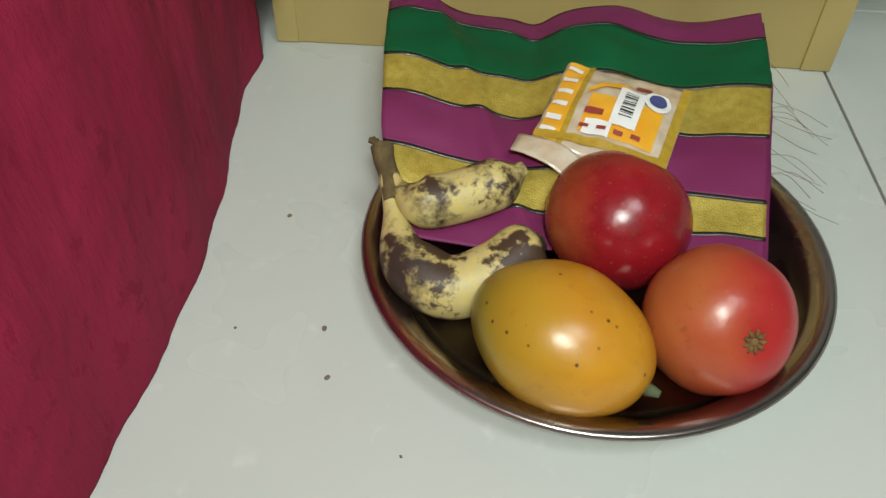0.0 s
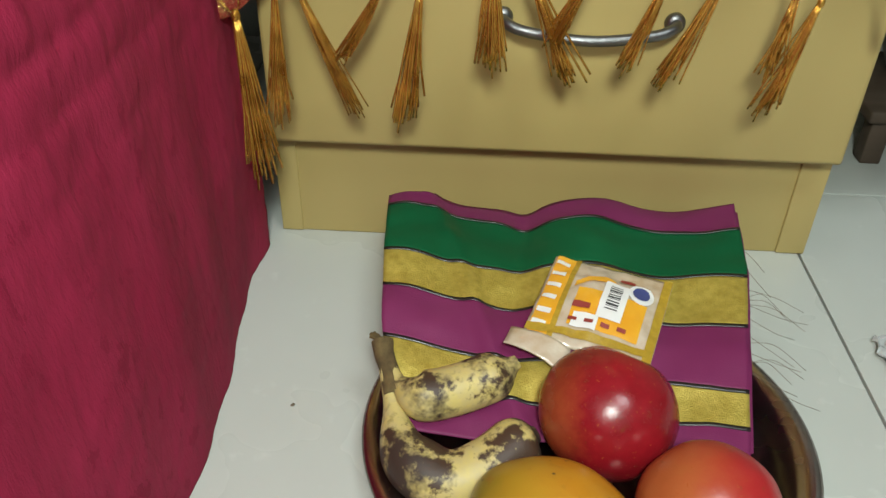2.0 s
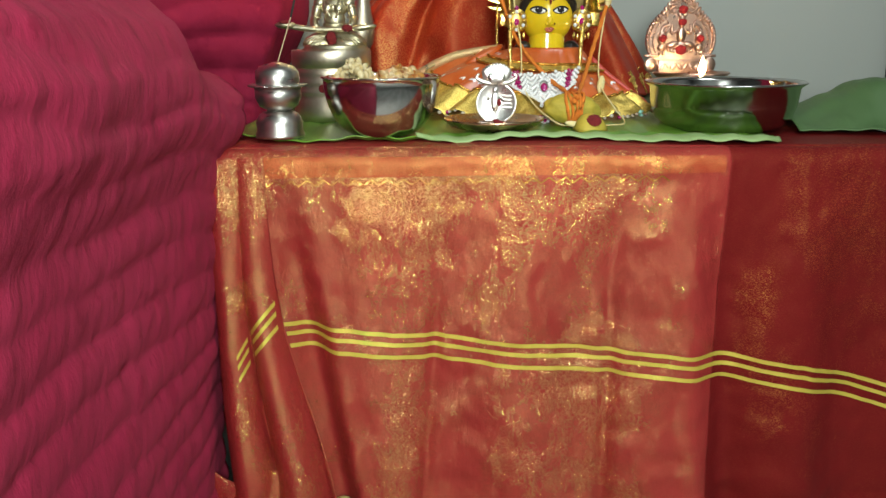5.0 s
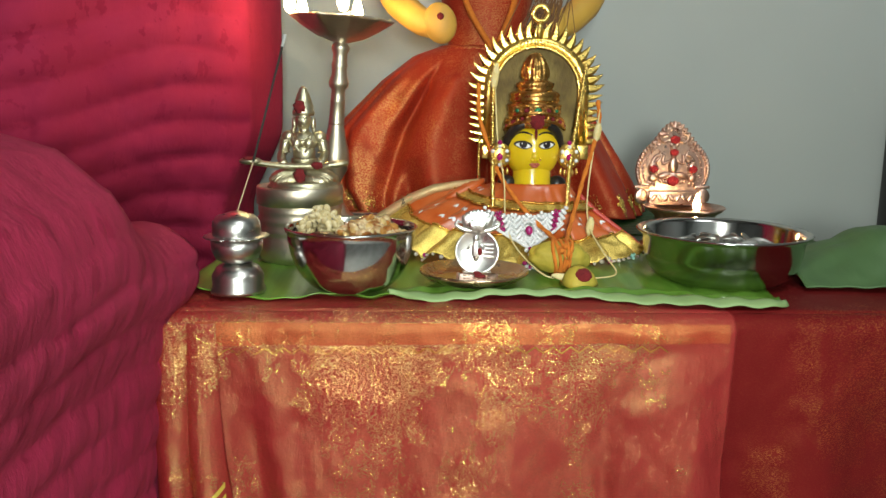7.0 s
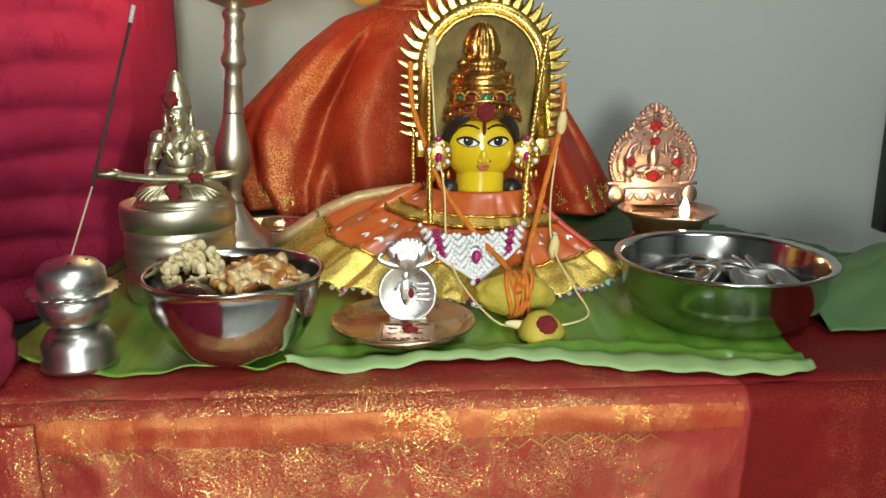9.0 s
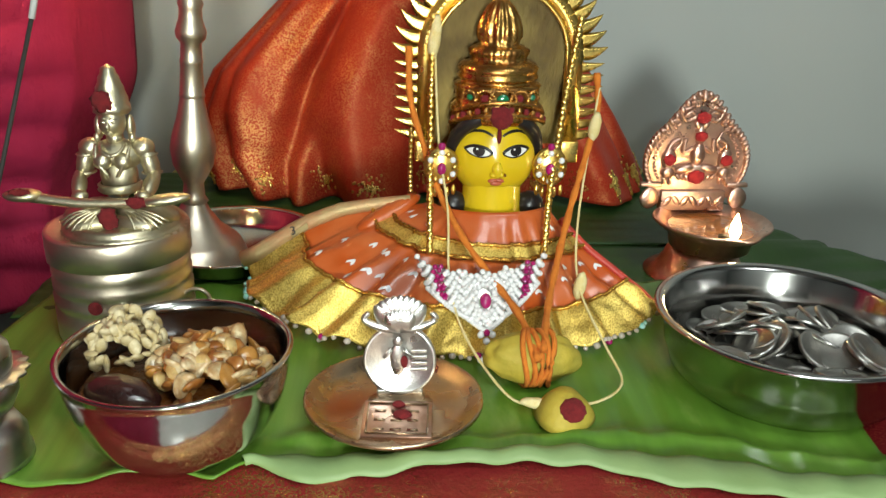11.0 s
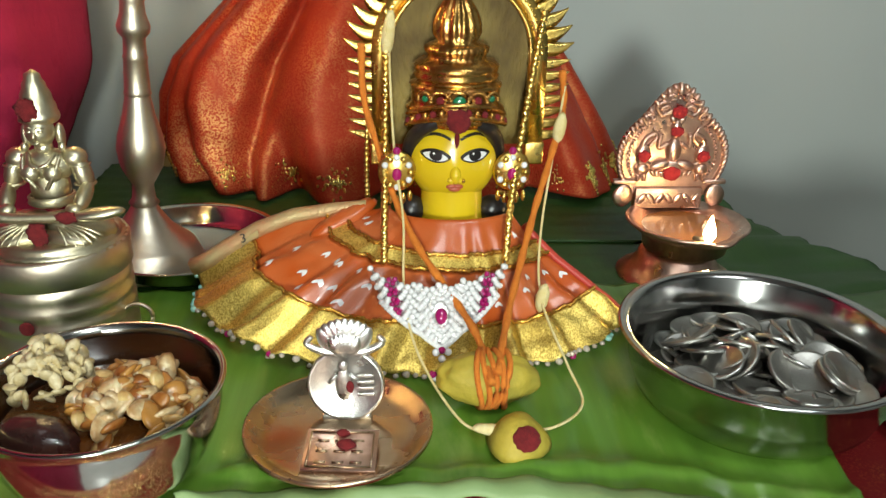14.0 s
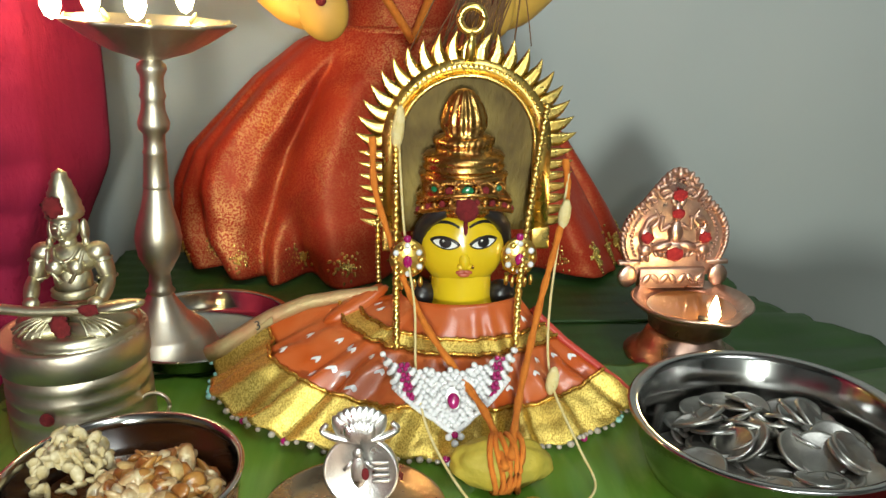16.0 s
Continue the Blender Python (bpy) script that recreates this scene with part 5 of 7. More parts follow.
def seated_figure():
    """A crowned figure with folded legs holding a ladle across its lap."""
    x, y, z = POT[0] + 0.0045, POT[1] - 0.001, POT[2] + 0.0610
    bm = bmesh.new()
    lathe([(0.0, 0.0), (0.0300, 0.0), (0.0312, 0.0014), (0.0300, 0.0028), (0.0285, 0.0036), (0.0292, 0.0050), (0.0262, 0.0066), (0.0, 0.0070)], 72, (x, y, z), bm, wave=lambda a, k: 1 + (0.020 * math.cos(36 * a) if k in (1, 2, 3) else 0))
    for s in (-1, 1):
        # thigh and shin under pleated cloth
        ball((x + s * 0.0140, y - 0.006, z + 0.0105), (0.0165, 0.0115, 0.0068), bm, (0, s * 16, s * 26), 36, 20, lambda u: 1 + 0.035 * math.sin(u.x * 26 + 3 * u.y))
        ball((x + s * 0.0090, y - 0.0165, z + 0.0075), (0.0125, 0.0050, 0.0046), bm, (0, s * 6, s * -14), 24, 12)
        for k in range(6):
            a = 0.25 + 0.24 * k
            tube(curve_points([(x + s * 0.004, y - 0.015, z + 0.0165), (x + s * (0.008 + 0.011 * math.cos(a)), y - 0.0165 - 0.0035 * math.sin(a), z + 0.0145 - 0.004 * math.sin(a)), (x + s * (0.010 + 0.017 * math.cos(a)), y - 0.014 - 0.009 * math.sin(a), z + 0.0100 - 0.0055 * math.sin(a))], 4), 0.00085, 6, bm)
        # shoulder, upper arm, forearm, bangles
        ball((x + s * 0.0128, y + 0.0005, z + 0.0425), (0.0060, 0.0058, 0.0052), bm, seg=18, rings=12)
        ball((x + s * 0.0160, y - 0.0005, z + 0.0350), (0.0044, 0.0050, 0.0090), bm, (0, s * -14, 0), 18, 14)
        ball((x + s * 0.0176, y - 0.0085, z + 0.0258), (0.0037, 0.0098, 0.0040), bm, (32, 0, s * -10), 18, 12)
        for q in (0.0300, 0.0395):
            lathe([(0.0046, -0.0007), (0.0054, 0.0), (0.0046, 0.0007)], 18, (x + s * (0.0166 if q < 0.035 else 0.0150), y - 0.0005, z + q), bm)
        ball((x + s * 0.0152, y - 0.0165, z + 0.0222), (0.0040, 0.0034, 0.0030), bm, seg=14, rings=10)
        ball((x + s * 0.0078, y + 0.0015, z + 0.0530), (0.0022, 0.0030, 0.0062), bm, seg=12, rings=10)
        ball((x + s * 0.0086, y - 0.001, z + 0.0480), (0.0018, 0.0018, 0.0026), bm, seg=10, rings=8)
        ball((x + s * 0.0050, y - 0.0085, z + 0.0375), (0.0044, 0.0036, 0.0044), bm, seg=16, rings=12)
        # sash and necklace strands
        tube(curve_points([(x + s * 0.0085, y - 0.0050, z + 0.0455), (x + s * 0.0070, y - 0.0105, z + 0.0385), (x + s * 0.0020, y - 0.0105, z + 0.0300)], 5), 0.0010, 6, bm)
        tube(curve_points([(x + s * 0.0062, y - 0.0045, z + 0.0462), (x + s * 0.0042, y - 0.0095, z + 0.0425), (x, y - 0.0108, z + 0.0405)], 5), 0.0009, 6, bm)
    ball((x, y, z + 0.0390), (0.0128, 0.0080, 0.0085), bm, seg=28, rings=16)
    ball((x, y - 0.0005, z + 0.0285), (0.0094, 0.0074, 0.0120), bm, seg=28, rings=16)
    lathe([(0.0098, 0.0205), (0.0112, 0.0216), (0.0104, 0.0230), (0.0110, 0.0242), (0.0096, 0.0252)], 30, (x, y - 0.001, z), bm)
    tube([(x, y, z + 0.044), (x, y - 0.001, z + 0.0515)], 0.0042, 12, bm)
    ball((x, y - 0.002, z + 0.0560), (0.0066, 0.0070, 0.0083), bm, seg=26, rings=20, shape=lambda u: 1 - 0.10 * max(0, -u.z) ** 2)
    ball((x, y - 0.0092, z + 0.0552), (0.0011, 0.0015, 0.0022), bm, seg=8, rings=6)
    ball((x, y - 0.0082, z + 0.0518), (0.0020, 0.0012, 0.0008), bm, seg=10, rings=6)
    for s in (-1, 1):
        ball((x + s * 0.0026, y - 0.0082, z + 0.0572), (0.0017, 0.0009, 0.0008), bm, seg=10, rings=6)
        tube([(x + s * 0.0008, y - 0.0086, z + 0.0588), (x + s * 0.0026, y - 0.0086, z + 0.0594), (x + s * 0.0044, y - 0.0074, z + 0.0586)], 0.0004, 5, bm)
    lathe([(0.0078, 0.0600), (0.0090, 0.0615), (0.0090, 0.0640), (0.0078, 0.0655), (0.0082, 0.0680), (0.0066, 0.0712), (0.0068, 0.0730), (0.0052, 0.0760), (0.0052, 0.0778), (0.0036, 0.0800), (0.0034, 0.0822), (0.0, 0.0845)], 32, (x, y + 0.0005, z), bm, wave=lambda a, k: 1 + 0.06 * math.cos(8 * a + k) * (k % 2))
    # ladle across the lap
    tube(curve_points([(x - 0.038, y - 0.0200, z + 0.0225), (x - 0.012, y - 0.0208, z + 0.0196), (x + 0.016, y - 0.0205, z + 0.0200)], 6), 0.0026, 10, bm)
    ball((x - 0.041, y - 0.0200, z + 0.0235), (0.0095, 0.0058, 0.0032), bm, seg=18, rings=10)
    ball((x + 0.027, y - 0.0195, z + 0.0212), (0.0125, 0.0050, 0.0030), bm, (0, -6, 6), 18, 10)
    for q, r in (((x - 0.001, y - 0.0222, z + 0.0118), (0.0046, 0.0022, 0.0056)), ((x - 0.002, y - 0.0080, z + 0.0672), (0.0048, 0.0022, 0.0050)), ((x + 0.0135, y - 0.0228, z + 0.0205), (0.0050, 0.0020, 0.0028)), ((x - 0.041, y - 0.0232, z + 0.0258), (0.0052, 0.0030, 0.0016))):
        ball(q, r, bm, seg=18, rings=12, shape=lambda u: 1 + 0.45 * nz(u.x * 3, u.y * 3, u.z * 3), mi=1)
    return tagged(part("seated_figurine", bm, [BRASS, KUMKUM]), "small pale brass seated figure with red powder dabs", "figurine")


seated_figure()


# ---------------------------------------------------------------- lamps
def flame(at, h, name="flame"):
    t = tagged(part(name, lathe([(0.0, 0.0), (h * 0.125, h * 0.08), (h * 0.20, h * 0.26), (h * 0.18, h * 0.46), (h * 0.09, h * 0.76), (0.0, h)], 16, at), FLAME_MAT), "small bright yellow oil flame", "flame", "lamp flames")
    return t


def standing_lamp():
    x, y, z = -0.0108, 0.835, 0.6175
    t = empty("standing_oil_lamp", "tall turned brass oil lamp with a fluted dish of burning wicks", "oil lamp", at=(x, y, z))
    wpart("foot", lathe([(0.0, -0.0015), (0.0350, -0.0015), (0.0362, 0.001), (0.0325, 0.009), (0.0300, 0.0135), (0.0285, 0.0150), (0.0175, 0.0235), (0.0100, 0.034), (0.0070, 0.040)], 56, (x, y, z)), BRASS_LAMP, t)
    wpart("knop", lathe([(0.0070, 0.038), (0.0092, 0.040), (0.0070, 0.043), (0.0062, 0.052), (0.0080, 0.055), (0.0125, 0.064), (0.0142, 0.075), (0.0130, 0.083), (0.0095, 0.095), (0.0076, 0.105), (0.0072, 0.108)], 48, (x, y, z)), BRASS_LAMP, t)
    wpart("stem", lathe([(0.0072, 0.107), (0.0080, 0.108), (0.0074, 0.110), (0.0066, 0.128), (0.0072, 0.129), (0.0064, 0.131), (0.0062, 0.140), (0.0088, 0.143), (0.0094, 0.147), (0.0070, 0.154), (0.0066, 0.160), (0.0078, 0.163), (0.0066, 0.166), (0.0066, 0.174), (0.0086, 0.178), (0.0082, 0.181), (0.0058, 0.183), (0.0062, 0.186)], 40, (x, y, z)), BRASS_LAMP, t)
    prof = [(0.0, 0.1830), (0.0075, 0.1840), (0.0220, 0.1885), (0.0360, 0.1965), (0.0440, 0.2035), (0.0465, 0.2055), (0.0455, 0.2065), (0.0350, 0.2000), (0.0200, 0.1925), (0.0, 0.1895)]
    dish = wpart("dish", lathe(prof, 90, (x, y, z), wave=lambda a, k: 1 + (0.035 * math.cos(5 * a + 0.3) ** 8 * 2.2 if k in (4, 5, 6) else 0.010 * math.cos(30 * a) if k in (2, 3) else 0)), BRASS_LAMP, t, "fluted brass oil dish with five spouts")
    for k in range(5):
        a = 2 * math.pi * k / 5 - 0.06
        p = Vector((x + 0.040 * math.cos(a), y + 0.040 * math.sin(a), z + 0.2035))
        wpart("wick", tube([p, p + Vector((0.006 * math.cos(a), 0.006 * math.sin(a), 0.0045))], 0.0013, 6), CREAM_THREAD, dish, "cotton wick")
        if k != 0:
            flame((p.x + 0.006 * math.cos(a) + 0.0079, p.y + 0.006 * math.sin(a), p.z + 0.0035), 0.027)
    t.rotation_euler = (0, radians(3.8), 0)
    return t


tagged(part("steel_tray", lathe([(0.0, 0.0006), (0.045, 0.0006), (0.052, 0.005), (0.057, 0.0135), (0.0600, 0.0150), (0.0610, 0.0158), (0.0598, 0.0166), (0.0560, 0.0150), (0.0512, 0.0062), (0.045, 0.0022), (0.0, 0.0022)], 80, (0.012, 0.846, 0.6140)), STEEL), "shallow polished steel tray under the tall lamp", "tray")
standing_lamp()


def copper_lamp():
    x, y, z = 0.3310, 0.8170, 0.6115
    t = empty("copper_oil_lamp", "copper oil lamp with an embossed back plate and red powder dabs", "oil lamp", at=(x, y, z))
    wpart("base", lathe([(0.0, 0.0), (0.0360, 0.0), (0.0370, 0.002), (0.0300, 0.005), (0.0270, 0.010), (0.0250, 0.013), (0.0235, 0.017), (0.0200, 0.020), (0.0, 0.020)], 56, (x - 0.004, y, z)), COPPER, t)
    prof = [(0.0, 0.019), (0.0200, 0.019), (0.0260, 0.021), (0.0275, 0.030), (0.0355, 0.0355), (0.0385, 0.0385), (0.0375, 0.0395), (0.0300, 0.0345), (0.0150, 0.0310), (0.0, 0.0305)]
    dish = wpart("oil_dish", lathe(prof, 72, (x, y, z), wave=lambda a, k: 1 + (0.16 * math.exp(-((a - 4.95) / 0.22) ** 2) if k in (4, 5, 6) else 0)), COPPER, t, "copper oil dish with a spout")
    wpart("oil", lathe([(0.0, 0.0335), (0.0290, 0.0340)], 48, (x, y, z)), surface("lamp_oil", (0.42, 0.17, 0.05), (0.36, 0.13, 0.04), 0.06, coat=1.0), dish, "amber oil")
    yb = y + 0.030
    zp = z - 0.0075
    def arch(s, dz=0.0):
        pts = []
        for k in range(41):
            a = math.pi * (1.16 - 1.32 * k / 40)
            px, pz = 0.0362 * s * math.cos(a), 0.0322 * s * math.sin(a)
            if math.sin(a) > 0.55:
                pz += 0.016 * s * ((math.sin(a) - 0.55) / 0.45) ** 2 * math.cos(min(1.5, abs(a - math.pi / 2) * 2.0))
            pts.append((x - 0.0045 + px, pz + zp + 0.078 + dz))
        return pts
    bm = bmesh.new()
    pts = arch(1.0)
    front = [bm.verts.new((px, yb, pz)) for px, pz in pts] + [bm.verts.new((x + 0.022, yb, zp + 0.052)), bm.verts.new((x - 0.026, yb, zp + 0.052))]
    bm.faces.new(front)
    ext = bmesh.ops.extrude_face_region(bm, geom=list(bm.faces))
    bmesh.ops.translate(bm, vec=(0, 0.0022, 0), verts=[v for v in ext["geom"] if isinstance(v, bmesh.types.BMVert)])
    bmesh.ops.recalc_face_normals(bm, faces=list(bm.faces))
    back = wpart("back_plate", bm, COPPER, t, "embossed copper back plate", smooth=False)
    rope = bmesh.new()
    for k, (px, pz) in enumerate(arch(0.965)):
        ball((px, yb - 0.0012, pz), (0.0019, 0.0022, 0.0029), rope, (0, 35 if px > x else -35, 0), 10, 8)
    wpart("rope_rim", rope, COPPER, back)
    rope = bmesh.new()
    for px, pz in arch(0.80, 0.0005):
        ball((px, yb - 0.0008, pz), (0.0011, 0.0013, 0.0011), rope, seg=8, rings=6)
    wpart("bead_rim", rope, COPPER, back)
    rel = bmesh.new()
    cx, cz = x - 0.0045, zp + 0.082
    ball((cx, yb - 0.001, cz - 0.010), (0.0135, 0.0035, 0.0052), rel, seg=24, rings=12)
    ball((cx, yb - 0.0015, cz + 0.001), (0.0050, 0.0035, 0.0085), rel, seg=20, rings=14)
    ball((cx, yb - 0.0020, cz + 0.0125), (0.0034, 0.0030, 0.0042), rel, seg=16, rings=12)
    lathe([(0.0034, 0.0), (0.0036, 0.002), (0.0022, 0.0055), (0.0, 0.0075)], 14, (cx, yb - 0.0010, cz + 0.0155), rel)
    for s in (-1, 1):
        tube(curve_points([(cx + s * 0.004, yb - 0.002, cz + 0.006), (cx + s * 0.010, yb - 0.002, cz + 0.003), (cx + s * 0.0095, yb - 0.002, cz + 0.012)], 6), 0.0015, 8, rel)
        tube(curve_points([(cx + s * 0.0125, yb - 0.001, cz - 0.010), (cx + s * 0.021, yb - 0.001, cz - 0.004), (cx + s * 0.019, yb - 0.001, cz + 0.008), (cx + s * 0.013, yb - 0.001, cz + 0.012)], 8), 0.0018, 8, rel)
        ball((cx + s * 0.0195, yb - 0.001, cz - 0.002), (0.0050, 0.0028, 0.0075), rel, seg=16, rings=12)
        tube(curve_points([(cx + s * 0.003, yb - 0.001, cz + 0.028), (cx + s * 0.010, yb - 0.001, cz + 0.024), (cx + s * 0.014, yb - 0.001, cz + 0.030), (cx + s * 0.008, yb - 0.001, cz + 0.033)], 8), 0.0016, 8, rel)
    for s in (-1, 1):
        # elephants at the sides, scrolls under the point, folded knees
        ball((cx + s * 0.0195, yb - 0.0018, cz - 0.0115), (0.0048, 0.0030, 0.0042), rel, seg=16, rings=10)
        for q in (-0.002, 0.002):
            tube([(cx + s * 0.0195 + q, yb - 0.002, cz - 0.013), (cx + s * 0.0195 + q, yb - 0.002, cz - 0.0195)], 0.0012, 6, rel)
        tube(curve_points([(cx + s * 0.0165, yb - 0.002, cz + 0.004), (cx + s * 0.0120, yb - 0.002, cz + 0.010), (cx + s * 0.0150, yb - 0.002, cz + 0.0165)], 6), 0.0012, 6, rel, taper=lambda q: 1.2 - 0.5 * q)
        ball((cx + s * 0.0085, yb - 0.0024, cz - 0.0085), (0.0072, 0.0030, 0.0032), rel, (0, s * 14, 0), 16, 10)
        for rr, cxx, czz in ((0.0046, 0.0072, 0.0265), (0.0038, 0.0165, 0.0225), (0.0034, 0.0048, 0.0350), (0.0028, 0.0222, 0.0165)):
            tube([(cx + s * (cxx + rr * (1 - 0.09 * k) * math.cos(0.62 * k)), yb - 0.0016, cz + czz + rr * (1 - 0.09 * k) * math.sin(0.62 * k)) for k in range(11)], 0.0011, 6, rel)
        ball((cx + s * 0.0028, yb - 0.0020, cz + 0.0215), (0.0022, 0.0018, 0.0034), rel, (0, s * 30, 0), 10, 8)
    ball((cx, yb - 0.0018, cz + 0.0400), (0.0024, 0.0020, 0.0036), rel, seg=12, rings=8)
    for k in range(9):
        ball((cx + 0.0030 * (k - 4), yb - 0.0020, cz - 0.0155 + 0.0003 * abs(k - 4)), (0.0014, 0.0014, 0.0028), rel, (0, 10 * (k - 4), 0), 8, 6)
    wpart("relief", rel, COPPER, back)
    bm = box(cx - 0.0225, cx + 0.0225, yb - 0.004, yb + 0.004, zp + 0.044, zp + 0.058, 0.001)
    band = wpart("motif_band", bm, COPPER, t)
    for k in range(7):
        wpart("leaf_motif", ball((cx - 0.018 + 0.006 * k, yb - 0.0042, zp + 0.051), (0.0022, 0.0010, 0.0042), None, (0, 35 * (-1) ** k, 0), 10, 8), COPPER, band)
    for s in (-1, 1):
        wpart("leaf_lug", ball((cx + s * 0.0310, yb - 0.004, zp + 0.052), (0.0068, 0.0020, 0.0088), None, (0, s * -8, 0), 20, 14, lambda u: 1 - 0.25 * max(0, -u.z)), COPPER, t)
        wpart("lug_bar", box(cx + s * 0.0300 - 0.0075, cx + s * 0.0300 + 0.0075, yb - 0.004, yb + 0.001, zp + 0.0605, zp + 0.0635, 0.001), COPPER, t)
    spots = [(0.0, 0.1085, 0.0048), (0.0, 0.0960, 0.0042), (-0.0195, 0.0800, 0.0044), (0.0195, 0.0795, 0.0044), (0.0, 0.0680, 0.0058)]
    for dx, dz, r in spots:
        wpart("red_powder", ball((cx + dx, yb - 0.0042, zp + dz), (r, 0.0018, r * 0.85), None, (0, 0, 0), 14, 10, lambda u: 1 + 0.35 * nz(u.x * 4, u.z * 4, dx * 90)), KUMKUM_RED, back, "dab of red powder")
    p = Vector((x + 0.0000, y - 0.0365, z + 0.0395))
    wpart("wick", tube([p + Vector((-0.004, 0.012, -0.003)), p], 0.0016, 6), ASH, dish, "charred wick")
    flame((p.x, p.y, p.z - 0.001), 0.0175)
    return t


copper_lamp()


# ---------------------------------------------------------------- goddess bust: head, halo, pleated dress, jewels
HX, HY = 0.1775, 0.775


def bust_head():
    bm = bmesh.new()
    fz = 0.7065

    def face(u):
        s = 1.0
        s *= 1 - 0.06 * max(0, -u.z) ** 2
        s += 0.05 * math.exp(-((u.x / 0.13) ** 2 + ((u.z + 0.12) / 0.22) ** 2)) * (u.y < 0)
        return s
    RX, RY, RZ = 0.0248, 0.0205, 0.0285
    ball((HX, HY, fz), (RX, RY, RZ), bm, seg=64, rings=48, shape=face, mi=0)
    lathe([(0.0185, 0.0), (0.0172, 0.010), (0.0168, 0.022)], 40, (HX, HY, 0.668), bm, mi=0)
    # features: nose with a stud, brows, eyes, lips
    ball((HX, HY - 0.0208, fz - 0.0045), (0.0030, 0.0036, 0.0058), bm, seg=20, rings=14, mi=0, shape=lambda u: 1 - 0.35 * max(0, u.z))
    for s in (-1, 1):
        ball((HX + s * 0.0024, HY - 0.0212, fz - 0.0082), (0.0018, 0.0020, 0.0016), bm, seg=12, rings=8, mi=0)
    ball((HX + 0.0042, HY - 0.0226, fz - 0.0080), (0.0010, 0.0010, 0.0010), bm, seg=8, rings=6, mi=4)

    def on_face(dx, dz, lift):
        r = math.sqrt(max(0.05, 1 - (dx / RX) ** 2 - (dz / RZ) ** 2))
        u = Vector((dx / RX, -r, dz / RZ))
        return Vector((HX + dx * face(u), HY - RY * r * face(u) - lift, fz + dz * face(u)))
    for s in (-1, 1):
        def eye(u, v, s=s):
            q = 2 * u - 1
            return on_face(s * 0.0103 + q * 0.0066, 0.0045 + s * q * 0.0006 + (2 * v - 1) * 0.0029 * (1 - q * q) ** 0.8, 0.0004)
        sheet(18, 8, eye, bm, mi=2)

        def iris(u, v, s=s):
            a = 2 * math.pi * u
            return on_face(s * 0.0103 + 0.0033 * v * math.cos(a), 0.0049 + 0.0029 * v * math.sin(a), 0.0008)
        sheet(20, 2, iris, bm, mi=1)

        # White dot painted on the iris as its highlight.
        def glint(u, v, s=s):
            a = 2 * math.pi * u
            return on_face(s * 0.0103 - 0.0010 + 0.0006 * v * math.cos(a), 0.0060 + 0.0006 * v * math.sin(a), 0.0011)
        sheet(10, 1, glint, bm, mi=2)
        for dz, w in ((0.0030, 0.0009), (-0.0030, 0.0004)):
            tube([on_face(s * 0.0103 + q * 0.0074, 0.0045 + s * q * 0.0007 + dz * max(0.0, 1 - q * q) ** 0.8, 0.0005) for q in [-1 + k / 8 for k in range(17)]], w, 6, bm, mi=1)
        tube([on_face(s * (0.0112 + q * 0.0085), 0.0118 + 0.0036 * (1 - q * q) - 0.0012 * q, 0.0003) for q in [-1 + k / 8 for k in range(17)]], 0.0008, 6, bm, mi=1, taper=lambda q: 1.15 - 0.8 * abs(q - 0.4))
        ball(on_face(s * 0.0019, -0.0122, 0.0000), (0.0028, 0.0012, 0.0013), bm, (0, s * 12, 0), 14, 8, mi=3)
    ball(on_face(0, -0.0142, 0.0000), (0.0034, 0.0013, 0.0015), bm, seg=14, rings=8, mi=3)
    # hair and curls
    for s in (-1, 1):
        tube(curve_points([(HX + s * 0.004, HY - 0.018, fz + 0.0255), (HX + s * 0.015, HY - 0.016, fz + 0.020), (HX + s * 0.0222, HY - 0.008, fz + 0.010), (HX + s * 0.0240, HY - 0.002, fz - 0.004)], 8), 0.0042, 10, bm, mi=1)
        ball((HX + s * 0.0225, HY - 0.002, fz - 0.031), (0.0085, 0.0080, 0.0078), bm, seg=18, rings=12, mi=1)
    # tiered crown: plain bands, a fluted collar and a fluted finial
    crown = [(0.0236, 0.0190), (0.0258, 0.0215), (0.0262, 0.0262), (0.0246, 0.0275), (0.0234, 0.0290), (0.0238, 0.0372), (0.0246, 0.0385), (0.0224, 0.0400), (0.0200, 0.0408), (0.0222, 0.0420), (0.0228, 0.0436), (0.0216, 0.0450), (0.0222, 0.0462), (0.0226, 0.0482), (0.0206, 0.0502), (0.0160, 0.0512), (0.0150, 0.0535), (0.0162, 0.0552), (0.0166, 0.0575), (0.0140, 0.0590), (0.0108, 0.0604), (0.0122, 0.0640), (0.0120, 0.0690), (0.0100, 0.0750), (0.0070, 0.0802), (0.0040, 0.0832), (0.0, 0.0845)]
    lathe(crown, 84, (HX + 0.001, HY + 0.002, fz), bm, mi=4, wave=lambda a, k: 1 + (0.06 * math.cos(14 * a) if k > 20 else 0.035 * math.cos(28 * a) if k in (16, 17, 18) else 0))

    def arched(a, r, z):
        return (HX + 0.001 + r * math.cos(a), HY + 0.002 + r * math.sin(a), fz + z)
    front = -math.pi / 2
    for r, z0, rise, w in ((0.0268, 0.0165, 0.0095, 0.0016), (0.0262, 0.0218, 0.0105, 0.0014)):
        tube([arched(front + 1.35 * (2 * k / 30 - 1), r, z0 + rise * math.cos(1.45 * (2 * k / 30 - 1))) for k in range(31)], w, 8, bm, mi=4)
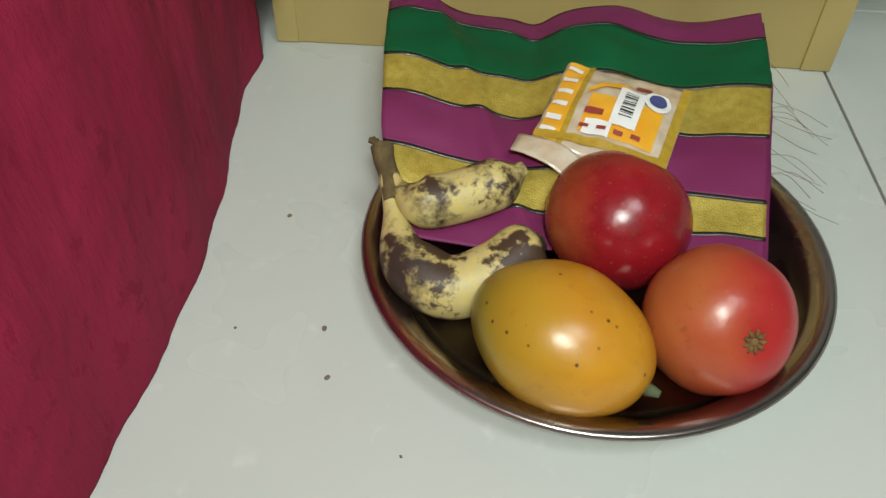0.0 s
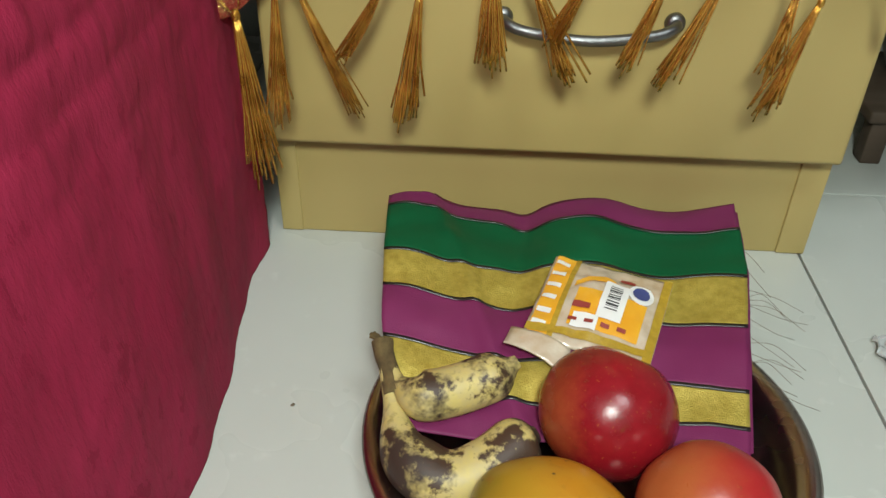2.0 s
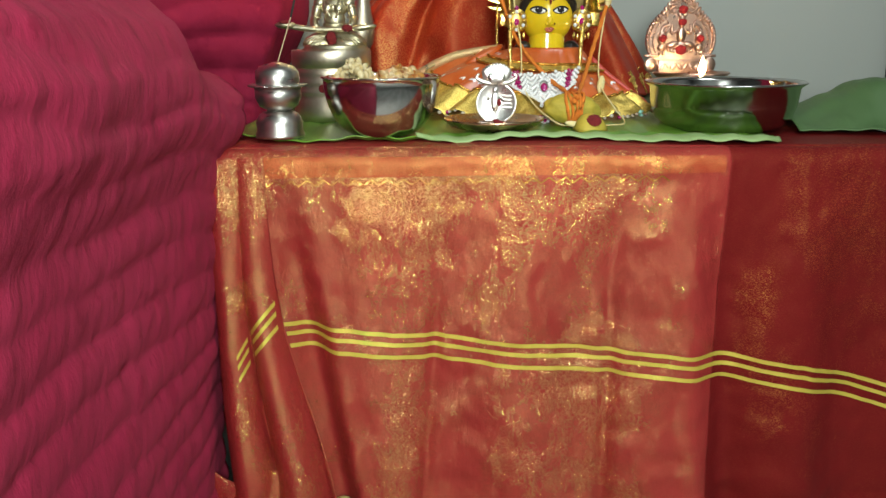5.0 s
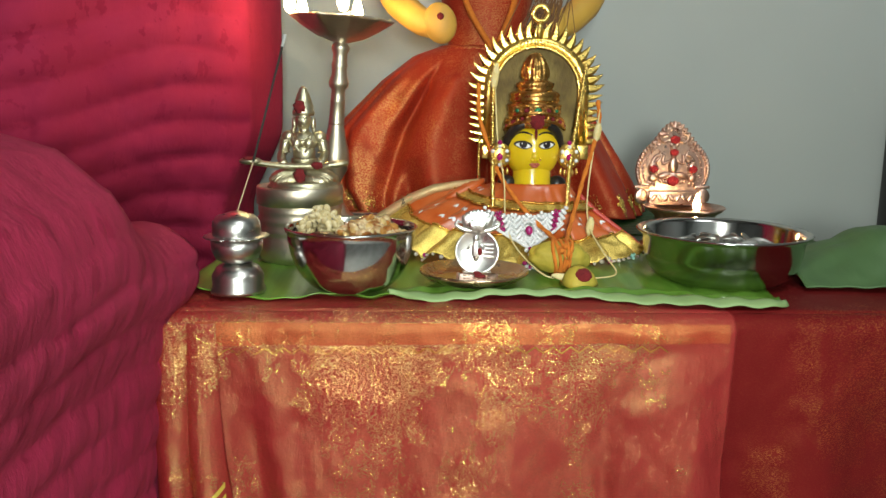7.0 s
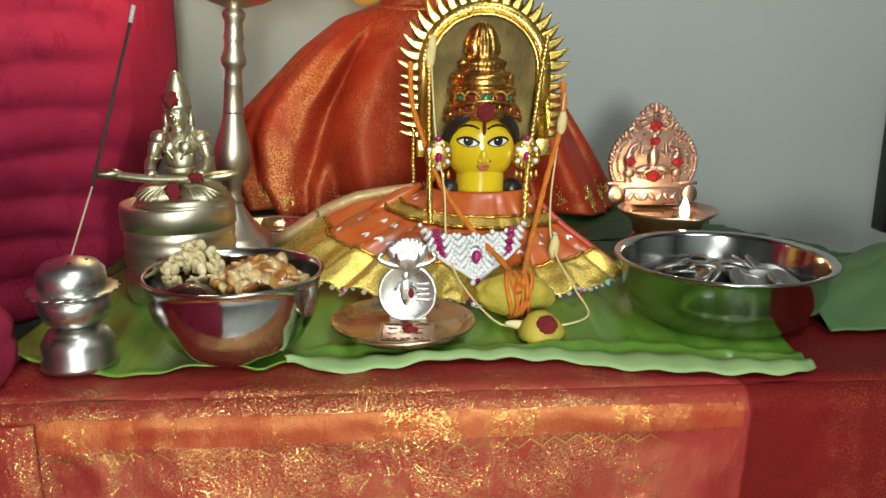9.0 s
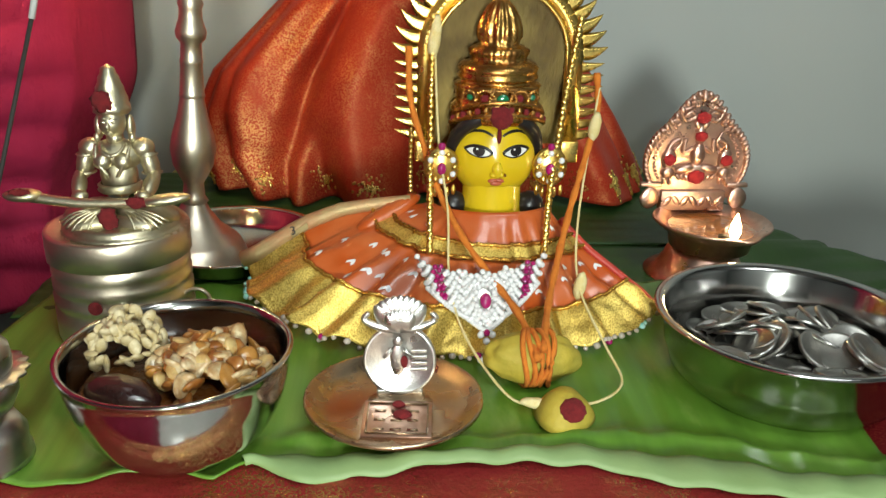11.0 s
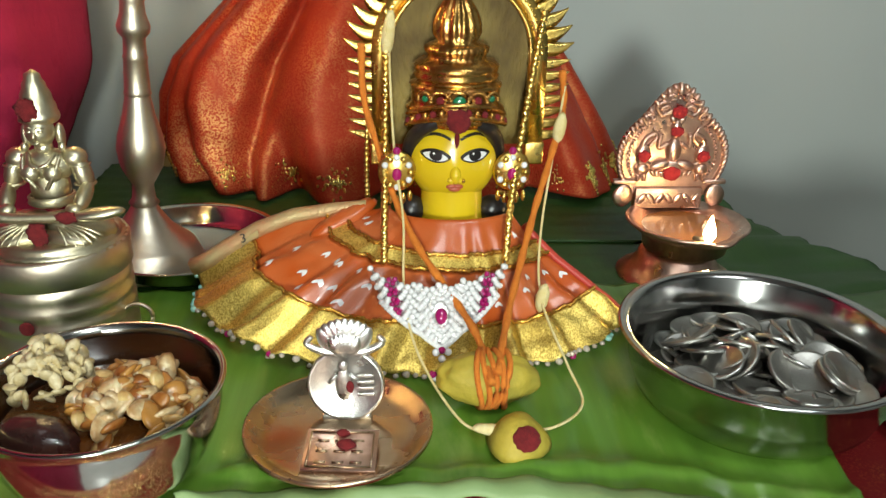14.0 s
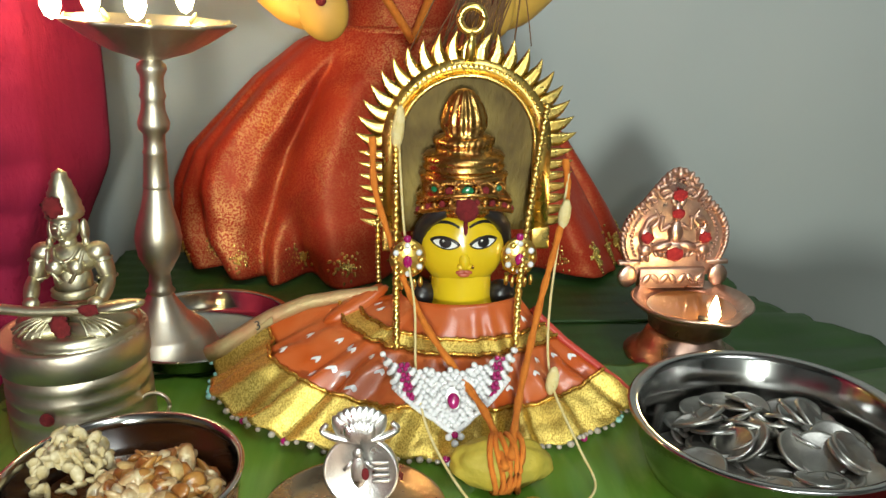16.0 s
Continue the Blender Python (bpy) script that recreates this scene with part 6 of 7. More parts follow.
    for k in range(-7, 8):
        a = front + k * 0.17
        ball(arched(a, 0.0272, 0.0190 + 0.0098 * math.cos(k * 0.2)), (0.0017, 0.0014, 0.0019), bm, seg=10, rings=8, mi=5 if k % 2 else 4)
    for k, big in ((-2, 0.8), (-1, 1.0), (0, 1.3), (1, 1.0), (2, 0.8)):
        a = front + k * 0.38
        for q in range(13):
            b = math.pi * q / 12
            x0, y0, z0 = arched(a, 0.0252, 0.0330)
            side = Vector((-math.sin(a), math.cos(a), 0))
            ball(tuple(Vector((x0, y0, z0 + 0.0052 * big * math.sin(b))) + side * 0.0056 * big * math.cos(b)), (0.0011, 0.0011, 0.0011), bm, seg=6, rings=5, mi=4)
        ball(arched(a, 0.0250, 0.0340), (0.0026 * big, 0.0014, 0.0022 * big), bm, (0, 0, math.degrees(a) + 90), 14, 10, mi=7 if k % 2 == 0 else 5)
    # red powder on brow and crown
    ball((HX + 0.0005, HY - 0.0250, fz + 0.0245), (0.0062, 0.0030, 0.0062), bm, seg=16, rings=12, mi=5, shape=lambda u: 1 + 0.2 * nz(u.x * 3, u.z * 3))
    ball((HX + 0.0005, HY - 0.0200, fz + 0.0140), (0.0013, 0.0016, 0.0050), bm, seg=10, rings=8, mi=5)
    return tagged(part("idol_bust", bm, [YELLOW, BLACK, WHITE, PINKPAINT, CROWN, KUMKUM, GEM, GEM_GREEN]), "glossy yellow idol head with a tiered gold crown", "idol")


bust_head()


def halo():
    cx, cz, y = 0.1815, 0.7585, 0.792
    t = empty("halo_arch", "gilded arch with flame-shaped rays and a hanging ring", "halo", at=(cx, y, 0.70))

    def arc(r_x, r_z, a):
        return cx + r_x * math.cos(a), cz + r_z * math.sin(a)

    def path(rx, rz, n=60, low=0.050):
        out = [(cx + rx, cz - low)] + [arc(rx, rz, math.pi * k / n) for k in range(n + 1)] + [(cx - rx, cz - low)]
        return out
    def ribbon(rx0, rz0, rx1, rz1, y0, y1, bm):
        a, b = path(rx0, rz0), path(rx1, rz1)
        vs = [[bm.verts.new((p[0], yy, p[1])) for p in line for yy in (yq,)] for line, yq in ((a, y0), (b, y0), (b, y1), (a, y1))]
        for i in range(len(a) - 1):
            for k in range(4):
                p, q = vs[k], vs[(k + 1) % 4]
                bm.faces.new((p[i], p[i + 1], q[i + 1], q[i]))
        for i in (0, len(a) - 1):
            bm.faces.new([vs[k][i] for k in range(4)])
        bmesh.ops.recalc_face_normals(bm, faces=list(bm.faces))
        return bm
    def leaf_ray(base, d, side, length, width, curl):
        """A ridged flame-shaped leaf of metal: base, way out, way across, size and the bend of its tip."""
        bm, n, rows = bmesh.new(), 9, []
        for k in range(n + 1):
            q = k / n
            c = base + d * (length * q) + side * (curl * (q * q - 0.35 * math.sin(math.pi * q)))
            w = width * (1 - q) ** 0.75 * (1 + 0.35 * math.sin(math.pi * q)) + 0.0002
            h = 0.0022 * (1 - 0.7 * q)
            rows.append([bm.verts.new(c + side * w), bm.verts.new(c + side * (0.3 * w) + Vector((0, -h * 0.75, 0))), bm.verts.new(c + Vector((0, -h * 0.35, 0))), bm.verts.new(c - side * (0.4 * w) + Vector((0, -h, 0))), bm.verts.new(c - side * w), bm.verts.new(c + Vector((0, 0.0012, 0)))])
        for a, b in zip(rows, rows[1:]):
            for k in range(6):
                bm.faces.new((a[k], a[(k + 1) % 6], b[(k + 1) % 6], b[k]))
        bm.faces.new(rows[0]), bm.faces.new(rows[-1])
        bmesh.ops.recalc_face_normals(bm, faces=list(bm.faces))
        return bm
    wpart("arch_band", ribbon(0.0385, 0.0380, 0.0475, 0.0465, y - 0.003, y + 0.002, bmesh.new()), GOLD, t)
    wpart("inner_edge", ribbon(0.0370, 0.0365, 0.0392, 0.0386, y - 0.005, y - 0.002, bmesh.new()), GOLD, t)
    # Flat plate standing for the rough brown husk behind the arch.
    back = bmesh.new()
    pts = path(0.0400, 0.0395, 40, 0.052)
    vs = [back.verts.new((p[0], y + 0.0032, p[1])) for p in pts]
    back.faces.new(vs)
    thick(wpart("backing", back, HUSK_BROWN, t, "dull brown fibrous husk backing", smooth=False), 0.002)
    n = 21
    for k in range(n):
        a = math.pi * (0.985 - 0.97 * k / (n - 1))
        px, pz = arc(0.0462, 0.0452, a)
        d = Vector((math.cos(a), 0, math.sin(a)))
        wpart("ray", leaf_ray(Vector((px, y - 0.001, pz)), d, Vector((d.z, 0, -d.x)), 0.0158, 0.0039, 0.0036 if d.x < 0.3 else -0.0026), GOLD, t)
    for s in (-1, 1):
        wpart("side_foot", box(cx + s * 0.043 - 0.0055, cx + s * 0.043 + 0.0055, y - 0.005, y + 0.003, cz - 0.062, cz - 0.049, 0.0012), GOLD, t)
        for k in range(7):
            zz = cz - 0.046 + 0.0066 * k
            wpart("ray", leaf_ray(Vector((cx + s * 0.0455, y - 0.001, zz)), Vector((s, 0, 0.10)), Vector((0, 0, 1)), 0.0150, 0.0027, 0.0012), GOLD, t)
    bead_row = bmesh.new()
    for px, pz in path(0.0438, 0.0430, 46):
        ball((px, y - 0.0034, pz), (0.0011, 0.0010, 0.0011), bead_row, seg=6, rings=5)
    wpart("bead_row", bead_row, GOLD, t, "row of raised gold beads")["kind"] = "stuff"
    ring = [(cx + 0.0022 + 0.0066 * math.cos(a), y, cz + 0.0668 + 0.0066 * math.sin(a)) for a in [2 * math.pi * k / 28 for k in range(29)]]
    wpart("ring", tube(ring, 0.0021, 12), GOLD, t, "gold hanging ring")
    wpart("ring_stem", tube([(cx + 0.001, y, cz + 0.045), (cx + 0.0020, y, cz + 0.061)], 0.0044, 10, taper=lambda q: 1.0 - 0.5 * q), GOLD, t)
    return t


halo()


# pleated dress: a fan from the neck to the leaf
def dress_point(u, q, lift=0.0):
    """u: 0 at the left tip to 1 at the right; q: 0 at the neck to 1 at the hem."""
    a = lerp(math.radians(176), math.radians(338), u)
    rim = Vector((0.163 + 0.118 * math.cos(a) * (1.06 if math.cos(a) < 0 else 0.98), 0.778 + 0.082 * math.sin(a), 0))
    neck = Vector((HX + 0.034 * math.cos(a), HY - 0.002 + 0.021 * math.sin(a), 0))
    p = neck.lerp(rim, q)
    z = 0.677 - 0.0605 * q ** 0.80
    z += (1 - u) ** 3 * (0.013 * q + 0.015 * math.sin(math.pi * min(1.0, q * 1.05)))
    ple = 0.5 - 0.5 * math.cos(2 * math.pi * (u * 9.5 + 1.1 * nz(u * 4, 1.7) + 0.1 * q)) + 0.12 * math.sin(u * 90)
    z += (0.0060 * ple - 0.002) * step(0.25, 0.95, q) + 0.0022 * nz(u * 16, q * 7, 4) * q + lift
    z += 0.0012 * nz(u * 30, q * 12) * q + 0.0013 * math.sin(u * 150 + 5 * nz(u * 6, 3)) * step(0.62, 0.85, q)
    d = (rim - neck).normalized()
    p += d * (0.007 * ple * q + lift * 0.6)
    return Vector((p.x, p.y, max(z, 0.6155)))


def dress():
    t = empty("pleated_dress", "pleated salmon satin dress with gold brocade border fanned on the leaf", "dress", at=(HX, 0.73, 0.615))
    spans = [("salmon_yoke", 0.0, 0.21, SALMON), ("gold_band", 0.21, 0.31, BORDER_GOLD), ("salmon_panel", 0.31, 0.69, SALMON), ("gold_border", 0.69, 1.0, BORDER_GOLD)]
    for name, a, b, m in spans:
        thick(wpart(name, sheet(220, 14, lambda u, v, a=a, b=b: dress_point(u, lerp(a, b, v), 0.0012 if "gold" in name else 0.0)), m, t), 0.0010)
    for q0 in (0.21, 0.31, 0.69):
        pts = [dress_point(k / 160, q0 + 0.004 * math.sin(k * 1.3), 0.0022) for k in range(161)]
        wpart("gold_braid", tube(pts, 0.0012, 6, taper=lambda q: 1 + 0.3 * math.sin(q * 500)), GOLD_THREAD, t, "twisted gold braid")
    # rolled left edge
    pts = [dress_point(0.0, 0.1 + 0.9 * k / 10, 0.003) for k in range(11)]
    wpart("rolled_edge", tube(pts, 0.0046, 8, taper=lambda q: 0.7 + 0.5 * q), surface("cream_brocade", (0.60, 0.46, 0.22), (0.58, 0.30, 0.15), 0.35, 0.4, big=60, fine=700, amount=0.5, relief=0.6), t, "cream and gold rolled edge")
    pts = [dress_point(1.0, 0.1 + 0.9 * k / 10, 0.002) for k in range(11)]
    wpart("red_piping", tube(pts, 0.0022, 8), surface("red_piping_satin", (0.50, 0.05, 0.03), (0.42, 0.03, 0.03), 0.4), t, "red piped edge")
    wpart("shoulder_fold", ball(tuple(dress_point(0.04, 0.24, 0.0005)), (0.021, 0.0070, 0.0048), None, (0, -24, 20), 24, 16, lambda u: 1 + 0.16 * nz(u.x * 3, u.y * 4, u.z * 4)), SALMON, t, "bunched pink-orange satin at the shoulder")
    for k in range(78):
        p = dress_point(k / 77, 1.010, 0.0005)
        p.z = max(p.z, 0.6165)
        m = TEAL if (k < 13 or 46 < k < 51 or 68 < k < 73) else HEM_BEAD if k % 9 else GEM
        ob = part("bead", bead(0.0015 if k % 3 else 0.0021), m)
        ob.matrix_basis = Matrix.Translation(p)
        under(ob, t)
    rnd = random.Random(4)
    for k in range(34):
        u0, q0 = rnd.uniform(0.08, 0.97), rnd.choice((0.38, 0.46, 0.53, 0.60, 0.1))
        for s in (-1, 1):
            def petal(u, v, s=s):
                w = 0.0048 * math.sin(math.pi * v) * (2 * u - 1)
                return dress_point(u0 + w + s * 0.0075 * v, q0 + 0.048 * v, 0.0013)
            wpart("petal_motif", sheet(3, 6, petal), PEARL, t, "silver petal motif")
    wpart("number_tag", sheet(3, 3, lambda u, v: dress_point(0.040 + 0.035 * u, 0.64 + 0.09 * v, 0.0100)), surface("tag_paper", (0.62, 0.48, 0.22), (0.56, 0.42, 0.18), 0.6), t, "small cream number tag")
    txt = bpy.data.curves.new("tag_number", "FONT")
    txt.body, txt.size, txt.align_x = "3", 0.0075, "CENTER"
    ob = new("tag_number", txt)
    ob.data.materials.append(PRINT_BLACK)
    p = dress_point(0.060, 0.71, 0.0112)
    ob.matrix_basis = pose(p.x, p.y, p.z, 50, -12, 10)
    under(ob, t)
    return t


dress()


def necklace():
    t = empty("necklace", "crescent necklace of white stones with magenta gems and a pendant", "necklace", at=(0.165, 0.72, 0.64))

    def spot(u, v):
        """u -1..1 across; v 0 top to 1 bottom; the ends rise to the chains."""
        x = 0.1680 + 0.0352 * u * (1 - 0.16 * v)
        top = 0.6605 - 0.0045 * (1 - u * u) - 0.0025 * abs(math.sin(3 * math.pi * u)) + 0.001 * u
        bot = 0.6470 - 0.0130 * (1 - abs(u) ** 1.5) - 0.0030 * max(0.0, 1 - 3 * abs(u)) + 0.001 * u
        z = lerp(top, bot, v)
        y = 0.7065 + 0.80 * (z - 0.641) + 0.009 * u * u
        return Vector((x, y, z))
    thick(wpart("backing", sheet(40, 14, lambda u, v: spot(2 * u - 1, v) + Vector((0, 0.0014, 0))), SILVER, t), 0.001)
    rnd = random.Random(6)
    stones = {"stone": bead(0.0017), "gem": bead(0.0015)}
    made = {k: None for k in stones}
    rows = 12
    for j in range(rows):
        v = j / (rows - 1)
        n = 23
        for i in range(n):
            u = -1 + 2 * (i + 0.5 * (j % 2)) / (n - 0.5)
            thin = (spot(u, 1.0) - spot(u, 0.0)).length
            if thin < 0.0027 * j:
                continue
            p = spot(u, 0.0) - Vector((0, 0.0008, 0))
            p = p + (spot(u, 1.0) - spot(u, 0.0)).normalized() * min(thin, 0.0026 * j) if j else p
            if abs(p.x - 0.1680) < 0.0048 and 0.6385 < p.z < 0.6505:
                continue
            kind = "gem" if 0.62 < abs(u) < 0.78 else "stone"
            if made[kind] is None:
                ob = part(kind, stones[kind], GEM if kind == "gem" else PEARL)
                made[kind] = ob.data
            else:
                ob = new(kind, made[kind])
            under(ob, t).matrix_basis = Matrix.Translation(p) @ pose(0, 0, 0, rnd.uniform(0, 90), rnd.uniform(0, 90), 0)
    for k in range(46):
        q = spot(-1 + 2 * k / 45, 1.0) + Vector((0, -0.0010, -0.0004))
        ob = new("stone", made["stone"])
        under(ob, t).matrix_basis = Matrix.Translation(q)
    c = Vector((0.1680, spot(0, 0.5).y - 0.0024, 0.6445))
    wpart("centre_gem", ball(tuple(c), (0.0032, 0.0022, 0.0048), None, (-30, 0, 0), 18, 12, lambda u: 1 - 0.3 * max(0, u.z)), GEM, t, "drop-shaped magenta gem")
    for k in range(14):
        a = 2 * math.pi * k / 14
        ob = new("stone", made["stone"])
        under(ob, t).matrix_basis = Matrix.Translation(c + Vector((0.0052 * math.cos(a), 0.0010 + 0.0050 * math.sin(a), 0.0062 * math.sin(a))))
    b = spot(0.0, 1.0)
    for dx, dz, m in ((0, -0.001, GEM), (-0.003, -0.002, PEARL), (0.003, -0.002, PEARL), (0, -0.0055, PEARL), (0, -0.010, SILVER), (0, -0.0155, GEM), (-0.0028, -0.0155, PEARL), (0.0028, -0.0155, PEARL), (0, -0.0185, PEARL), (0, -0.0122, PEARL)):
        wpart("pendant_stone", ball((b.x + dx, b.y - 0.002 + dz * 0.15, b.z + dz), (0.0020, 0.0018, 0.0020), seg=10, rings=8), m, t)
    return t


necklace()


def earrings():
    for s in (-1, 1):
        x, y, z = HX + s * 0.0305, HY - 0.014, 0.7015
        t = empty("earring", "round gold earring with white stones, magenta centre and drops", "earring", "pair of earrings", at=(x, y, z))
        disc = lathe([(0.0, 0.0), (0.0095, 0.0), (0.0100, 0.001), (0.0090, 0.0022), (0.0, 0.003)], 28)
        bmesh.ops.transform(disc, matrix=pose(x, y, z, 90, 0, 0) @ Matrix.Diagonal((1, 1.15, 1, 1)), verts=disc.verts)
        d = wpart("disc", disc, GOLD, t)
        wpart("centre_gem", ball((x, y - 0.0034, z - 0.001), (0.0026, 0.0016, 0.0036), seg=12, rings=8), GEM, t)
        wpart("top_gem", ball((x, y - 0.002, z + 0.0115), (0.0022, 0.0016, 0.0022), seg=10, rings=8), GEM, t)
        for k in range(12):
            a = 2 * math.pi * k / 12
            wpart("stone", ball((x + 0.0072 * math.cos(a), y - 0.0030, z + 0.0080 * math.sin(a)), (0.0018, 0.0013, 0.0018), seg=8, rings=6), PEARL if k % 2 else GOLD, d)
        for k in range(5):
            dx = (k - 2) * 0.0034
            wpart("drop", ball((x + dx, y - 0.0015, z - 0.0135 - 0.0012 * (2 - abs(k - 2))), (0.0013, 0.0013, 0.0032), seg=8, rings=8), GOLD, t)


earrings()


def chains():
    for s, x0, x1, label in ((-1, 0.1420, 0.1400, "twisted gold chain hanging from the arch"), (1, 0.2240, 0.2035, "twisted gold chain hanging from the arch")):
        pts = curve_points([(x0, 0.780, 0.7800), (lerp(x0, x1, 0.35) - s * 0.000, 0.774, 0.735), (lerp(x0, x1, 0.8), 0.752, 0.690), (x1, 0.736, 0.658)], 16)
        bm = bmesh.new()
        for k in range(0, len(pts) - 1, 1):
            p = pts[k]
            ball(tuple(p), (0.0019, 0.0016, 0.0024), bm, (0, 35 if k % 2 else -35, 0), 8, 6)
        tagged(part("gold_chain", bm, GOLD), label, "chain", "chains on the idol")
    pts = curve_points([(0.131, 0.790, 0.715), (0.1305, 0.788, 0.690), (0.131, 0.785, 0.668)], 8)
    bm = bmesh.new()
    for p in pts:
        ball(tuple(p), (0.0016, 0.0014, 0.0020), bm, seg=8, rings=6)
    tagged(part("gold_chain", bm, GOLD), "short gold chain end beside the arch", "chain", "chains on the idol")


chains()


def threads():
    t = empty("orange_thread_garland", "loose orange cotton cord with tufts looped over the arch", "thread", at=(0.18, 0.70, 0.64))
    a = [(0.1290, 0.784, 0.7640), (0.1300, 0.780, 0.735), (0.1390, 0.768, 0.706), (0.1460, 0.757, 0.687), (0.1580, 0.735, 0.668), (0.1740, 0.715, 0.650), (0.1840, 0.690, 0.642), (0.1880, 0.658, 0.635)]
    b = [(0.2370, 0.786, 0.7500), (0.2375, 0.780, 0.730), (0.2290, 0.765, 0.705), (0.2200, 0.750, 0.684), (0.2100, 0.728, 0.662), (0.2000, 0.700, 0.645), (0.1910, 0.662, 0.638)]
    for pts in (a, b):
        wpart("cord", tube(curve_points(pts, 10), 0.0019, 8, taper=lambda q: 1.0 + 0.15 * math.sin(q * 70)), ORANGE_THREAD, t)
    c = empty("cotton_garland", "thin cream thread with cotton tufts hung round the idol", "thread", at=(0.18, 0.70, 0.63))
    left = [(0.1430, 0.781, 0.770), (0.1455, 0.766, 0.715), (0.1500, 0.745, 0.680), (0.1500, 0.722, 0.650), (0.1560, 0.690, 0.632), (0.1740, 0.655, 0.6175), (0.1900, 0.648, 0.6170)]
    right = [(0.2385, 0.783, 0.742), (0.2330, 0.772, 0.715), (0.2230, 0.745, 0.672), (0.2210, 0.722, 0.645), (0.2290, 0.690, 0.626), (0.2330, 0.668, 0.6165), (0.2160, 0.650, 0.6165), (0.1960, 0.648, 0.6170)]
    for pts in (left, right):
        wpart("thread", tube(curve_points(pts, 10), 0.0007, 6), CREAM_THREAD, c)
    for p, r in (((0.1430, 0.779, 0.769), (0.0034, 0.0030, 0.0125)), ((0.2345, 0.771, 0.722), (0.0034, 0.0030, 0.0085)), ((0.2215, 0.722, 0.6450), (0.0034, 0.0030, 0.0080)), ((0.1870, 0.648, 0.6175), (0.0085, 0.0028, 0.0026)), ((0.146, 0.764, 0.708), (0.0025, 0.0025, 0.0055))):
        wpart("cotton_tuft", ball(p, r, None, (0, 8, 0), 16, 12, lambda u: 1 + 0.18 * nz(u.x * 3, u.y * 3, u.z * 3)), CREAM_THREAD, c)


threads()


# ---------------------------------------------------------------- dressed doll behind
def doll_skirt():
    cx, y0 = 0.150, 1.025

    def f(u, v):
        a = lerp(math.radians(150), math.radians(390), u)
        z = lerp(0.806, 0.6155, v)
        lw = table(v, [(0.0, 0.055), (0.05, 0.082), (0.2, 0.120), (0.5, 0.178), (0.65, 0.192), (0.85, 0.196), (1.0, 0.184)])
        rw = table(v, [(0.0, 0.055), (0.06, 0.075), (0.2, 0.100), (0.5, 0.138), (0.8, 0.172), (1.0, 0.190)])
        dp = table(v, [(0.0, 0.034), (0.2, 0.055), (0.6, 0.072), (1.0, 0.080)])
        ca, sa = math.cos(a), math.sin(a)
        ple = 0.0
        for c0, w, d in ((0.16, 0.030, 0.8), (0.265, 0.022, 1.0), (0.335, 0.014, 0.7), (0.405, 0.026, 1.2), (0.475, 0.016, 0.8), (0.545, 0.028, 1.2), (0.62, 0.018, 0.9), (0.70, 0.026, 1.1), (0.79, 0.020, 0.9), (0.87, 0.028, 1.0)):
            c1 = c0 + 0.03 * math.sin(c0 * 40 + 2.2 * v)
            ple += 0.7 * math.exp(-((u - c1 - 1.5 * w) / (w * 1.3)) ** 2) - d * math.exp(-((u - c1) / w) ** 2)
        k = 1 + 0.34 * ple * step(0.0, 0.35, v)
        return Vector((cx + ca * (lw if ca < 0 else rw) * (1 + 0.045 * ple * v), y0 + sa * dp * k - 0.026 * max(0.0, ca) * v + 0.002 * nz(u * 20, v * 12), z + 0.004 * math.sin(u * 30) * v * 0.5 + 0.002))
    t = empty("doll_skirt", "wide pleated red silk skirt with gold flower motifs", "skirt", at=(cx, y0, 0.615))
    ob = wpart("silk", sheet(220, 70, f), SKIRT_SILK, t)
    thick(ob, 0.0012)
    wpart("waistband", lathe([(0.050, 0.800), (0.054, 0.802), (0.054, 0.808), (0.050, 0.810)], 56, (0, 0, 0), wave=None), SKIRT_SILK, t)
    t.children[-1].matrix_basis = Matrix.Translation((cx, y0 - 0.0, 0)) @ Matrix.Diagonal((1.05, 0.68, 1, 1))
    rnd = random.Random(9)
    bm = bmesh.new()
    for k in range(17):
        u = 0.04 + 0.92 * k / 16
        for q in range(60):
            p = f(u + rnd.gauss(0, 0.007), min(0.985, 0.92 + rnd.gauss(0, 0.030)))
            n = Vector((p.x - cx, (p.y - y0) * 2, 0)).normalized()
            ball(tuple(p + n * 0.0016), (0.0012, 0.0007, 0.0014), bm, seg=6, rings=4)
    tagged(wpart("gold_motif", bm, GOLD, t, "woven gold flower motifs along the hem"), kind="stuff")
    return t


doll_skirt()


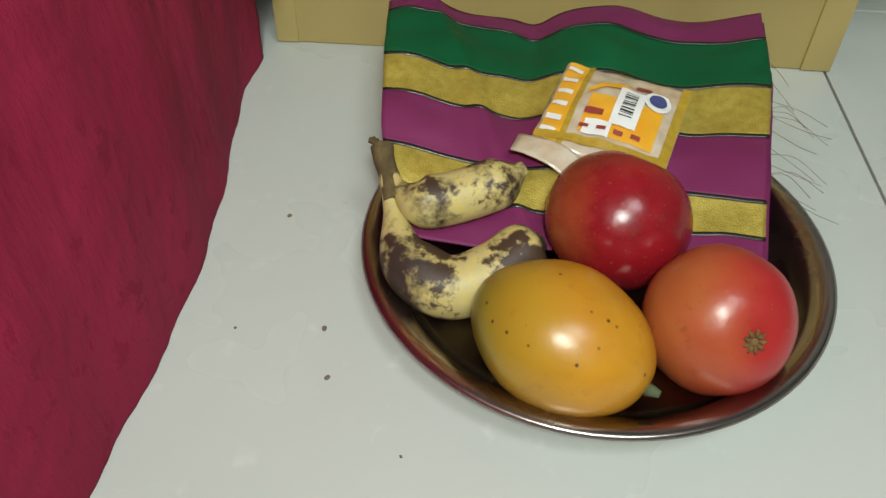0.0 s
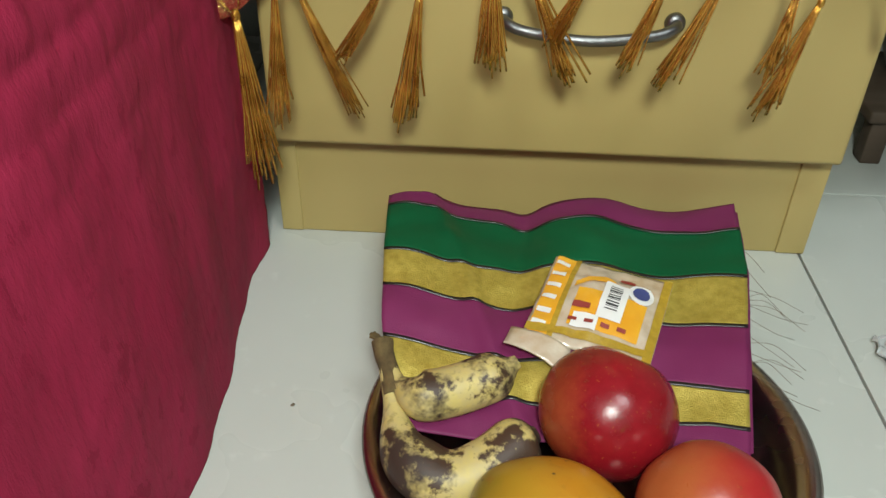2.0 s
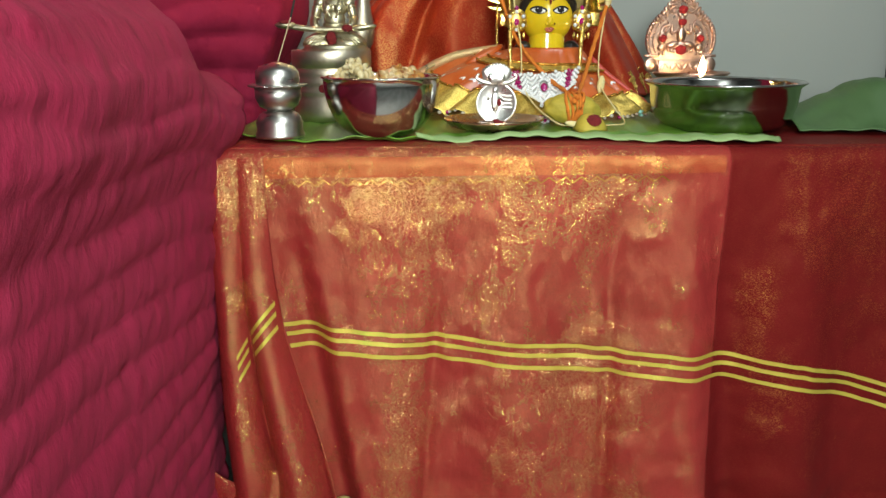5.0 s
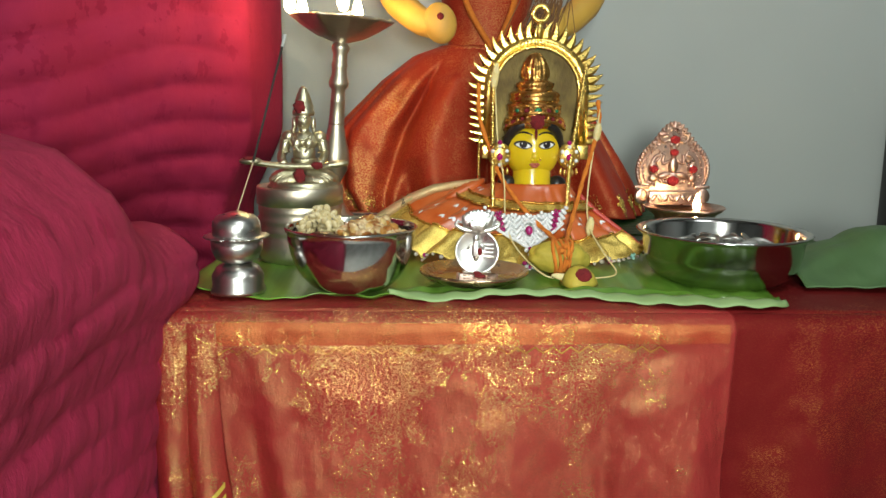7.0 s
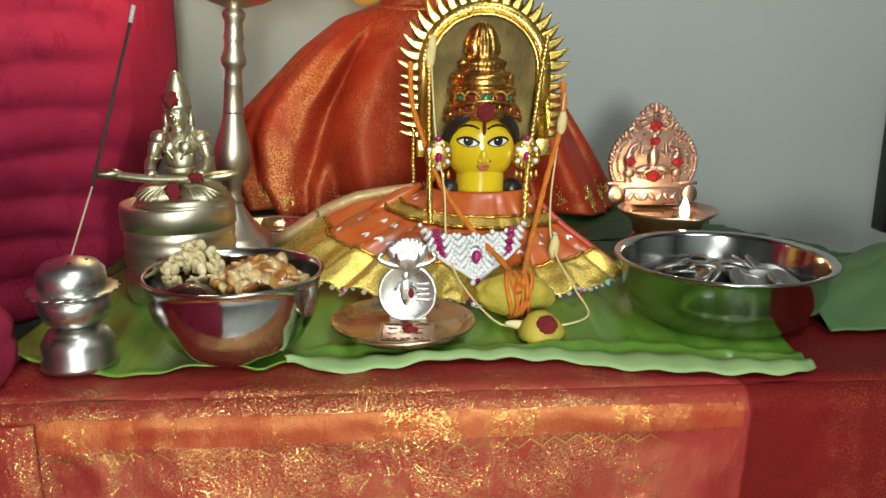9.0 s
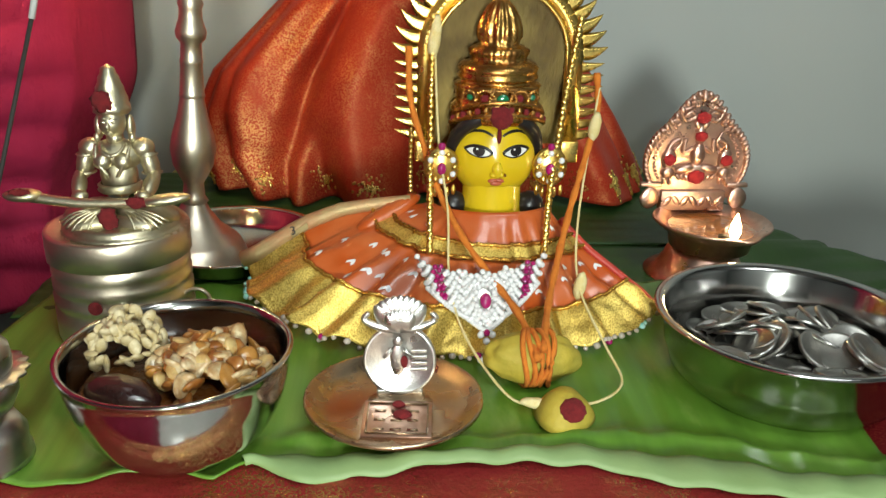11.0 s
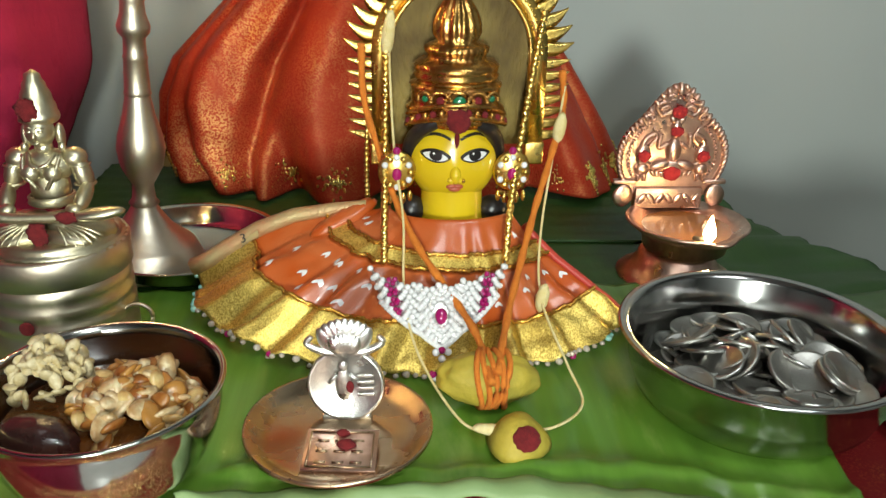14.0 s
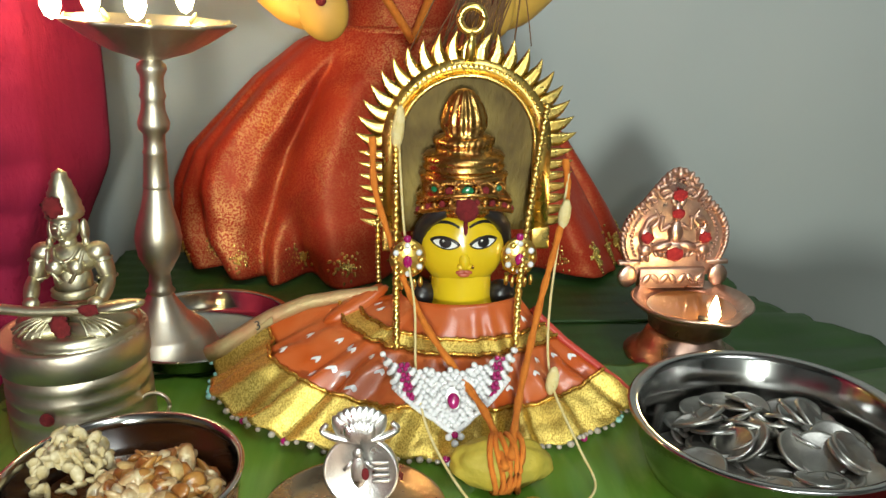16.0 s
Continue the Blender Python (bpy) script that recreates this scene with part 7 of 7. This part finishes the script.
def doll():
    cx, y = 0.152, 1.025
    bm = bmesh.new()
    lathe([(0.046, 0.800), (0.044, 0.825), (0.050, 0.850), (0.058, 0.880), (0.060, 0.905), (0.050, 0.930), (0.020, 0.940), (0.0, 0.941)], 40, (cx, y, 0), bm, mi=1)
    for v in bm.verts:
        v.co.y = y + (v.co.y - y) * 0.66
    for s in (-1, 1):
        pts = [(cx + s * 0.070, y - 0.010, 0.940), (cx + s * 0.110, y - 0.04, 0.895), (cx + s * 0.105, y - 0.075, 0.858), (cx + s * 0.080, y - 0.100, 0.832), (cx + s * 0.062, y - 0.112, 0.824)]
        tube(curve_points(pts, 8), 0.016, 14, bm, mi=0, taper=lambda q: 1.15 - 0.3 * q)
        ball((cx + s * 0.056, y - 0.118, 0.826), (0.017, 0.010, 0.021), bm, (0, s * 14, 0), 20, 14, mi=0)
        ball((cx + s * 0.056, y - 0.1285, 0.832), (0.0036, 0.0016, 0.0036), bm, seg=12, rings=8, mi=2)
    for s in (-1, 1):
        tube(curve_points([(cx + s * 0.030, y - 0.046, 0.92), (cx + s * 0.028, y - 0.046, 0.86), (cx + 0.006, y - 0.046, 0.800)], 8), 0.0034, 8, bm, mi=3)
    return tagged(part("dressed_doll", bm, [SKIN_YELLOW, SKIRT_SILK, KUMKUM, ORANGE_THREAD]), "doll body with yellow arms in a red silk blouse", "doll")


doll()


def hair_strands():
    rnd = random.Random(12)
    bm = bmesh.new()
    for k in range(60):
        x = 0.205 + rnd.gauss(0, 0.010)
        pts = [(x + 0.012 + rnd.gauss(0, 0.004), 0.875, 0.93), (x + 0.004, 0.872, 0.87), (x - 0.014 + rnd.gauss(0, 0.007), 0.868, 0.800 + rnd.uniform(-0.01, 0.02))]
        tube(curve_points(pts, 5), 0.0005, 4, bm)
    tagged(part("dry_fibre_tuft", bm, surface("dry_fibre", (0.20, 0.10, 0.04), (0.13, 0.06, 0.025), 0.9)), "tuft of dry brown coconut fibre", "fibre", kind="stuff")


hair_strands()


# ---------------------------------------------------------------- things beside the cabinet
def low_stool():
    t = empty("low_wooden_stool", "low brown wooden stool beside the cabinet", "stool", at=(0.60, 0.88, 0))
    wood = surface("brown_wood", (0.09, 0.06, 0.04), (0.06, 0.04, 0.025), 0.55, big=12, fine=120, amount=0.4, stretch=(0.3, 2, 2))
    wpart("seat", box(0.50, 0.72, 0.80, 0.98, 0.052, 0.066, 0.003), wood, t)
    for x in (0.52, 0.70):
        for y in (0.82, 0.96):
            wpart("leg", box(x - 0.011, x + 0.011, y - 0.011, y + 0.011, 0.0, 0.052, 0.002), wood, t)


low_stool()
tagged(part("enamel_pot", lathe([(0.0, 0.0), (0.028, 0.0), (0.040, 0.010), (0.049, 0.030), (0.051, 0.055), (0.047, 0.080), (0.040, 0.092), (0.043, 0.097), (0.042, 0.100), (0.038, 0.094), (0.0, 0.090)], 48, (0.590, 0.900, 0.066)), surface("grey_enamel", (0.42, 0.44, 0.44), (0.34, 0.36, 0.36), 0.35)), "grey-white rounded pot standing on a low stool", "pot")


def wrapper(u, v):
    p = Vector((lerp(0.412, 0.49, u), lerp(0.425, 0.505, v) + 0.012 * u, 0.006))
    p.z += 0.010 * abs(nz(u * 5, v * 5, 2)) + 0.012 * abs(nz(u * 11, v * 11, 5)) * math.sin(math.pi * min(1, u + 0.2)) - 0.004
    p.x += 0.006 * nz(u * 7, v * 7, 8)
    p.y += 0.006 * nz(u * 7, v * 7, 3)
    return p


FILM = surface("grey_clear_film", (0.55, 0.57, 0.56), (0.36, 0.38, 0.38), 0.12, big=60, fine=200, amount=0.5, relief=0.6, coat=1.0)
ob = part("plastic_wrapper", sheet(26, 26, wrapper), FILM, None, smooth=False)
thick(ob, 0.0008)
tagged(ob, "crumpled clear plastic wrapper lying on the floor", "wrapper")
tagged(part("black_wall_box", box(0.690, 0.730, WALL_Y - 0.028, WALL_Y + 0.001, 0.56, 0.735, 0.004), BLACK), "narrow black box fixed on the wall", "wall box")


def floor_grit():
    rnd = random.Random(3)
    bm = bmesh.new()
    for x, y, r in ((-0.037, 0.402, 0.0014), (0.004, 0.304, 0.0016), (0.012, 0.268, 0.0016), (0.345, 0.27, 0.001), (0.06, 0.22, 0.0008), (-0.05, 0.30, 0.0007)):
        ball((x, y, 0.0007), (r * 1.3, r, 0.0008), bm, (0, 0, rnd.uniform(0, 180)), 8, 6, lambda u: 1 + 0.4 * nz(u.x * 4, u.y * 4, x * 90))
    tagged(part("floor_grit", bm, STICK), "dark specks of grit on the floor", "grit", kind="stuff")


floor_grit()


# ---------------------------------------------------------------- floor tiles, last
def floor_tiles():
    size, gap = 0.60, 0.0025
    made = {}
    for i in range(-4, 5):
        for j in range(-5, 3):
            x0, y0 = 0.390 + i * size, 0.74 + j * size
            x1, y1 = x0 + size, min(y0 + size, WALL_Y)
            if y1 - y0 < 0.05 or x1 < -1.99 or x0 > 2.4:
                continue
            key = round(y1 - y0, 3)
            if key not in made:
                ob = part("floor_tile", box(gap / 2, size - gap / 2, gap / 2, key - gap / 2, -0.008, 0.0, 0.0008), FLOOR, None, smooth=False)
                made[key] = ob.data
            else:
                ob = new("floor_tile", made[key])
            ob.parent = floor
            ob.location = (x0, y0, 0)


floor_tiles()
